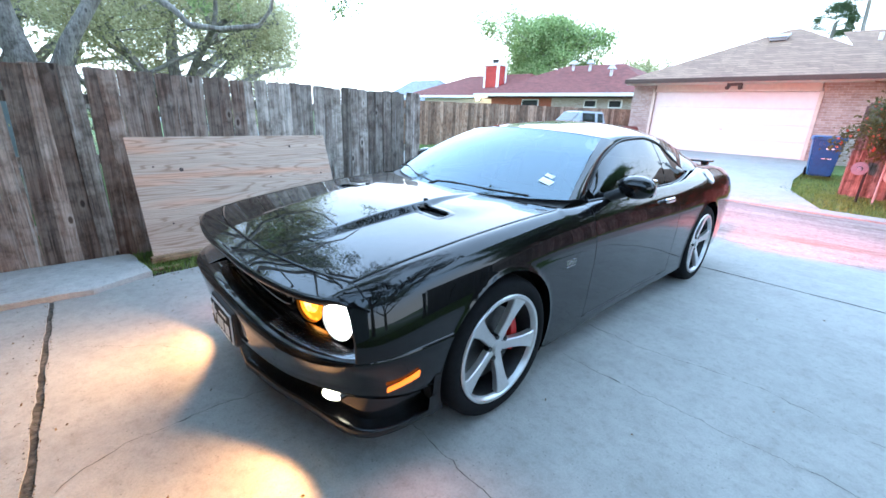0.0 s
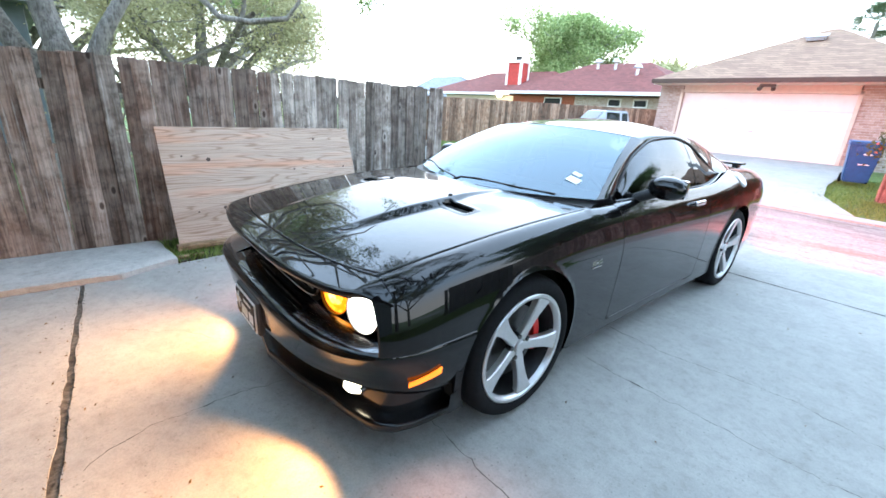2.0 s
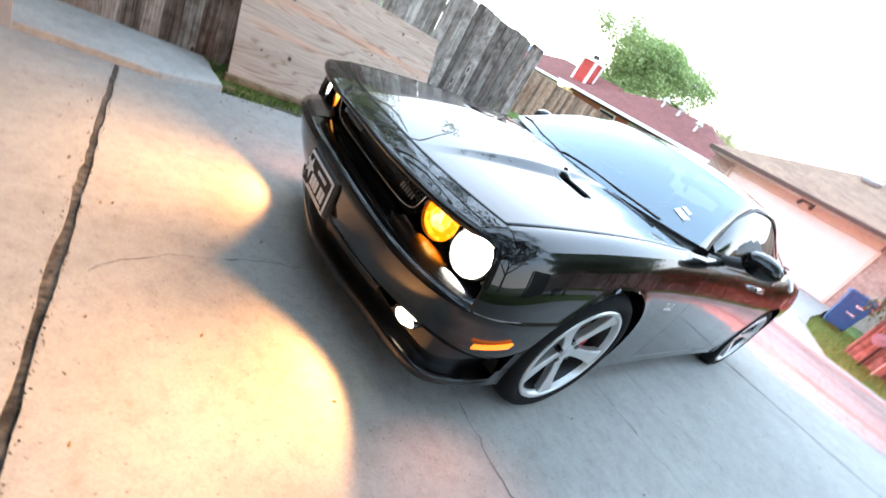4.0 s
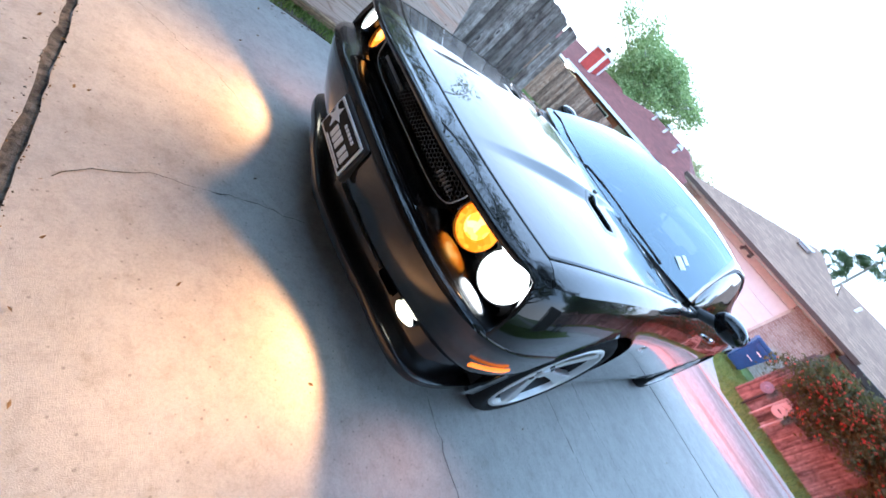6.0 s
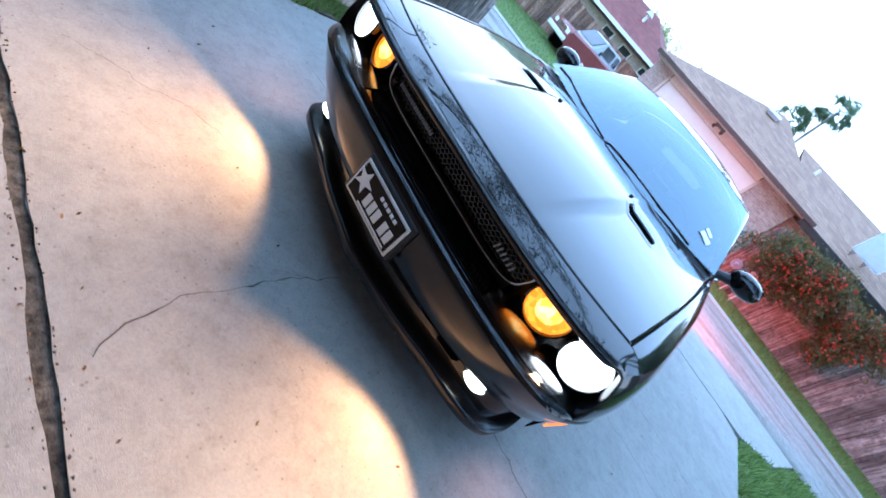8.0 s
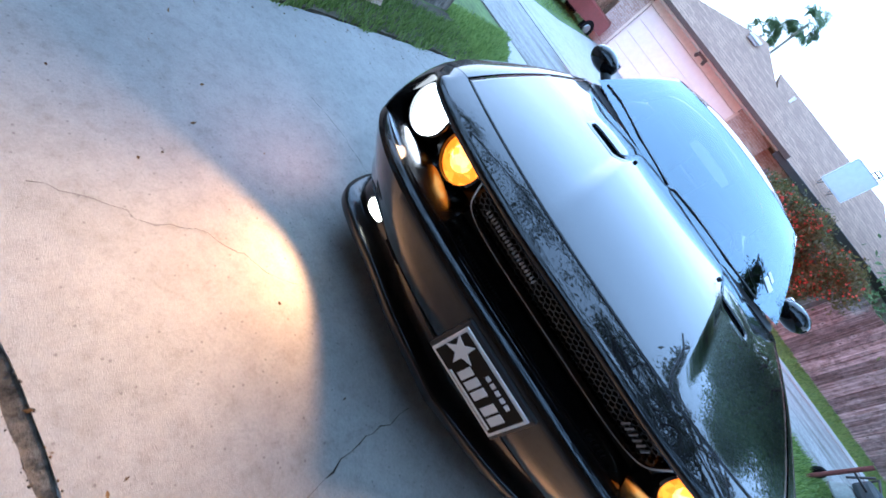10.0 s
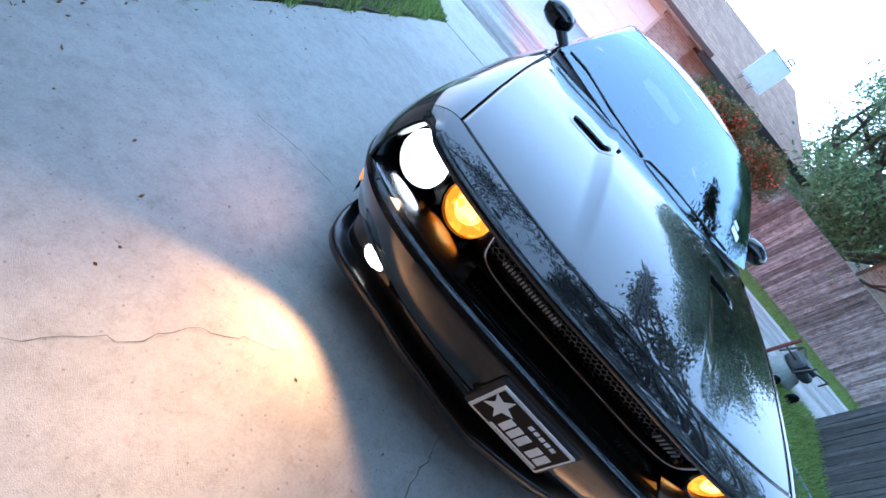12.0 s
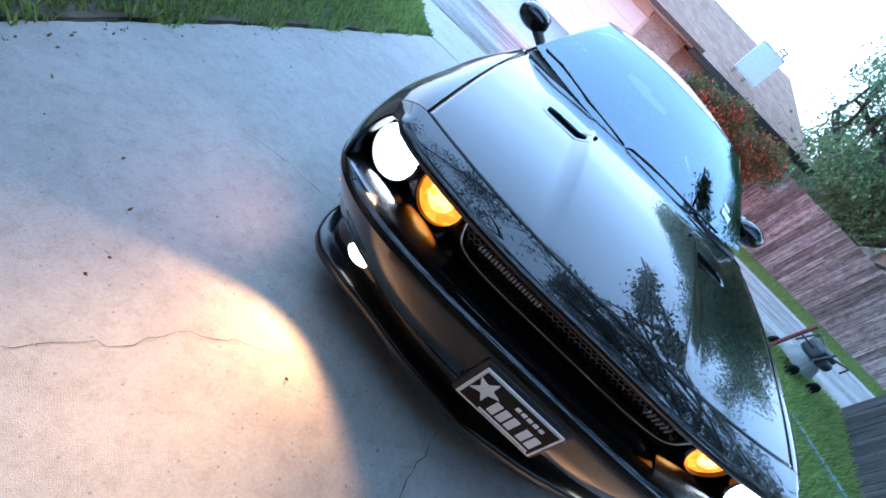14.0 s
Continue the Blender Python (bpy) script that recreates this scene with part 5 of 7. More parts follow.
# stickers low on the driver's side of the windshield
for u, t, w, h in ((0.8, 0.2, 0.085, 0.05), (0.82, 0.27, 0.06, 0.03)):
    p = shield_point(u, t)
    part("windshield_sticker", box_bm((w, h, 0.003), p, 0.001, Matrix.Rotation(radians(14), 3, "Y") @ Matrix.Rotation(radians(25), 3, "X")), WHITE_PLASTIC, shield, "small white stickers")

# door mirrors
for s in (-1, 1):
    bm = bmesh.new()
    bmesh.ops.create_uvsphere(bm, u_segments=28, v_segments=18, radius=1.0)
    for q in bm.verts:
        c = q.co
        q.co = Vector((s * 0.992 + c.x * 0.112, 2.095 + (c.y * 0.085 if c.y < 0 else c.y * 0.03), 1.086 + math.copysign(abs(c.z) ** 0.9, c.z) * 0.072))
    mir = part("door_mirror", bm, PAINT, car, "black oval door mirror", True, 60)
    part("mirror_arm", tube_bm((s * 0.80, 2.05, 0.985), (s * 0.93, 2.09, 1.05), 0.03, 0.035, 12), TRIM, mir, "", True)
    part("mirror_glass", box_bm((0.2, 0.006, 0.11), (s * 0.992, 2.128, 1.086), 0.02), CHROME, mir)
    part("mirror_foot", box_bm((0.03, 0.12, 0.06), (s * 0.795, 2.03, 0.99), 0.012), TRIM, mir)
# door handles, fuel cap, fender badge
for s, d in zip((1, -1), doors):
    hnd = part("door_handle", box_bm((0.03, 0.16, 0.035), (s * 0.935, 2.90, 0.905), 0.012), CHROME, d, "bright door handle")
    bmb = bmesh.new()
    for i in range(3):
        box_bm((0.006, 0.005, 0.030), (s * 0.944, 1.475 + i * 0.034, 0.712), 0.0015, None, bmb)
        box_bm((0.006, 0.022, 0.005), (s * 0.944, 1.485 + i * 0.034, 0.724 - 0.012 * (i % 2)), 0.0015, None, bmb)
        box_bm((0.006, 0.005, 0.016), (s * 0.944, 1.495 + i * 0.034, 0.706), 0.0015, None, bmb)
    box_bm((0.006, 0.095, 0.006), (s * 0.947, 1.515, 0.688), 0.002, None, bmb)
    part("fender_badge", bmb, CHROME, car, "small metal badge shapes")
part("fuel_cap", tube_bm((0.82, 3.93, 0.955), (0.888, 3.93, 1.015), 0.082, 0.076, 32, None, 0.006), ALLOY, car, "bright round fuel cap", True)


# ---- wheels ----
def wheel(x_out, y, s, rot):
    """Tyre, rim, five spokes, brake disc and caliper; s: side of the car."""
    w = new("wheel")
    w.parent = car
    w.matrix_basis = pose(s * x_out, y, WHEEL_Z) @ Matrix.Diagonal((1, 1.033, 1.033, 1))
    R = 0.36
    prof = [(0.268, -0.225), (0.288, -0.24), (0.325, -0.245), (0.345, -0.235), (0.356, -0.215), (R, -0.17), (R, -0.125), (R, -0.07), (0.356, -0.03), (0.345, -0.008), (0.326, 0.006), (0.297, 0.004), (0.276, -0.008), (0.271, -0.02)]
    v, f = lathe([(r, a * s) for r, a in prof], 72)
    link_mesh("tyre", v, f, RUBBER, w, "", True, 50)
    v, f = lathe([(r * 1.07, a * s) for r, a in [(0.256, -0.014), (0.262, -0.002), (0.258, 0.004), (0.246, 0.004), (0.238, -0.004), (0.234, -0.024)]], 72)
    rim = link_mesh("rim", v, f, ALLOY, w, "machined alloy rim with five spokes", True, 35)
    v, f = lathe([(r * 1.07, a * s) for r, a in [(0.234, -0.024), (0.224, -0.06), (0.219, -0.2)]], 72)
    link_mesh("barrel", v, f, ALLOY_DARK, rim, "dark inner barrel", True, 50)
    for k in range(5):
        a0 = rot + k * 2 * math.pi / 5
        v = []
        for r, half, dep in ((0.035, 0.028, -0.035), (0.08, 0.027, -0.030), (0.128, 0.027, -0.022), (0.182, 0.032, -0.014), (0.23, 0.042, -0.006), (0.264, 0.058, -0.002)):
            for off, dd in ((-half, -0.035), (-half, -0.004), (-half + 0.006, 0.0), (half - 0.006, 0.0), (half, -0.004), (half, -0.035)):
                py, pz = r * math.cos(a0) - off * math.sin(a0), r * math.sin(a0) + off * math.cos(a0)
                v.append(((dep + dd) * s, py, pz))
        link_mesh("spoke", v, grid_faces(6, 6), ALLOY, rim, "", True, 30)
        am = a0 + math.pi / 5
        py, pz = 0.058 * math.cos(am), 0.058 * math.sin(am)
        part("lug_nut", tube_bm((-0.06 * s, py, pz), (-0.028 * s, py, pz), 0.016, 0.013, 8), GLOSS, rim)
    part("hub_cap", tube_bm((-0.06 * s, 0, 0), (-0.022 * s, 0, 0), 0.042, 0.034, 28, None, 0.004), ALLOY, rim, "", True)
    part("brake_disc", tube_bm((-0.12 * s, 0, 0), (-0.095 * s, 0, 0), 0.19, None, 48), STEEL, w)
    bm = bmesh.new()
    for i in range(5):
        a = radians(-22) + i * radians(11) + (0 if y < 2 else math.pi)
        box_bm((0.07, 0.045, 0.05), (-0.10 * s, 0.165 * math.cos(a), 0.165 * math.sin(a)), 0.008, Matrix.Rotation(a, 3, "X"), bm)
    part("caliper", bm, RED, w, "red brake caliper")
    return w


for s in (1, -1):
    for yc in AXLES:
        wheel(0.95, yc, s, radians(-80 if yc < 2 else -62))

# ---- lamps that the car carries ----
def spot(name, eye, target, power, color, size, blend_, radius=0.03):
    d = bpy.data.lights.new(name, "SPOT")
    d.energy, d.color, d.spot_size, d.spot_blend, d.shadow_soft_size = power, color, radians(size), blend_, radius
    o = new(name, d)
    o.matrix_world = look(eye, target)
    o.parent = car
    return o


for s in (-1, 1):
    spot("fog_beam", (s * 0.658, 0.136, 0.318), (s * 0.76, -0.864, 0.112), 37, (1.0, 0.49, 0.19), 124, 0.3)
    spot("low_beam", (s * 0.768, 0.10, 0.722), (s * 0.8, -2.4, 0.0), 80, (1.0, 0.56, 0.26), 112, 1.0)
    spot("tail_glow", (s * 0.45, 5.08, 0.88), (s * 0.45 + (6.0 if s > 0 else -0.6), 14.0, -1.3), 1750 if s > 0 else 2300, (1.0, 0.10, 0.06), 68, 0.8, 0.25)
    spot("marker_glow", (s * 0.99, 0.34, 0.44), (s * 1.4, 0.2, 0.0), 5.5, (1.0, 0.46, 0.32), 125, 0.9)

# ---- trees ----
def tube_rings(path, radii, n, verts, faces):
    """A tapered tube along a path, added to verts and faces."""
    base = len(verts)
    path = [Vector(p) for p in path]
    up = Vector((0.31, 0.17, 0.94)).normalized()
    for i, p in enumerate(path):
        d = (path[min(i + 1, len(path) - 1)] - path[max(i - 1, 0)]).normalized()
        a = d.cross(up)
        a = a.normalized() if a.length > 0.05 else d.cross(Vector((1, 0, 0))).normalized()
        b = d.cross(a)
        for k in range(n):
            t = 2 * math.pi * k / n
            verts.append(p + (a * math.cos(t) + b * math.sin(t)) * radii[i])
    for i in range(len(path) - 1):
        for k in range(n):
            q = base + i * n
            faces.append((q + k, q + (k + 1) % n, q + n + (k + 1) % n, q + n + k))


def grow(rng, p, d, length, r, depth, verts, faces, tips, crook=0.25, rise=0.08, split=3, shrink=0.68, stay=None):
    path, radii = [Vector(p)], [r]
    q, dd = Vector(p), Vector(d).normalized()
    steps = 5
    for i in range(steps):
        dd = (dd + Vector((rng.gauss(0, crook), rng.gauss(0, crook), rng.gauss(0, crook) + rise)) * 0.6).normalized()
        q = q + dd * length / steps
        if stay and not stay(q):
            break
        path.append(q.copy())
        radii.append(r * (1 - 0.45 * (i + 1) / steps))
        if depth <= 1:
            tips.append((q.copy(), dd.copy()))
    if len(path) < 2:
        return
    tube_rings(path, radii, 9 if depth > 2 else (6 if depth > 1 else 4), verts, faces)
    if depth == 0 or len(path) < 3:
        return
    for k in range(split):
        at = path[min(len(path) - 1, 2 + (k + 1) * (steps - 2) // split)]
        nd = (dd * 0.75 + Vector((rng.gauss(0, 0.75), rng.gauss(0, 0.75), rng.gauss(0.12, 0.45)))).normalized()
        grow(rng, at, nd, length * shrink * rng.uniform(0.8, 1.15), r * 0.55, depth - 1, verts, faces, tips, crook, rise, split, shrink, stay)


def leaves_mesh(rng, tips, per, size, spread, droop=0.0):
    """Small folded leaves in clumps round the twig tips."""
    n = len(tips) * per
    nr = np.random.RandomState(rng.randrange(10**6))
    c = np.repeat(np.array([t[0] for t in tips]), per, 0) + nr.normal(0, spread, (n, 3)) * (1, 1, 0.75)
    c[:, 2] -= droop * np.abs(nr.normal(0, 1, n))
    a = nr.normal(0, 1, (n, 3))
    a /= np.linalg.norm(a, axis=1)[:, None]
    b = np.cross(a, nr.normal(0, 1, (n, 3)))
    b /= np.linalg.norm(b, axis=1)[:, None]
    s = size * nr.uniform(0.6, 1.25, n)[:, None]
    v = np.stack([c - a * s, c + b * s * 0.42 + np.cross(a, b) * s * 0.12, c + a * s, c - b * s * 0.42 + np.cross(a, b) * s * 0.12], 1).reshape(-1, 3)
    me = bpy.data.meshes.new("crown")
    f = np.arange(n * 4).reshape(-1, 4)
    me.from_pydata(v.tolist(), [], f.tolist())
    return me


def tree(name, label, base, limbs, seed, leaf, per, size, spread, trunk=None, depth=3, droop=0.0, crook=0.25, split=3, shrink=0.68, bark=None, keep=None, thin=None, clump=0.0, share=0.5):
    """limbs: rows of (start, direction, length, radius)."""
    rng = random.Random(seed)
    root = thing(name, label, "tree", pose(*base))
    o = Vector(base)
    verts, faces, tips = [], [], []
    if trunk:
        path, radii = trunk
        tube_rings([Vector(p) - o for p in path], radii, 14, verts, faces)
    for s, d, L, r in limbs:
        grow(rng, Vector(s) - o, d, L, r, depth, verts, faces, tips, crook, 0.08, split, shrink, (lambda q: keep(q + o)) if keep else None)
    link_mesh("trunk", verts, faces, bark or BARK, root, "", True)
    if thin:
        tips = [t for i, t in enumerate(tips) if i % 2 == 0 or not thin(t[0] + o)]
    if clump:
        cells = {}
        tips = [t for t in tips if cells.setdefault(tuple(int(q // clump) for q in t[0]), rng.random()) < share]
    me = leaves_mesh(rng, tips, per, size, spread, droop)
    me.materials.append(leaf)
    cr = new("crown", me)
    cr.parent = root
    return root


def overhead(p):
    """Leaves high over the driveway, open sky below towards the alley, cut to fit reflections from the camera."""
    dx, dy, dz = p.x, p.y - 0.25, p.z - 0.85
    az, el = math.degrees(math.atan2(dx, dy)), math.degrees(math.atan2(dz, math.hypot(dx, dy)))
    # no leaves where the windshield would mirror them to the camera
    wx, wy, wz = p.x - 0.2, p.y - 1.56, p.z - 1.1
    if 18 < math.degrees(math.atan2(wx, wy)) < 47 and math.degrees(math.atan2(wz, math.hypot(wx, wy))) > 45:
        return False
    if -68 < az < 24:
        return el > 42 and p.z > 4.1 and p.y < 2.0 + 0.2 * (p.z - 4.5)
    if az < 72 and az > 0:
        return el > 32 and p.z > 4.0 and p.y < 4.6 + 0.5 * (p.z - 4.5)
    return p.z > 3.2


tree("oak_tree", "grey-barked live oak forking low behind the weathered fence", (-5.6, -0.6, 0), [
    ((-5.75, -0.75, 1.5), (-0.35, -0.62, 0.75), 2.6, 0.13), ((-5.6, -0.55, 1.7), (-0.25, -0.12, 0.9), 3.0, 0.15),
    ((-5.45, -0.35, 1.65), (0.1, 0.45, 0.85), 2.6, 0.10), ((-5.55, -0.5, 2.6), (0.6, 0.55, 0.45), 2.8, 0.07), ((-5.6, -0.4, 3.4), (-0.1, 0.75, 0.5), 3.2, 0.08), ((-5.4, -0.2, 4.1), (0.95, 0.55, 0.05), 3.4, 0.07), ((-5.4, -0.4, 4.4), (1.0, 0.2, 0.1), 3.2, 0.06)],
    21, LEAF_OAK, 40, 0.036, 0.22, ([(-5.6, -0.6, 0), (-5.6, -0.6, 0.8), (-5.62, -0.58, 1.4), (-5.6, -0.55, 1.9)], [0.3, 0.25, 0.24, 0.2]), depth=3, keep=lambda p: (p.x < -4.3 and (p.y < 1.2 or p.z < 3.9)) or overhead(p))
tree("oak_tree", "pale-leaved spreading oak beyond the fence", (-8.2, 1.6, 0), [
    ((-8.2, 1.6, 1.3), (0.1, -0.85, 0.4), 2.6, 0.10), ((-8.2, 1.6, 1.5), (0.2, 0.75, 0.45), 2.2, 0.10), ((-8.2, 1.6, 1.7), (-0.1, 0.1, 1), 2.4, 0.12), ((-8.2, 1.6, 1.6), (0.6, 0.3, 0.6), 2.2, 0.08), ((-8.2, 1.6, 1.4), (-0.6, 0.4, 0.5), 2.4, 0.09), ((-8.2, 1.6, 1.2), (0.5, -0.3, 0.35), 2.0, 0.07), ((-8.2, 1.6, 1.2), (0.0, 0.95, 0.22), 2.0, 0.07), ((-8.2, 1.6, 1.1), (0.3, -0.95, 0.15), 2.2, 0.07), ((-8.3, 2.2, 1.5), (-0.2, 0.9, 0.4), 2.6, 0.07), ((-8.4, 1.9, 1.9), (-0.3, 0.8, 0.55), 2.6, 0.07)],
    22, LEAF_PALE, 66, 0.038, 0.26, ([(-8.2, 1.6, 0), (-8.2, 1.6, 0.9), (-8.2, 1.6, 1.8)], [0.24, 0.2, 0.16]), depth=3, droop=0.08, keep=lambda p: p.x < -6.4 and p.y < 3.75 - 0.48 * (p.x + 8) and (p.z < 3.7 or p.y < 2.8), clump=0.7, share=0.75)
tree("oak_tree", "grey-green oak farther behind the fence", (-11.5, -1.2, 0), [
    ((-11.5, -1.2, 1.6), (0.3, -0.7, 0.5), 3.0, 0.12), ((-11.5, -1.2, 1.6), (0.3, 0.8, 0.35), 3.2, 0.12), ((-11.5, -1.2, 2.0), (0, 0, 1), 3.2, 0.14), ((-11.5, -1.2, 1.5), (-0.5, 0.2, 0.7), 2.6, 0.12), ((-11.5, -1.2, 1.4), (0.5, 0.5, 0.25), 2.6, 0.1), ((-11.5, -1.2, 2.2), (0.1, 0.7, 0.75), 3.2, 0.1), ((-11.6, 1.2, 1.9), (0.0, 0.95, 0.35), 3.6, 0.1), ((-11.6, 1.6, 1.6), (-0.2, 0.95, 0.2), 3.4, 0.1)],
    23, LEAF_PALE, 58, 0.046, 0.3, ([(-11.5, -1.2, 0), (-11.5, -1.2, 2.2)], [0.26, 0.18]), depth=3, droop=0.1, keep=lambda p: p.y < 3.75 - 0.48 * (p.x + 8), clump=0.8, share=0.8)
# a crooked limb and a leafy twig that reach over the fence
rng = random.Random(5)
limb = thing("oak_limb", "crooked bare oak limb reaching over the fence", "branch")
vv, ff = [], []
tube_rings([(-5.5, -0.3, 3.2), (-4.7, 0.45, 2.88), (-4.25, 0.85, 2.52), (-4.15, 0.98, 2.36), (-3.9, 1.25, 2.32), (-3.6, 1.6, 2.38), (-3.5, 1.72, 2.56), (-3.45, 1.80, 2.96)], [0.06, 0.05, 0.04, 0.035, 0.034, 0.03, 0.022, 0.015], 8, vv, ff)
tube_rings([(-5.5, -0.2, 3.8), (-4.6, 1.0, 3.6), (-3.6, 2.1, 3.25), (-3.25, 2.55, 2.82), (-3.2, 2.62, 2.66)], [0.05, 0.035, 0.02, 0.01, 0.006], 6, vv, ff)
link_mesh("limb", vv, ff, BARK, limb, "", True)
tw = [(Vector((-3.25 + rng.gauss(0, 0.07), 2.5 + rng.gauss(0, 0.12), 2.72 + rng.gauss(0, 0.06))), None) for _ in range(9)] + [(Vector((-4.0 + rng.gauss(0, 0.18), 1.0 + rng.gauss(0, 0.2), 2.62 + rng.gauss(0, 0.1))), None) for _ in range(14)]
me = leaves_mesh(rng, tw, 14, 0.035, 0.06)
me.materials.append(LEAF_GREEN)
o = new("leaves", me)
o.parent = limb
# long low bough over the bonnet, unseen, set to fit reflections; leaf colour holds shade
bough = thing("oak_bough", "long low oak bough with small shade-darkened leaves over the driveway", "branch")
way = [(-5.3, -0.3, 3.7), (-3.7, 0.55, 3.5), (-2.5, 1.15, 3.25), (-1.5, 1.45, 3.12), (-0.7, 1.68, 3.06), (0.0, 1.8, 3.02), (0.6, 1.85, 3.0)]
vv, ff, tips = [], [], []
tube_rings(way, [0.05, 0.04, 0.03, 0.024, 0.018, 0.012, 0.006], 7, vv, ff)
for a, b in zip(way[1:], way[2:]):
    for k in range(7):
        p = Vector(a).lerp(Vector(b), rng.random())
        grow(rng, p, (rng.gauss(0, 0.7), rng.gauss(0, 0.7), rng.gauss(0, 0.12)), rng.uniform(0.3, 0.6), 0.005, 1, vv, ff, tips, 0.3, 0.0, 3, 0.7, lambda q: 2.85 < q.z < 3.3 and q.y < 1.85)
link_mesh("limb", vv, ff, BARK_DARK, bough, "", True)
me = leaves_mesh(rng, [t for t in tips if rng.random() < 0.8], 26, 0.024, 0.075)
me.materials.append(LEAF_SHADED)
o = new("leaves", me)
o.parent = bough
tree("shade_tree", "full green tree behind the red-roofed house", (-25.4, 38.5, 0), [
    ((-25.4, 38.5, 3.5), (-0.8, 0.1, 0.5), 6.2, 0.22), ((-25.4, 38.5, 3.5), (0.8, 0.1, 0.48), 6.2, 0.22), ((-25.4, 38.5, 3.6), (0.1, 0.2, 1), 3.6, 0.25), ((-25.4, 38.5, 3.5), (0.2, -0.8, 0.5), 2.8, 0.2), ((-25.4, 38.5, 3.6), (-0.7, 0.1, 0.7), 4.4, 0.2), ((-25.4, 38.5, 3.6), (0.7, 0.1, 0.7), 4.4, 0.2), ((-25.4, 38.5, 4.4), (-0.3, 0.1, 0.8), 3.6, 0.15), ((-25.4, 38.5, 4.4), (0.3, 0.1, 0.8), 3.6, 0.15)],
    24, LEAF_GREEN, 50, 0.15, 0.62, ([(-25.4, 38.5, 0), (-25.4, 38.5, 4.6)], [0.4, 0.2]), depth=3, keep=lambda p: p.z < 10.4 - 0.05 * (p.x + 25.4) ** 2)
tree("shade_tree", "dark green tree behind the brown fence", (9.0, 14.4, 0), [
    ((9.0, 14.4, 1.5), (0.3, -0.9, 0.15), 2.4, 0.07), ((9.0, 14.4, 1.6), (0.9, -0.3, 0.15), 2.8, 0.07), ((9.0, 14.4, 1.8), (-0.7, 0.0, 0.75), 3.0, 0.15), ((9.0, 14.4, 1.9), (0.8, 0.1, 0.5), 3.2, 0.15), ((9.0, 14.4, 2.2), (0.05, 0, 1), 4.4, 0.18), ((9.0, 14.4, 2.0), (0.1, -0.8, 0.5), 2.8, 0.13), ((9.0, 14.4, 2.2), (-0.3, 0.2, 1.0), 4.0, 0.14), ((9.0, 14.4, 2.2), (0.5, -0.2, 0.9), 3.4, 0.14), ((9.0, 14.4, 3.4), (-0.5, -0.2, 0.8), 3.6, 0.12), ((9.0, 14.4, 3.6), (0.5, -0.3, 0.8), 3.8, 0.12), ((9.0, 14.4, 2.6), (-0.5, -0.6, 0.5), 2.8, 0.1), ((9.0, 14.4, 4.6), (-0.6, -0.2, 0.5), 3.6, 0.11), ((9.0, 14.4, 5.0), (0.2, 0, 1), 3.2, 0.12), ((9.0, 14.4, 4.6), (0.6, -0.3, 0.6), 3.8, 0.11), ((9.0, 14.4, 4.6), (0.0, -0.8, 0.5), 3.0, 0.1), ((8.4, 14.4, 2.6), (-0.9, 0.1, 0.25), 3.2, 0.1), ((8.0, 14.4, 3.4), (-0.9, 0.0, 0.35), 3.0, 0.1), ((7.4, 14.4, 4.0), (-0.8, 0.1, 0.4), 2.6, 0.08), ((7.2, 14.3, 3.2), (-0.6, -0.2, 0.7), 2.6, 0.08), ((8.2, 14.4, 4.6), (-0.6, 0.1, 0.6), 2.8, 0.08)],
    25, LEAF_DARK, 58, 0.075, 0.36, ([(9.0, 14.4, 0), (9.1, 14.4, 1.2), (9.0, 14.4, 2.3), (9.0, 14.4, 5.0)], [0.24, 0.2, 0.17, 0.1]), depth=3, bark=BARK_DARK, keep=lambda p: p.x > 0.1 + 0.345 * (p.y + 0.9) and p.z < 5.2 + 1.3 * (p.x - 5.2))
tree("oak_tree", "dark leafy oak beyond the side fence", (11.0, 0.8, 0), [
    ((11.0, 0.8, 2.0), (-0.75, 0.1, 0.55), 3.4, 0.15), ((11.0, 0.8, 2.2), (-0.5, 0.6, 0.7), 3.2, 0.14), ((11.0, 0.8, 2.4), (0.1, 0, 1), 3.4, 0.16), ((11.0, 0.8, 2.0), (-0.4, -0.7, 0.6), 3.2, 0.14), ((11.0, 0.8, 3.5), (-0.7, -0.2, 0.7), 3.0, 0.12)],
    27, LEAF_OAK, 24, 0.075, 0.26, ([(11.0, 0.8, 0), (11.0, 0.8, 2.6)], [0.28, 0.2]), depth=3)
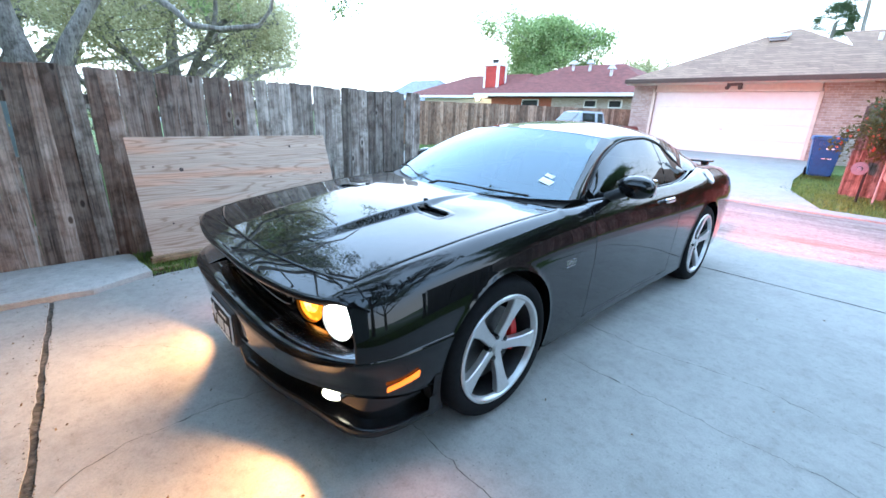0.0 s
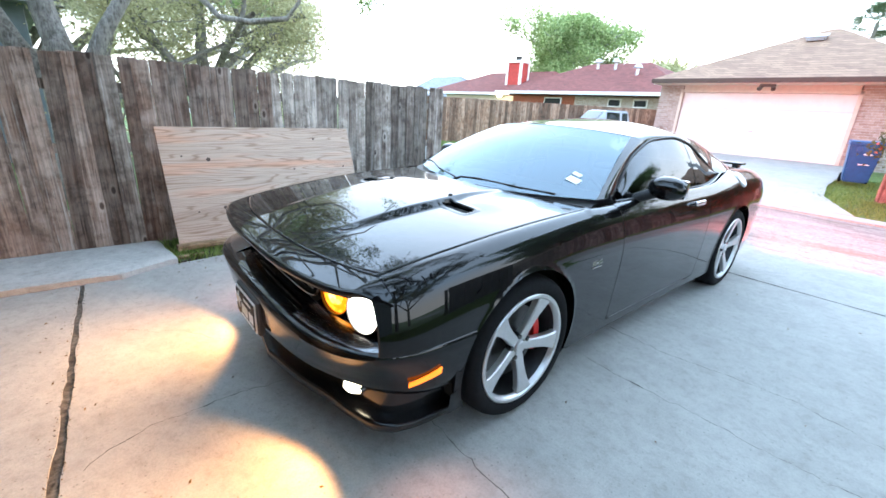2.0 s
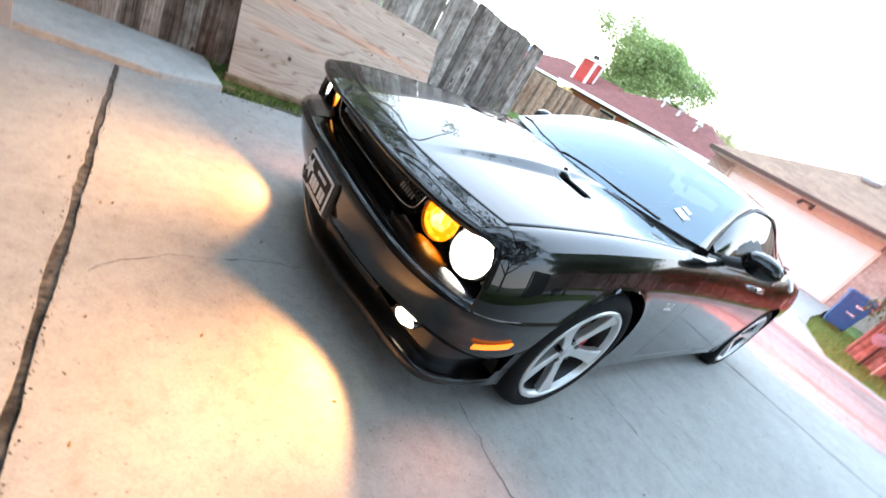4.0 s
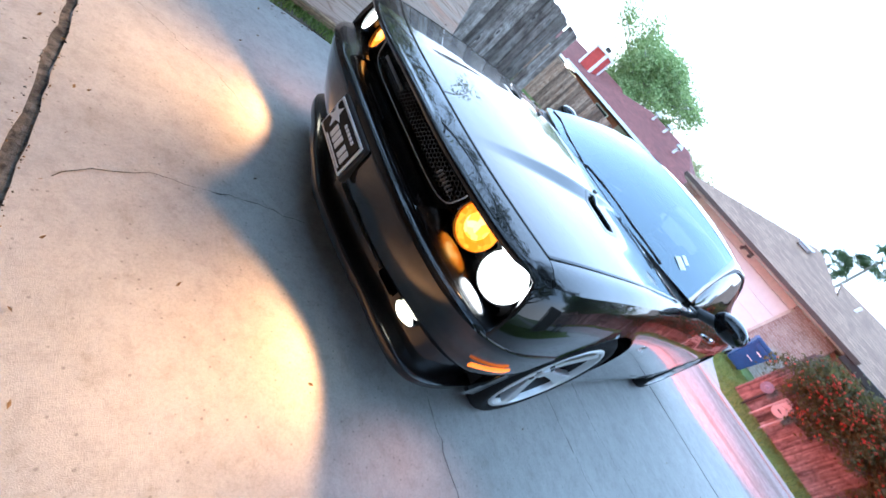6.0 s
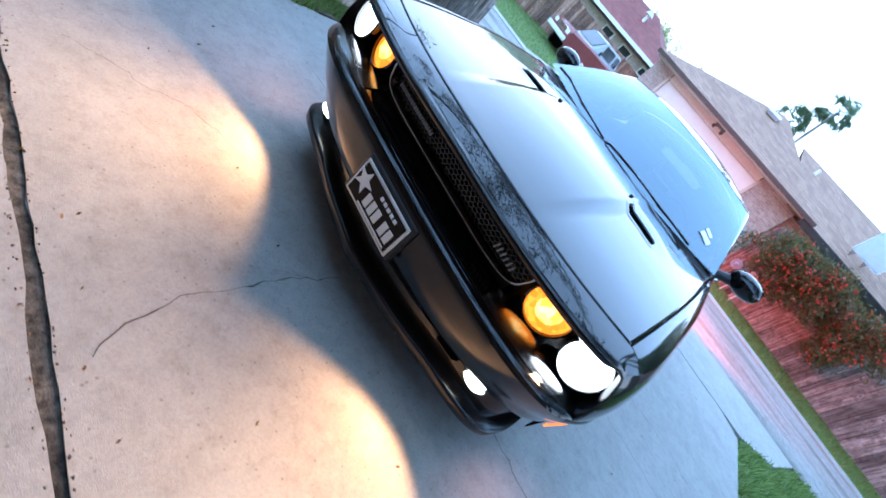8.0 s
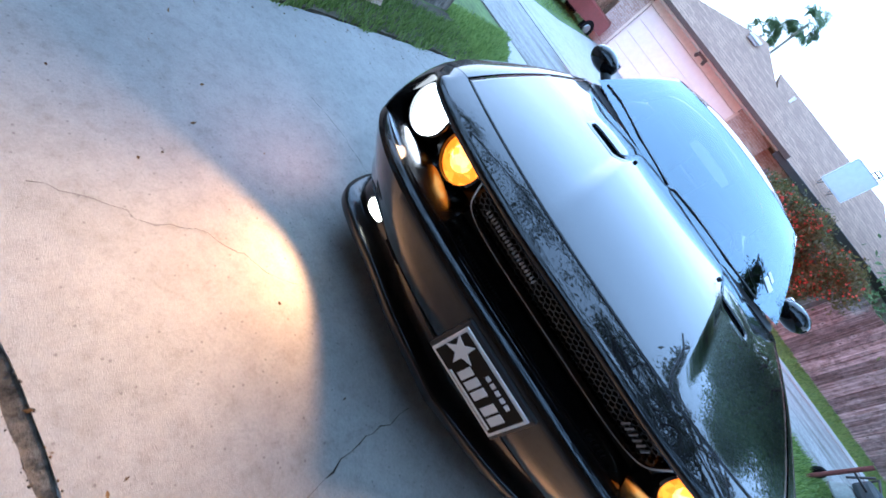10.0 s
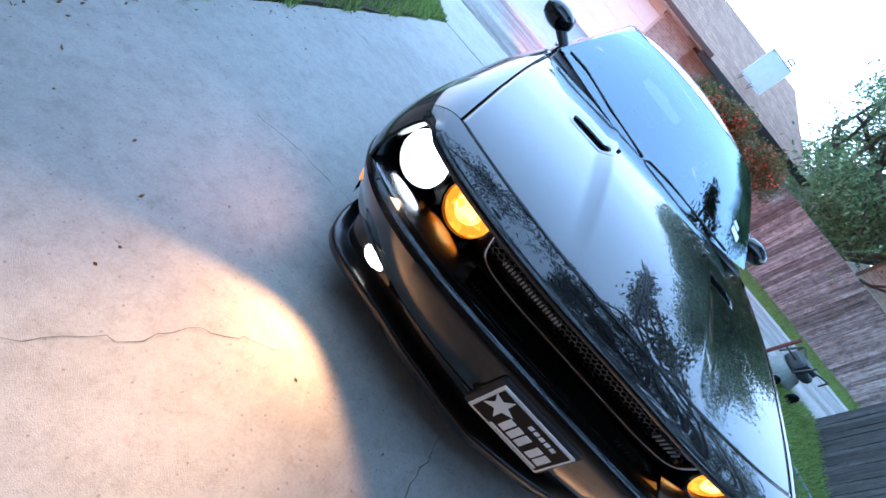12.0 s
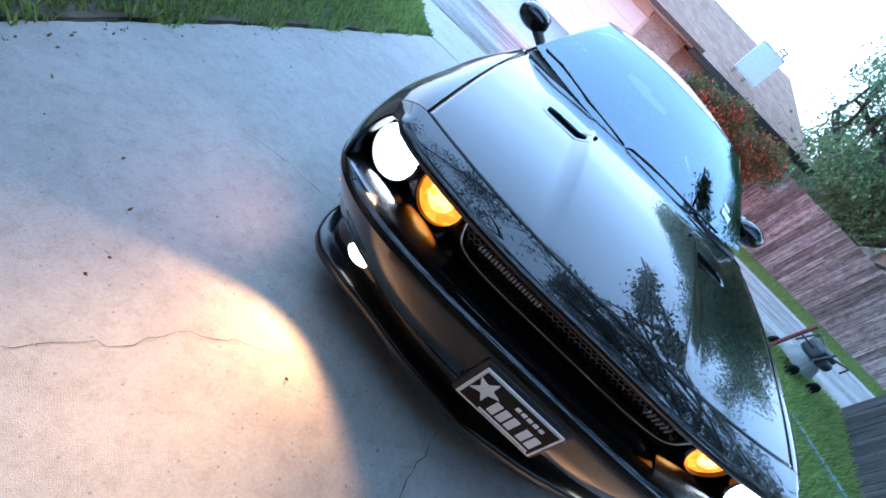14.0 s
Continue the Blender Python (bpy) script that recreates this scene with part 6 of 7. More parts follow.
# out of view; its crown takes the shade-darkened leaf colour for the paint's reflections
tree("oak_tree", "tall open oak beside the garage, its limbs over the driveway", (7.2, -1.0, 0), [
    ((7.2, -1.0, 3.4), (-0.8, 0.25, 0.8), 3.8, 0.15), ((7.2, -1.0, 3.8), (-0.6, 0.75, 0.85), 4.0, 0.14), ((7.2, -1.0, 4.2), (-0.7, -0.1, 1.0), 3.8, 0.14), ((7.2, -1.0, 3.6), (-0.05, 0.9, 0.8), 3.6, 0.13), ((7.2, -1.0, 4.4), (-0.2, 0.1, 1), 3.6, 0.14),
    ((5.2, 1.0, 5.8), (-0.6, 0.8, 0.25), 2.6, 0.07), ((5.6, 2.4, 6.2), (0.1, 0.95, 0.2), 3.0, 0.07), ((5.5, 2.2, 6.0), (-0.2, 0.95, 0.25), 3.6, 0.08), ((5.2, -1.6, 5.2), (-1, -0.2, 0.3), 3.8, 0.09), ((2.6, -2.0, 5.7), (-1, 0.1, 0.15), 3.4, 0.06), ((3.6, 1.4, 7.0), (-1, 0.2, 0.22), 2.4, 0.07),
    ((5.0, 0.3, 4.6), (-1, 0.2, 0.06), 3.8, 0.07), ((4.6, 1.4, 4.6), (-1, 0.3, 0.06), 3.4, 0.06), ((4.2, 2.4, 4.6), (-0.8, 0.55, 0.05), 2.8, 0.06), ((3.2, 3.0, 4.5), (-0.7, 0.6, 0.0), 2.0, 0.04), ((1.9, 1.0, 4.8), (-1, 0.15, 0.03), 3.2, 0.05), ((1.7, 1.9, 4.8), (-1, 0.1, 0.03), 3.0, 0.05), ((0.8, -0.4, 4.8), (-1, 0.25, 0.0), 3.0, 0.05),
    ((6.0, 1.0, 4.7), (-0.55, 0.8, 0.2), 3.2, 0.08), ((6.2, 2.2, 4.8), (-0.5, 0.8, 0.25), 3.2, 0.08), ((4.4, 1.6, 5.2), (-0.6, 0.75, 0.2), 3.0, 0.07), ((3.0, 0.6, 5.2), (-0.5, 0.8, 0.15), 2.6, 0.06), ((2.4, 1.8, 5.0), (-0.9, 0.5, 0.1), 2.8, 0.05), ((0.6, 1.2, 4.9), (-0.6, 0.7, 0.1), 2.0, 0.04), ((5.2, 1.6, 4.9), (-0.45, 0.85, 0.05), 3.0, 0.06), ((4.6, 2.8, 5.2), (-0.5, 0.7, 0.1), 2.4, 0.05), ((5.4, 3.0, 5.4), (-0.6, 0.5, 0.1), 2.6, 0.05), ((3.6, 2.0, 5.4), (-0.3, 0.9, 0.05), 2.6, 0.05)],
    29, LEAF_SHADED, 56, 0.05, 0.12, ([(7.2, -1.0, 0), (7.25, -1.0, 2.0), (7.2, -1.0, 4.6)], [0.3, 0.24, 0.18]), depth=3, bark=BARK_DARK, keep=overhead, thin=lambda p: p.x < 0.4 * p.y, clump=0.55)
for i, (x, y, s) in enumerate(((-33, 46, 1.0), (-11.5, 52, 0.9), (-21, 55, 1.35), (24, 40, 1.3), (17, 33, 1.1))):
    tree("distant_tree", "hazy green tree in the distance", (x, y, 0), [((x, y, 2.5), (dx, dy, dz), 2.8 * s, 0.15) for dx, dy, dz in ((0.6, 0, 0.6), (-0.6, 0, 0.6), (0, 0.2, 1), (0, -0.5, 0.7))], 40 + i, LEAF_PALE if i < 3 else LEAF_DARK, 26, 0.2, 0.45, ([(x, y, 0), (x, y, 3)], [0.25, 0.2]), depth=2)


def palm(x, y, h, seed, lean=0.0):
    rng = random.Random(seed)
    root = thing("palm_tree", "tall fan palm with a bare trunk behind the house", "tree", pose(x, y, 0), group="palms")
    vv, ff = [], []
    tube_rings([(0, 0, 0), (lean * 0.3, 0, h * 0.4), (lean, 0, h)], [0.22, 0.17, 0.14], 10, vv, ff)
    link_mesh("trunk", vv, ff, BARK, root, "", True)
    vv, ff = [], []
    for k in range(46):
        az, el = rng.uniform(0, 6.28), rng.uniform(-0.75, 1.25)
        d = Vector((math.cos(az) * math.cos(el), math.sin(az) * math.cos(el), math.sin(el)))
        c = Vector((lean, 0, h)) + d * rng.uniform(0.8, 1.25)
        u = (d.cross(Vector((0.1, 0.2, 1))).normalized() + Vector((rng.gauss(0, 0.3), rng.gauss(0, 0.3), rng.gauss(0, 0.3)))).normalized()
        q = len(vv)
        vv += [Vector((lean, 0, h)), Vector((lean, 0, h)) + u * 0.03, c + u * 0.02, c]
        ff.append((q, q + 1, q + 2, q + 3))
        for j in range(15):
            a = (j - 7) / 7 * 1.45
            e = d * math.cos(a) + u * math.sin(a)
            long = rng.uniform(0.75, 1.1)
            mid = c + e * long * 0.6
            tip = c + e * long + Vector((0, 0, -0.16 - 0.16 * abs(a)))
            w = (u * math.cos(a) - d * math.sin(a)) * 0.045
            q = len(vv)
            vv += [c, mid + w, tip, mid - w]
            ff.append((q, q + 1, q + 2, q + 3))
    link_mesh("crown", vv, ff, PALM, root)


palm(-5.05, 54.0, 10.5, 61)
palm(-2.6, 53.8, 13.5, 62, -0.7)

# ---- things by the left fence ----
ply = thing("plywood_sheet", "raw weathered plywood sheet leaning on the fence", "plywood", Matrix.Translation((-2.53, 1.03, 0.02)) @ Matrix.Rotation(radians(-19.5), 4, "Y") @ Matrix.Rotation(radians(0.0), 4, "X"))
ply.rotation_euler = (0, radians(-19.5), radians(2.4))
part("panel", box_bm((0.018, 2.05, 1.19), (0, 0.0, 0.595), 0.002), PLYWOOD, ply)
for yk, zk, r in ((-0.62, 0.86, 0.02), (-0.55, 0.36, 0.02), (-0.85, 0.90, 0.009), (0.55, 1.06, 0.013), (0.25, 0.72, 0.01), (-0.8, 0.34, 0.009), (0.88, 0.72, 0.01)):
    part("knot", tube_bm((0.0085, yk, zk), (0.0105, yk, zk), r, None, 14), FASCIA, ply, "dark knot")
stud = thing("timber_stud", "short length of sawn stud lying under the plywood", "timber", pose(-2.46, 0.55, 0.0, 0, 0, 1))
part("length", box_bm((0.075, 1.15, 0.06), (0, 0, 0.055), 0.012), TIMBER, stud)
off = thing("timber_offcut", "thin offcut of plywood on the soil", "timber", pose(-2.3, 0.04, 0.0, 0, 0, 0))
part("length", box_bm((0.06, 0.26, 0.018), (0, 0, 0.012), 0.002), TIMBER, off)
structure(part("soil_strip", prism_bm(jagged([(-2.9, -0.12), (-2.21, -0.03), (-2.24, 0.2), (-2.26, 1.3), (-2.25, 2.15), (-2.21, 3.75), (-3.05, 3.8)], 0.15, 0.03, 9), -0.1, -0.006, 0.01), SOIL, None), "bare soil strip with leaf litter under the fence", "soil")


# ---- across the alley ----
def wheelie_bin():
    b = thing("recycling_bin", "blue wheeled recycling bin beside the garage drive", "bin", pose(0.70, 14.0, SLOPE(0, 14.0), 0, 0, 10))
    bm = bmesh.new()
    lo, hi = [], []
    for x, y in ((-0.26, -0.28), (0.26, -0.28), (0.26, 0.28), (-0.26, 0.28)):
        lo.append(bm.verts.new((x * 0.9, y * 0.85, 0.06)))
        hi.append(bm.verts.new((x * 1.18, y * 1.2, 0.98)))
    bm.faces.new(lo[::-1])
    bm.faces.new(hi)
    for i in range(4):
        bm.faces.new((lo[i], lo[(i + 1) % 4], hi[(i + 1) % 4], hi[i]))
    bmesh.ops.bevel(bm, geom=bm.edges[:], offset=0.03, segments=2, affect="EDGES")
    part("body", bm, BIN_BLUE, b, "", True)
    part("rim", box_bm((0.66, 0.72, 0.05), (0, 0, 0.97), 0.015), BIN_BLUE, b)
    part("lid", box_bm((0.64, 0.74, 0.06), (0, 0.0, 1.02), 0.025), BIN_LID, b, "paler blue lid")
    part("label", box_bm((0.16, 0.006, 0.03), (0.06, -0.335, 0.74), 0.002), WHITE_PLASTIC, b, "small white label")
    part("label", box_bm((0.2, 0.006, 0.02), (0.04, -0.315, 0.50), 0.002), WHITE_PLASTIC, b, "small white label")
    part("grip", box_bm((0.34, 0.03, 0.12), (0.0, -0.325, 0.86), 0.01), BIN_BLUE, b)
    for s in (-1, 1):
        wv, wf = lathe([(0.0, -0.03), (0.1, -0.03), (0.12, -0.015), (0.12, 0.015), (0.1, 0.03), (0.0, 0.03)], 20)
        link_mesh("wheel", [(p[0] + s * 0.25, p[1] + 0.26, p[2] + 0.12) for p in wv], wf, RUBBER, b, "", True, 40)
    part("bar_handle", tube_bm((-0.24, 0.4, 1.0), (0.24, 0.4, 1.0), 0.018), BIN_BLUE, b)


wheelie_bin()

gas = thing("gas_meter", "pale grey gas meter on a short pipe at the fence", "meter", pose(2.05, 11.35, 0))
part("case", box_bm((0.26, 0.16, 0.3), (0, 0, 0.72), 0.04), METER_GREY, gas)
part("dial_cover", tube_bm((0, -0.08, 0.62), (0, -0.13, 0.62), 0.14, 0.13, 24), METER_GREY, gas)
part("dial", box_bm((0.1, 0.01, 0.03), (0, -0.135, 0.63), 0.002), LINES, gas)
part("pipe", tube_bm((-0.16, 0, 0), (-0.16, 0, 0.9), 0.018), METER_GREY, gas)
part("pipe", tube_bm((-0.16, 0, 0.9), (0.0, 0, 0.9), 0.018), METER_GREY, gas)
part("pipe", tube_bm((0.16, 0, 0), (0.16, 0, 0.6), 0.018), METER_GREY, gas)
reg = thing("gas_regulator", "round blue-grey gas regulator on a pipe beside the meter", "regulator", pose(1.55, 11.3, 0))
part("disc", tube_bm((0, 0.05, 0.72), (0, -0.03, 0.72), 0.13, None, 24, None, 0.01), METER_BLUE, reg)
part("bonnet", tube_bm((0, -0.03, 0.72), (0, -0.12, 0.72), 0.05, 0.04, 16), METER_BLUE, reg)
part("pipe", tube_bm((0.1, 0.02, 0.0), (0.1, 0.02, 0.75), 0.022), CAVITY, reg)


def vine():
    rng = random.Random(77)
    root = thing("flowering_vine", "bushy vine with red trumpet flowers spilling over the fence", "vine", pose(3.5, 11.5, 0))
    vv, ff, tips, ftips = [], [], [], []
    for k in range(46):
        x = rng.uniform(-1.75, 0.95)
        z = 1.9 + rng.uniform(-0.15, 0.25) * (1 - abs(x) / 3)
        p = Vector((x, rng.uniform(-0.15, 0.4), z))
        d = Vector((rng.gauss(0, 0.5), -0.55, rng.uniform(-0.8, 0.5)))
        path, q = [p], p.copy()
        n = rng.randint(4, 8)
        for i in range(n):
            d = (d + Vector((rng.gauss(0, 0.3), rng.gauss(-0.02, 0.12), -0.22))).normalized()
            q = q + d * 0.16
            if q.y < -0.55:
                q.y = -0.55
            path.append(q.copy())
            tips.append((q.copy(), None))
            if rng.random() < 0.6:
                ftips.append((q + Vector((rng.gauss(0, 0.06), -0.1, rng.gauss(0, 0.06))), None))
        tube_rings(path, [0.012 * (1 - 0.6 * i / n) for i in range(n + 1)], 4, vv, ff)
    link_mesh("stems", vv, ff, BARK, root, "", True)
    me = leaves_mesh(rng, tips, 62, 0.05, 0.13)
    me.materials.append(LEAF_VINE)
    new("leaves", me).parent = root
    fv, fq = [], []
    for c, _ in ftips:
        for j in range(rng.randint(3, 7)):
            b = c + Vector((rng.gauss(0, 0.06), rng.gauss(0, 0.05), rng.gauss(0, 0.06)))
            d = Vector((rng.gauss(0, 0.5), -0.8, rng.gauss(-0.2, 0.4))).normalized()
            u = d.cross(Vector((0, 0, 1))).normalized()
            w = d.cross(u)
            q = len(fv)
            tip = b + d * 0.055
            fv.append(b)
            for m in range(5):
                a = m * 2 * math.pi / 5
                fv.append(tip + (u * math.cos(a) + w * math.sin(a)) * 0.026)
            for m in range(5):
                fq.append((q, q + 1 + m, q + 1 + (m + 1) % 5))
    tagged(link_mesh("blossom", fv, fq, FLOWER, root, "small red trumpet-shaped blossom"), kind="stuff")


vine()

hoop = thing("basketball_board", "plain white basketball backboard bracketed to the shingle roof", "backboard", pose(3.65, 17.25, 0, 0, 0, 4))
part("board", box_bm((1.04, 0.04, 1.04), (0, 0, 3.82), 0.06, None), BOARD, hoop)
for x in (-0.25, 0.25):
    part("strut", tube_bm((x, 0.75, 3.10), (x, 0.02, 3.60), 0.022), DULL_CHROME, hoop)
    part("strut", tube_bm((x, 0.95, 3.18), (x, 0.02, 4.0), 0.022), DULL_CHROME, hoop)
bm = bmesh.new()
for a, b in (((0.13, 0.06, 4.33), (0.13, 0.06, 4.54)), ((0.36, 0.06, 4.33), (0.36, 0.06, 4.54)), ((0.13, 0.06, 4.54), (0.36, 0.06, 4.54)), ((0.13, 0.06, 4.44), (0.36, 0.06, 4.44))):
    tube_bm(a, b, 0.018, None, 6, bm)
part("bracket", bm, GUTTER, hoop)


def pickup():
    t = thing("pickup_truck", "dark red pickup truck parked by the far fence", "truck", pose(-7.2, 15.7, 0.26, 0, 0, -28) @ Matrix.Scale(0.9, 4))
    bm = bmesh.new()
    secs = [(-2.25, 0.80, 0.45, 0.86), (-2.15, 0.84, 0.40, 0.98), (-1.0, 0.86, 0.36, 1.06), (0.6, 0.86, 0.36, 1.06), (2.35, 0.86, 0.40, 1.06), (2.45, 0.84, 0.45, 1.0)]
    rings = []
    for y, w, z0, z1 in secs:
        rings.append([bm.verts.new(p) for p in ((-w, y, z0), (-w, y, z1 - 0.08), (-w + 0.07, y, z1), (w - 0.07, y, z1), (w, y, z1 - 0.08), (w, y, z0))])
    for a, b in zip(rings, rings[1:]):
        for i in range(6):
            bm.faces.new((a[i], a[(i + 1) % 6], b[(i + 1) % 6], b[i]))
    bm.faces.new(rings[0])
    bm.faces.new(rings[-1][::-1])
    body = part("body", bm, TRUCK_PAINT, t, "", True, 40)
    bm = bmesh.new()
    lo = [bm.verts.new(p) for p in ((-0.8, -1.05, 1.05), (0.8, -1.05, 1.05), (0.8, 0.75, 1.05), (-0.8, 0.75, 1.05))]
    hi = [bm.verts.new(p) for p in ((-0.66, -0.45, 1.62), (0.66, -0.45, 1.62), (0.66, 0.62, 1.62), (-0.66, 0.62, 1.62))]
    bm.faces.new(hi)
    for i in range(4):
        bm.faces.new((lo[i], lo[(i + 1) % 4], hi[(i + 1) % 4], hi[i]))
    bmesh.ops.bevel(bm, geom=bm.edges[:], offset=0.04, segments=2, affect="EDGES")
    cab = part("cab", bm, TRUCK_SKY_SHEEN, t, "", True, 40)
    q = Matrix.Rotation(radians(-43.5), 3, "X")
    part("windshield", box_bm((1.32, 0.012, 0.68), (0, -0.775, 1.345), 0.004, Matrix.Rotation(radians(-46), 3, "X")), GLASS, cab, "windshield reflecting the sky")
    for s in (-1, 1):
        part("side_window", box_bm((0.012, 0.62, 0.40), (s * 0.745, -0.12, 1.35), 0.004, Matrix.Rotation(radians(-13.5 * s), 3, "Y")), GLASS, cab)
        part("side_window", box_bm((0.012, 0.26, 0.38), (s * 0.745, 0.44, 1.35), 0.004, Matrix.Rotation(radians(-13.5 * s), 3, "Y")), GLASS, cab)
        part("headlight", box_bm((0.26, 0.04, 0.16), (s * 0.62, -2.25, 0.78), 0.02), WHITE_PLASTIC, body)
        part("mirror", box_bm((0.08, 0.1, 0.16), (s * 0.95, -0.62, 1.15), 0.03), TRIM, cab)
        for y in (-1.45, 1.55):
            wv, wf = lathe([(0.0, -0.1), (0.2, -0.1), (0.34, -0.1), (0.36, -0.06), (0.36, 0.06), (0.34, 0.1), (0.2, 0.08), (0.0, 0.08)], 28)
            wh = link_mesh("wheel", [(p[0] + s * 0.80, p[1] + y, p[2] + 0.22) for p in wv], wf, RUBBER, t, "", True, 40)
            part("rim", tube_bm((s * 0.88, y, 0.22), (s * 0.91, y, 0.22), 0.19, 0.17, 20), DULL_CHROME, wh)
    part("grille", box_bm((0.95, 0.05, 0.2), (0, -2.25, 0.78), 0.02), CHROME, body)
    part("bumper", box_bm((1.75, 0.14, 0.17), (0, -2.33, 0.52), 0.03), WHITE_PLASTIC, t, "pale front bumper")
    return t


pickup()


# ---- mower on the grass beside the alley ----
def tiller():
    t = thing("garden_machine", "small dark push mower with a rusty red bar on the grass", "mower", pose(4.75, 5.3, -0.02, 0, 0, 15))
    part("engine", box_bm((0.34, 0.30, 0.22), (0, 0, 0.46), 0.05), MACHINE, t)
    part("tank", tube_bm((-0.05, -0.16, 0.42), (0.12, -0.16, 0.42), 0.075, None, 16, None, 0.015), MACHINE, t)
    part("deck", tube_bm((0, 0, 0.14), (0, 0, 0.34), 0.28, 0.2, 24, None, 0.02), MACHINE_GREY, t)
    for s in (-1, 1):
        for x in (-0.28, 0.28):
            wv, wf = lathe([(0.0, -0.025), (0.09, -0.025), (0.1, -0.01), (0.1, 0.01), (0.09, 0.025), (0.0, 0.025)], 20, "Y")
            link_mesh("wheel", [(p[0] + x, p[1] + s * 0.27, p[2] + 0.1) for p in wv], wf, RUBBER, t, "", True, 40)
        part("handle_tube", tube_bm((-0.2, s * 0.2, 0.35), (-0.1, s * 0.2, 0.62), 0.016), GUTTER, t)
    part("stem", tube_bm((-0.52, 0.0, 0.5), (-0.1, 0.0, 0.46), 0.014), GUTTER, t)
    part("grip_bar", tube_bm((-0.58, 0.0, 0.02), (-0.50, 0.02, 0.70), 0.028), RUST_BAR, t, "rusty red bar")
    for s in (-1, 1):
        bm = bmesh.new()
        for a, b in (((0.1, s * 0.1, 0.55), (0.1, s * 0.32, 0.62)), ((0.1, s * 0.32, 0.62), (0.1, s * 0.32, 0.5))):
            tube_bm(a, b, 0.014, None, 6, bm)
        part("guard", bm, GUTTER, t)


tiller()
post = thing("fallen_plank", "pale weathered plank lying in the grass", "plank", pose(4.25, 3.1, 0.0, 0, 0, 28))
part("length", box_bm((0.1, 1.3, 0.04), (0, 0, 0.0), 0.004), METER_BLUE, post)

# ---- cracks, litter and grass ----
def crack(points, width, seed):
    """A thin uneven crack along a line of points on the slab."""
    rng = random.Random(seed)
    pts = []
    for (x0, y0), (x1, y1) in zip(points, points[1:]):
        n = max(2, int(math.hypot(x1 - x0, y1 - y0) / 0.035))
        for i in range(n):
            t = i / n
            pts.append((x0 + (x1 - x0) * t + rng.gauss(0, 0.007), y0 + (y1 - y0) * t + rng.gauss(0, 0.007)))
    pts.append(points[-1])
    v, f = [], []
    for i, (x, y) in enumerate(pts):
        a, b = pts[max(0, i - 1)], pts[min(len(pts) - 1, i + 1)]
        d = Vector((b[0] - a[0], b[1] - a[1], 0)).normalized()
        n = Vector((-d.y, d.x, 0)) * width * 0.52 * (2.8 if rng.random() < 0.07 else 1.0) * rng.uniform(0.2, 1.0) * (0.4 + 0.6 * abs(math.sin(i * 0.21 + seed)))
        v += [(x + n.x, y + n.y, 0.0045), (x - n.x, y - n.y, 0.0045)]
        if i:
            f.append((2 * i - 2, 2 * i, 2 * i + 1, 2 * i - 1))
    return v, f


def stuff(name, label, v, f, mat):
    return tagged(link_mesh(name, v, f, mat), label, "", "", "stuff")


CRACKS = [
    ([(0.13, -0.76), (0.05, -0.62), (0.0, -0.48), (0.0, -0.28), (-0.01, -0.12), (0.02, 0.1)], 0.0048, 1),
    ([(-1.12, -0.6), (-1.02, -0.48), (-0.92, -0.37), (-0.87, -0.27), (-0.67, -0.12), (-0.58, -0.04)], 0.0034, 2),
    ([(0.87, 1.71), (1.08, 1.70), (1.31, 1.71), (1.66, 1.72), (2.21, 1.74), (2.6, 1.70)], 0.0062, 3),
    ([(0.72, 2.22), (1.16, 2.20), (1.5, 2.27), (1.84, 2.31), (2.22, 2.23), (2.6, 2.2)], 0.005, 4),
    ([(0.7, 0.58), (0.88, 0.55), (1.04, 0.54), (1.26, 0.54), (1.6, 0.45)], 0.005, 5),
    ([(-2.1, 2.1), (-1.83, 2.15), (-1.6, 2.2), (-1.27, 2.18), (-0.95, 2.2)], 0.0042, 6),
    ([(-1.5, 0.62), (-1.34, 0.66), (-1.17, 0.68), (-0.98, 0.68), (-0.8, 0.7)], 0.004, 7),
]
for pts_, w_, s_ in CRACKS:
    v, f = crack(pts_, w_, s_)
    stuff("slab_crack", "thin dark crack in the driveway concrete", v, f, DIRT)

rng = random.Random(99)
v, f = [], []
spots = [(0.45, -0.43), (1.07, 1.22), (1.25, 3.0), (1.93, 2.1), (1.81, 3.48), (-1.5, 0.05), (-1.9, 0.1), (-1.74, 1.02), (-1.16, -0.32), (-0.54, -0.15), (-1.27, -0.99)]
spots += [(rng.uniform(-1.95, 2.5), rng.uniform(-1.2, 4.2)) for _ in range(50)]
spots += [(rng.uniform(-2.6, 2.6), joint(0) + rng.gauss(0, 0.05)) for _ in range(60)]
spots += [(-2.15 + abs(rng.gauss(0, 0.1)), rng.uniform(-0.1, 3.8)) for _ in range(60)]
spots += [(rng.uniform(-2.8, -2.1), rng.uniform(-0.1, 2.5)) for _ in range(160)]
for x, y in spots:
    a, s = rng.uniform(0, 6.28), rng.uniform(0.005, 0.011)
    d, n = Vector((math.cos(a), math.sin(a), 0)) * s, Vector((-math.sin(a), math.cos(a), 0)) * s * 0.45
    c = Vector((x, y, 0.008))
    q = len(v)
    v += [c - d, c + n + Vector((0, 0, 0.006)), c + d + Vector((0, 0, rng.uniform(0, 0.012))), c - n]
    f += [(q, q + 1, q + 2, q + 3)]
stuff("leaf_litter", "scattered dry brown leaves on the concrete", v, f, DRY)


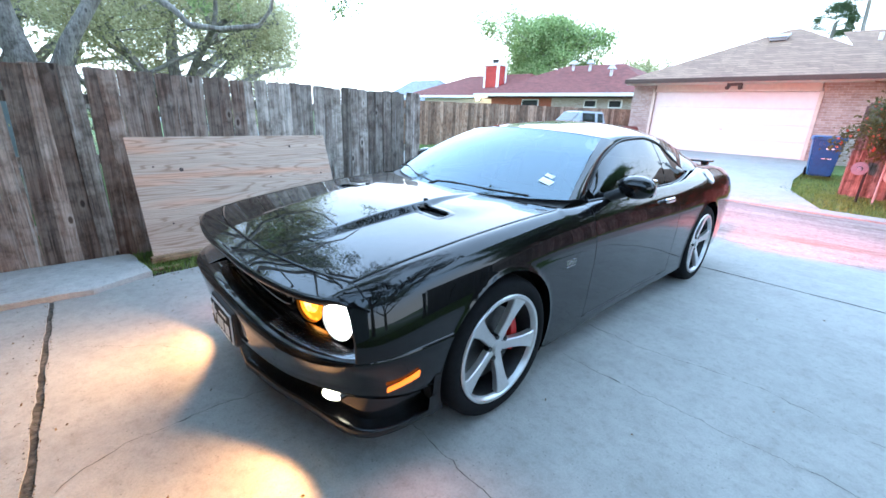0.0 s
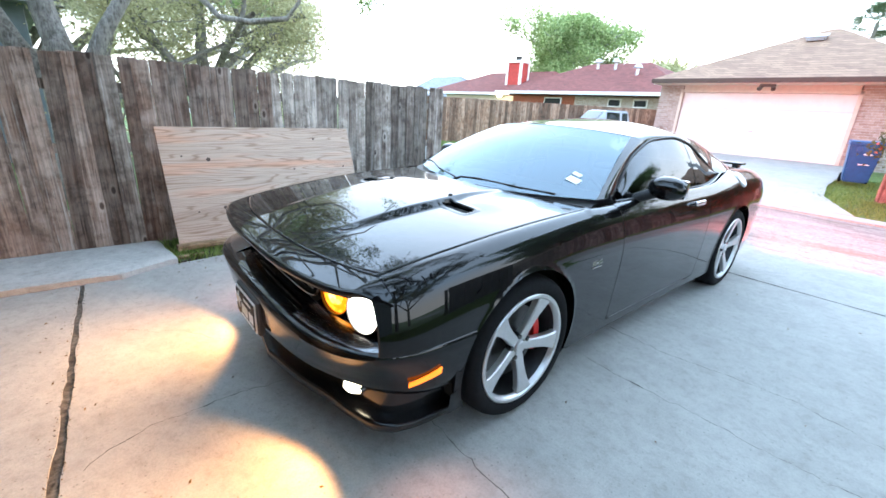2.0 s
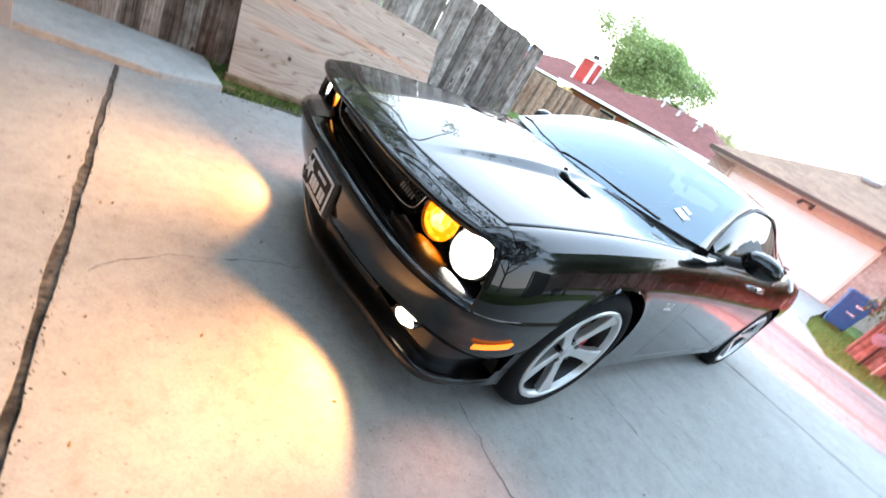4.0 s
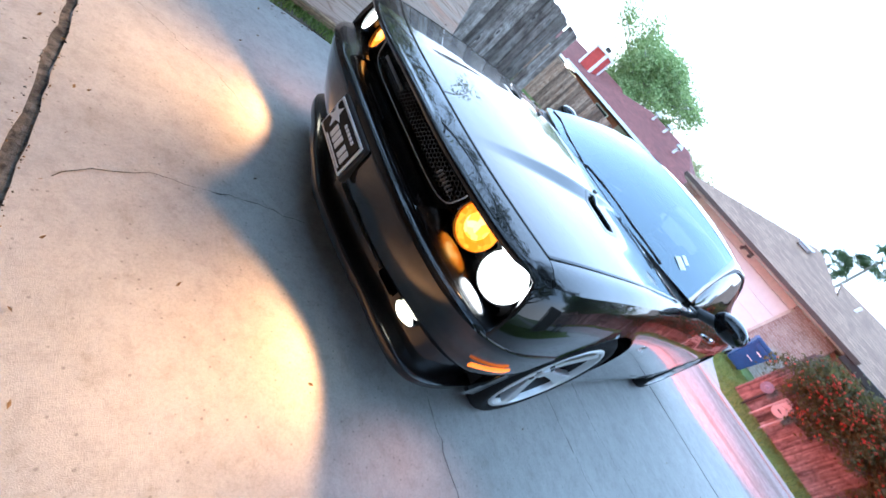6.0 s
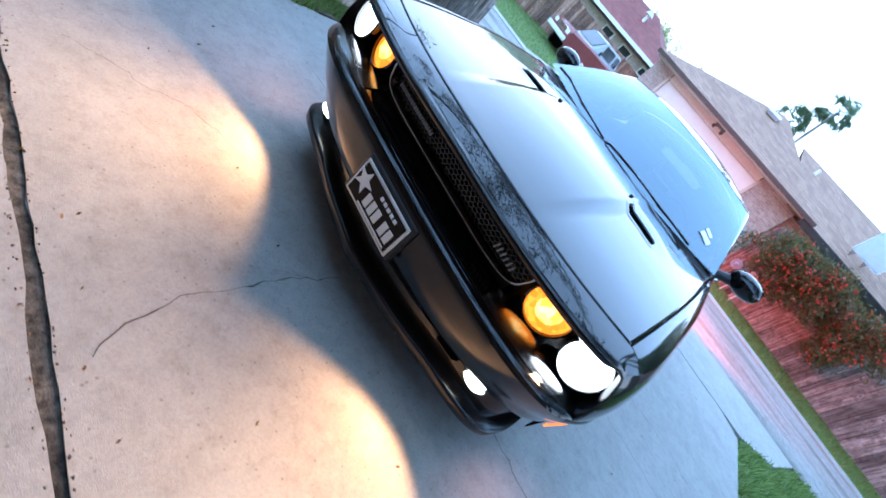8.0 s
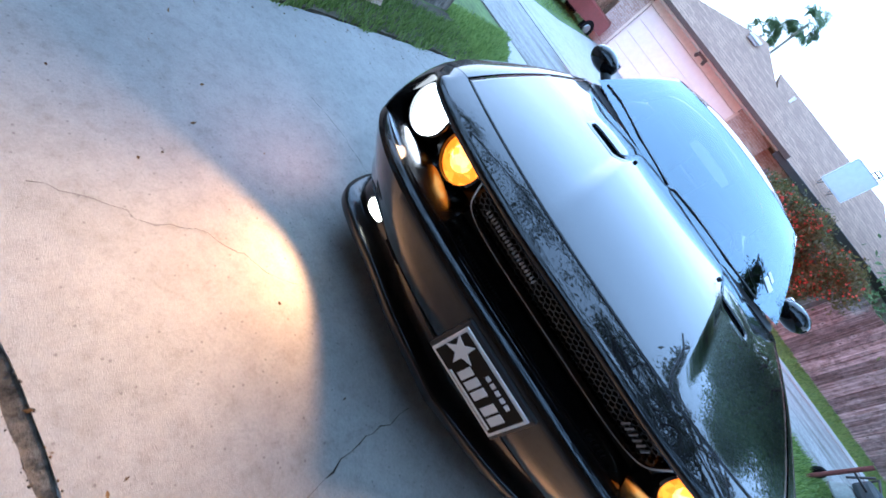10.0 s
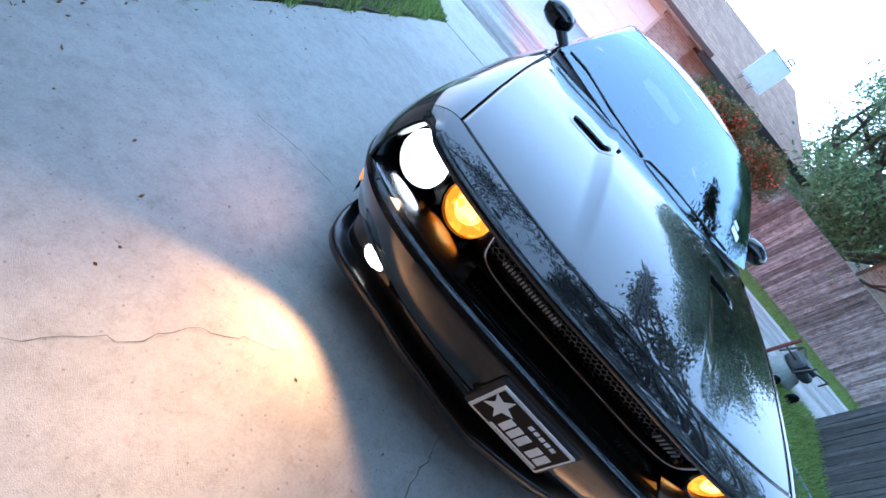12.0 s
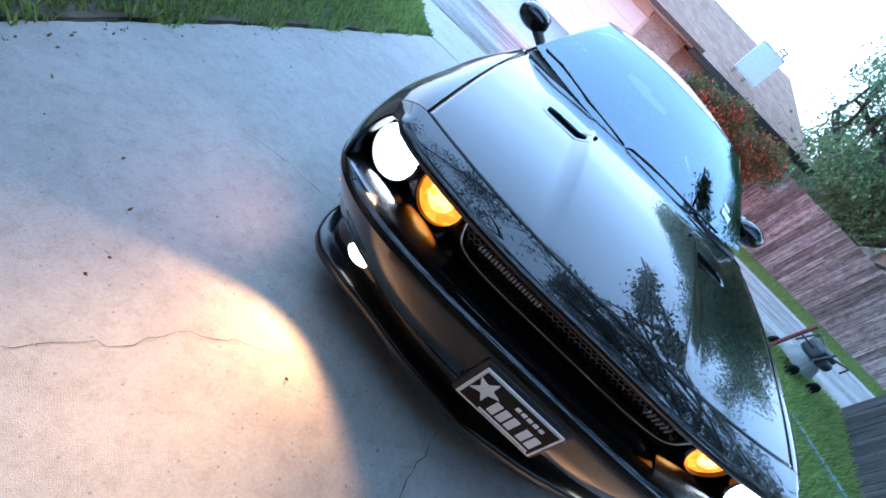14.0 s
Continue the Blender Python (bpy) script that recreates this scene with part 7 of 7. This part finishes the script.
# dirt crumbs and moss caught along the joint
def crumbs(name, label, n, mat, spread, lo, hi, seed):
    rng = random.Random(seed)
    v, f = [], []
    for _ in range(n):
        x = rng.uniform(-2.1, 2.6)
        side = rng.choice((0.0, -0.034))
        y = joint(x) + side + rng.gauss(0, spread)
        s = rng.uniform(lo, hi)
        q = len(v)
        z = -0.012 if -0.034 < y - joint(x) < 0 else 0.002
        for a in range(5):
            t = a * 1.2566 + rng.uniform(-0.4, 0.4)
            v.append((x + s * math.cos(t) * rng.uniform(0.6, 1.3), y + s * math.sin(t) * rng.uniform(0.5, 1.0), z))
        v.append((x, y, z + s * rng.uniform(0.6, 1.2)))
        f += [(q + k, q + (k + 1) % 5, q + 5) for k in range(5)]
    stuff(name, label, v, f, mat)


crumbs("joint_crumbs", "dark crumbs of dirt along the slab joint", 520, DIRT, 0.006, 0.0015, 0.006, 5)
crumbs("joint_moss", "bits of moss and pale grit in the slab joint", 500, DRY, 0.008, 0.001, 0.005, 6)


def grass(name, label, region, n, h, seed, z=lambda x, y: -0.02):
    nr = np.random.RandomState(seed)
    v, f = [], []
    xs = nr.uniform(region[0], region[1], n)
    ys = nr.uniform(region[2], region[3], n)
    keep = [(x, y) for x, y in zip(xs, ys) if region[4](x, y)]
    for x, y in keep:
        a, hh = nr.uniform(0, 6.28), h * nr.uniform(0.4, 1.2)
        lx, ly = nr.normal(0, 0.4, 2) * hh
        w = 0.004 + 0.03 * hh
        c, s = math.cos(a) * w, math.sin(a) * w
        q = len(v)
        zz = z(x, y)
        v += [(x - c, y - s, zz), (x + c, y + s, zz), (x + c * 0.6 + lx * 0.4, y + s * 0.6 + ly * 0.4, zz + hh * 0.6), (x - c * 0.6 + lx * 0.4, y - s * 0.6 + ly * 0.4, zz + hh * 0.6), (x + lx, y + ly, zz + hh)]
        f += [(q, q + 1, q + 2, q + 3), (q + 3, q + 2, q + 4)]
    stuff(name, label, v, f, GRASS)


edge_l = lambda y: float(np.interp(y, [-0.1, 0.2, 1.3, 2.15, 3.75, 4.34, 4.45, 5.0, 5.84], [-2.18, -2.2, -2.22, -2.2, -2.17, -2.15, -2.25, -2.65, -3.2]))
edge_r = lambda y: float(np.interp(y, [-1.4, 4.3, 4.47, 4.95, 5.92], [2.64, 2.64, 2.72, 3.3, 3.8]))
grass("joint_weeds", "tiny weeds in the slab joint", (-2.05, 2.6, -1.0, -0.6, lambda x, y: -0.034 < y - joint(x) < 0.002), 2600, 0.014, 9)
grass("grass", "uneven green grass beside the driveway", (-3.3, -1.7, -0.1, 5.8, lambda x, y: x < edge_l(y) - 0.02 + 0.05 * math.sin(y * 9) and (x > -2.85 or y > 3.7)), 26000, 0.085, 1)
grass("grass", "long green grass between driveway and side fence", (2.6, 6.2, -1.4, 5.85, lambda x, y: x > edge_r(y) + 0.01 * math.sin(y * 13) and x < 4.6 + 0.55 * y), 26000, 0.10, 2)
grass("grass", "mown grass strip along the alley fence", (0.3, 13.0, 9.95, 11.8, lambda x, y: x > 1.25 - 0.5 * (y - 9.95)), 26000, 0.07, 3, lambda x, y: -0.03 + max(0.0, (y - 10.0) / 7.4) * 0.40)
grass("grass", "mown grass beside the garage drive", (0.3, 1.9, 11.6, 15.0, lambda x, y: True), 8000, 0.06, 4, lambda x, y: -0.03 + max(0.0, (y - 10.0) / 7.4) * 0.40)
grass("grass", "mown grass by the far fence", (-13.4, -5.9, 10.0, 19.0, lambda x, y: y < 9.2 + (x + 13.9) * 1.413), 16000, 0.09, 5, lambda x, y: -0.03 + max(0.0, (y - 10.0) / 7.4) * 0.40)
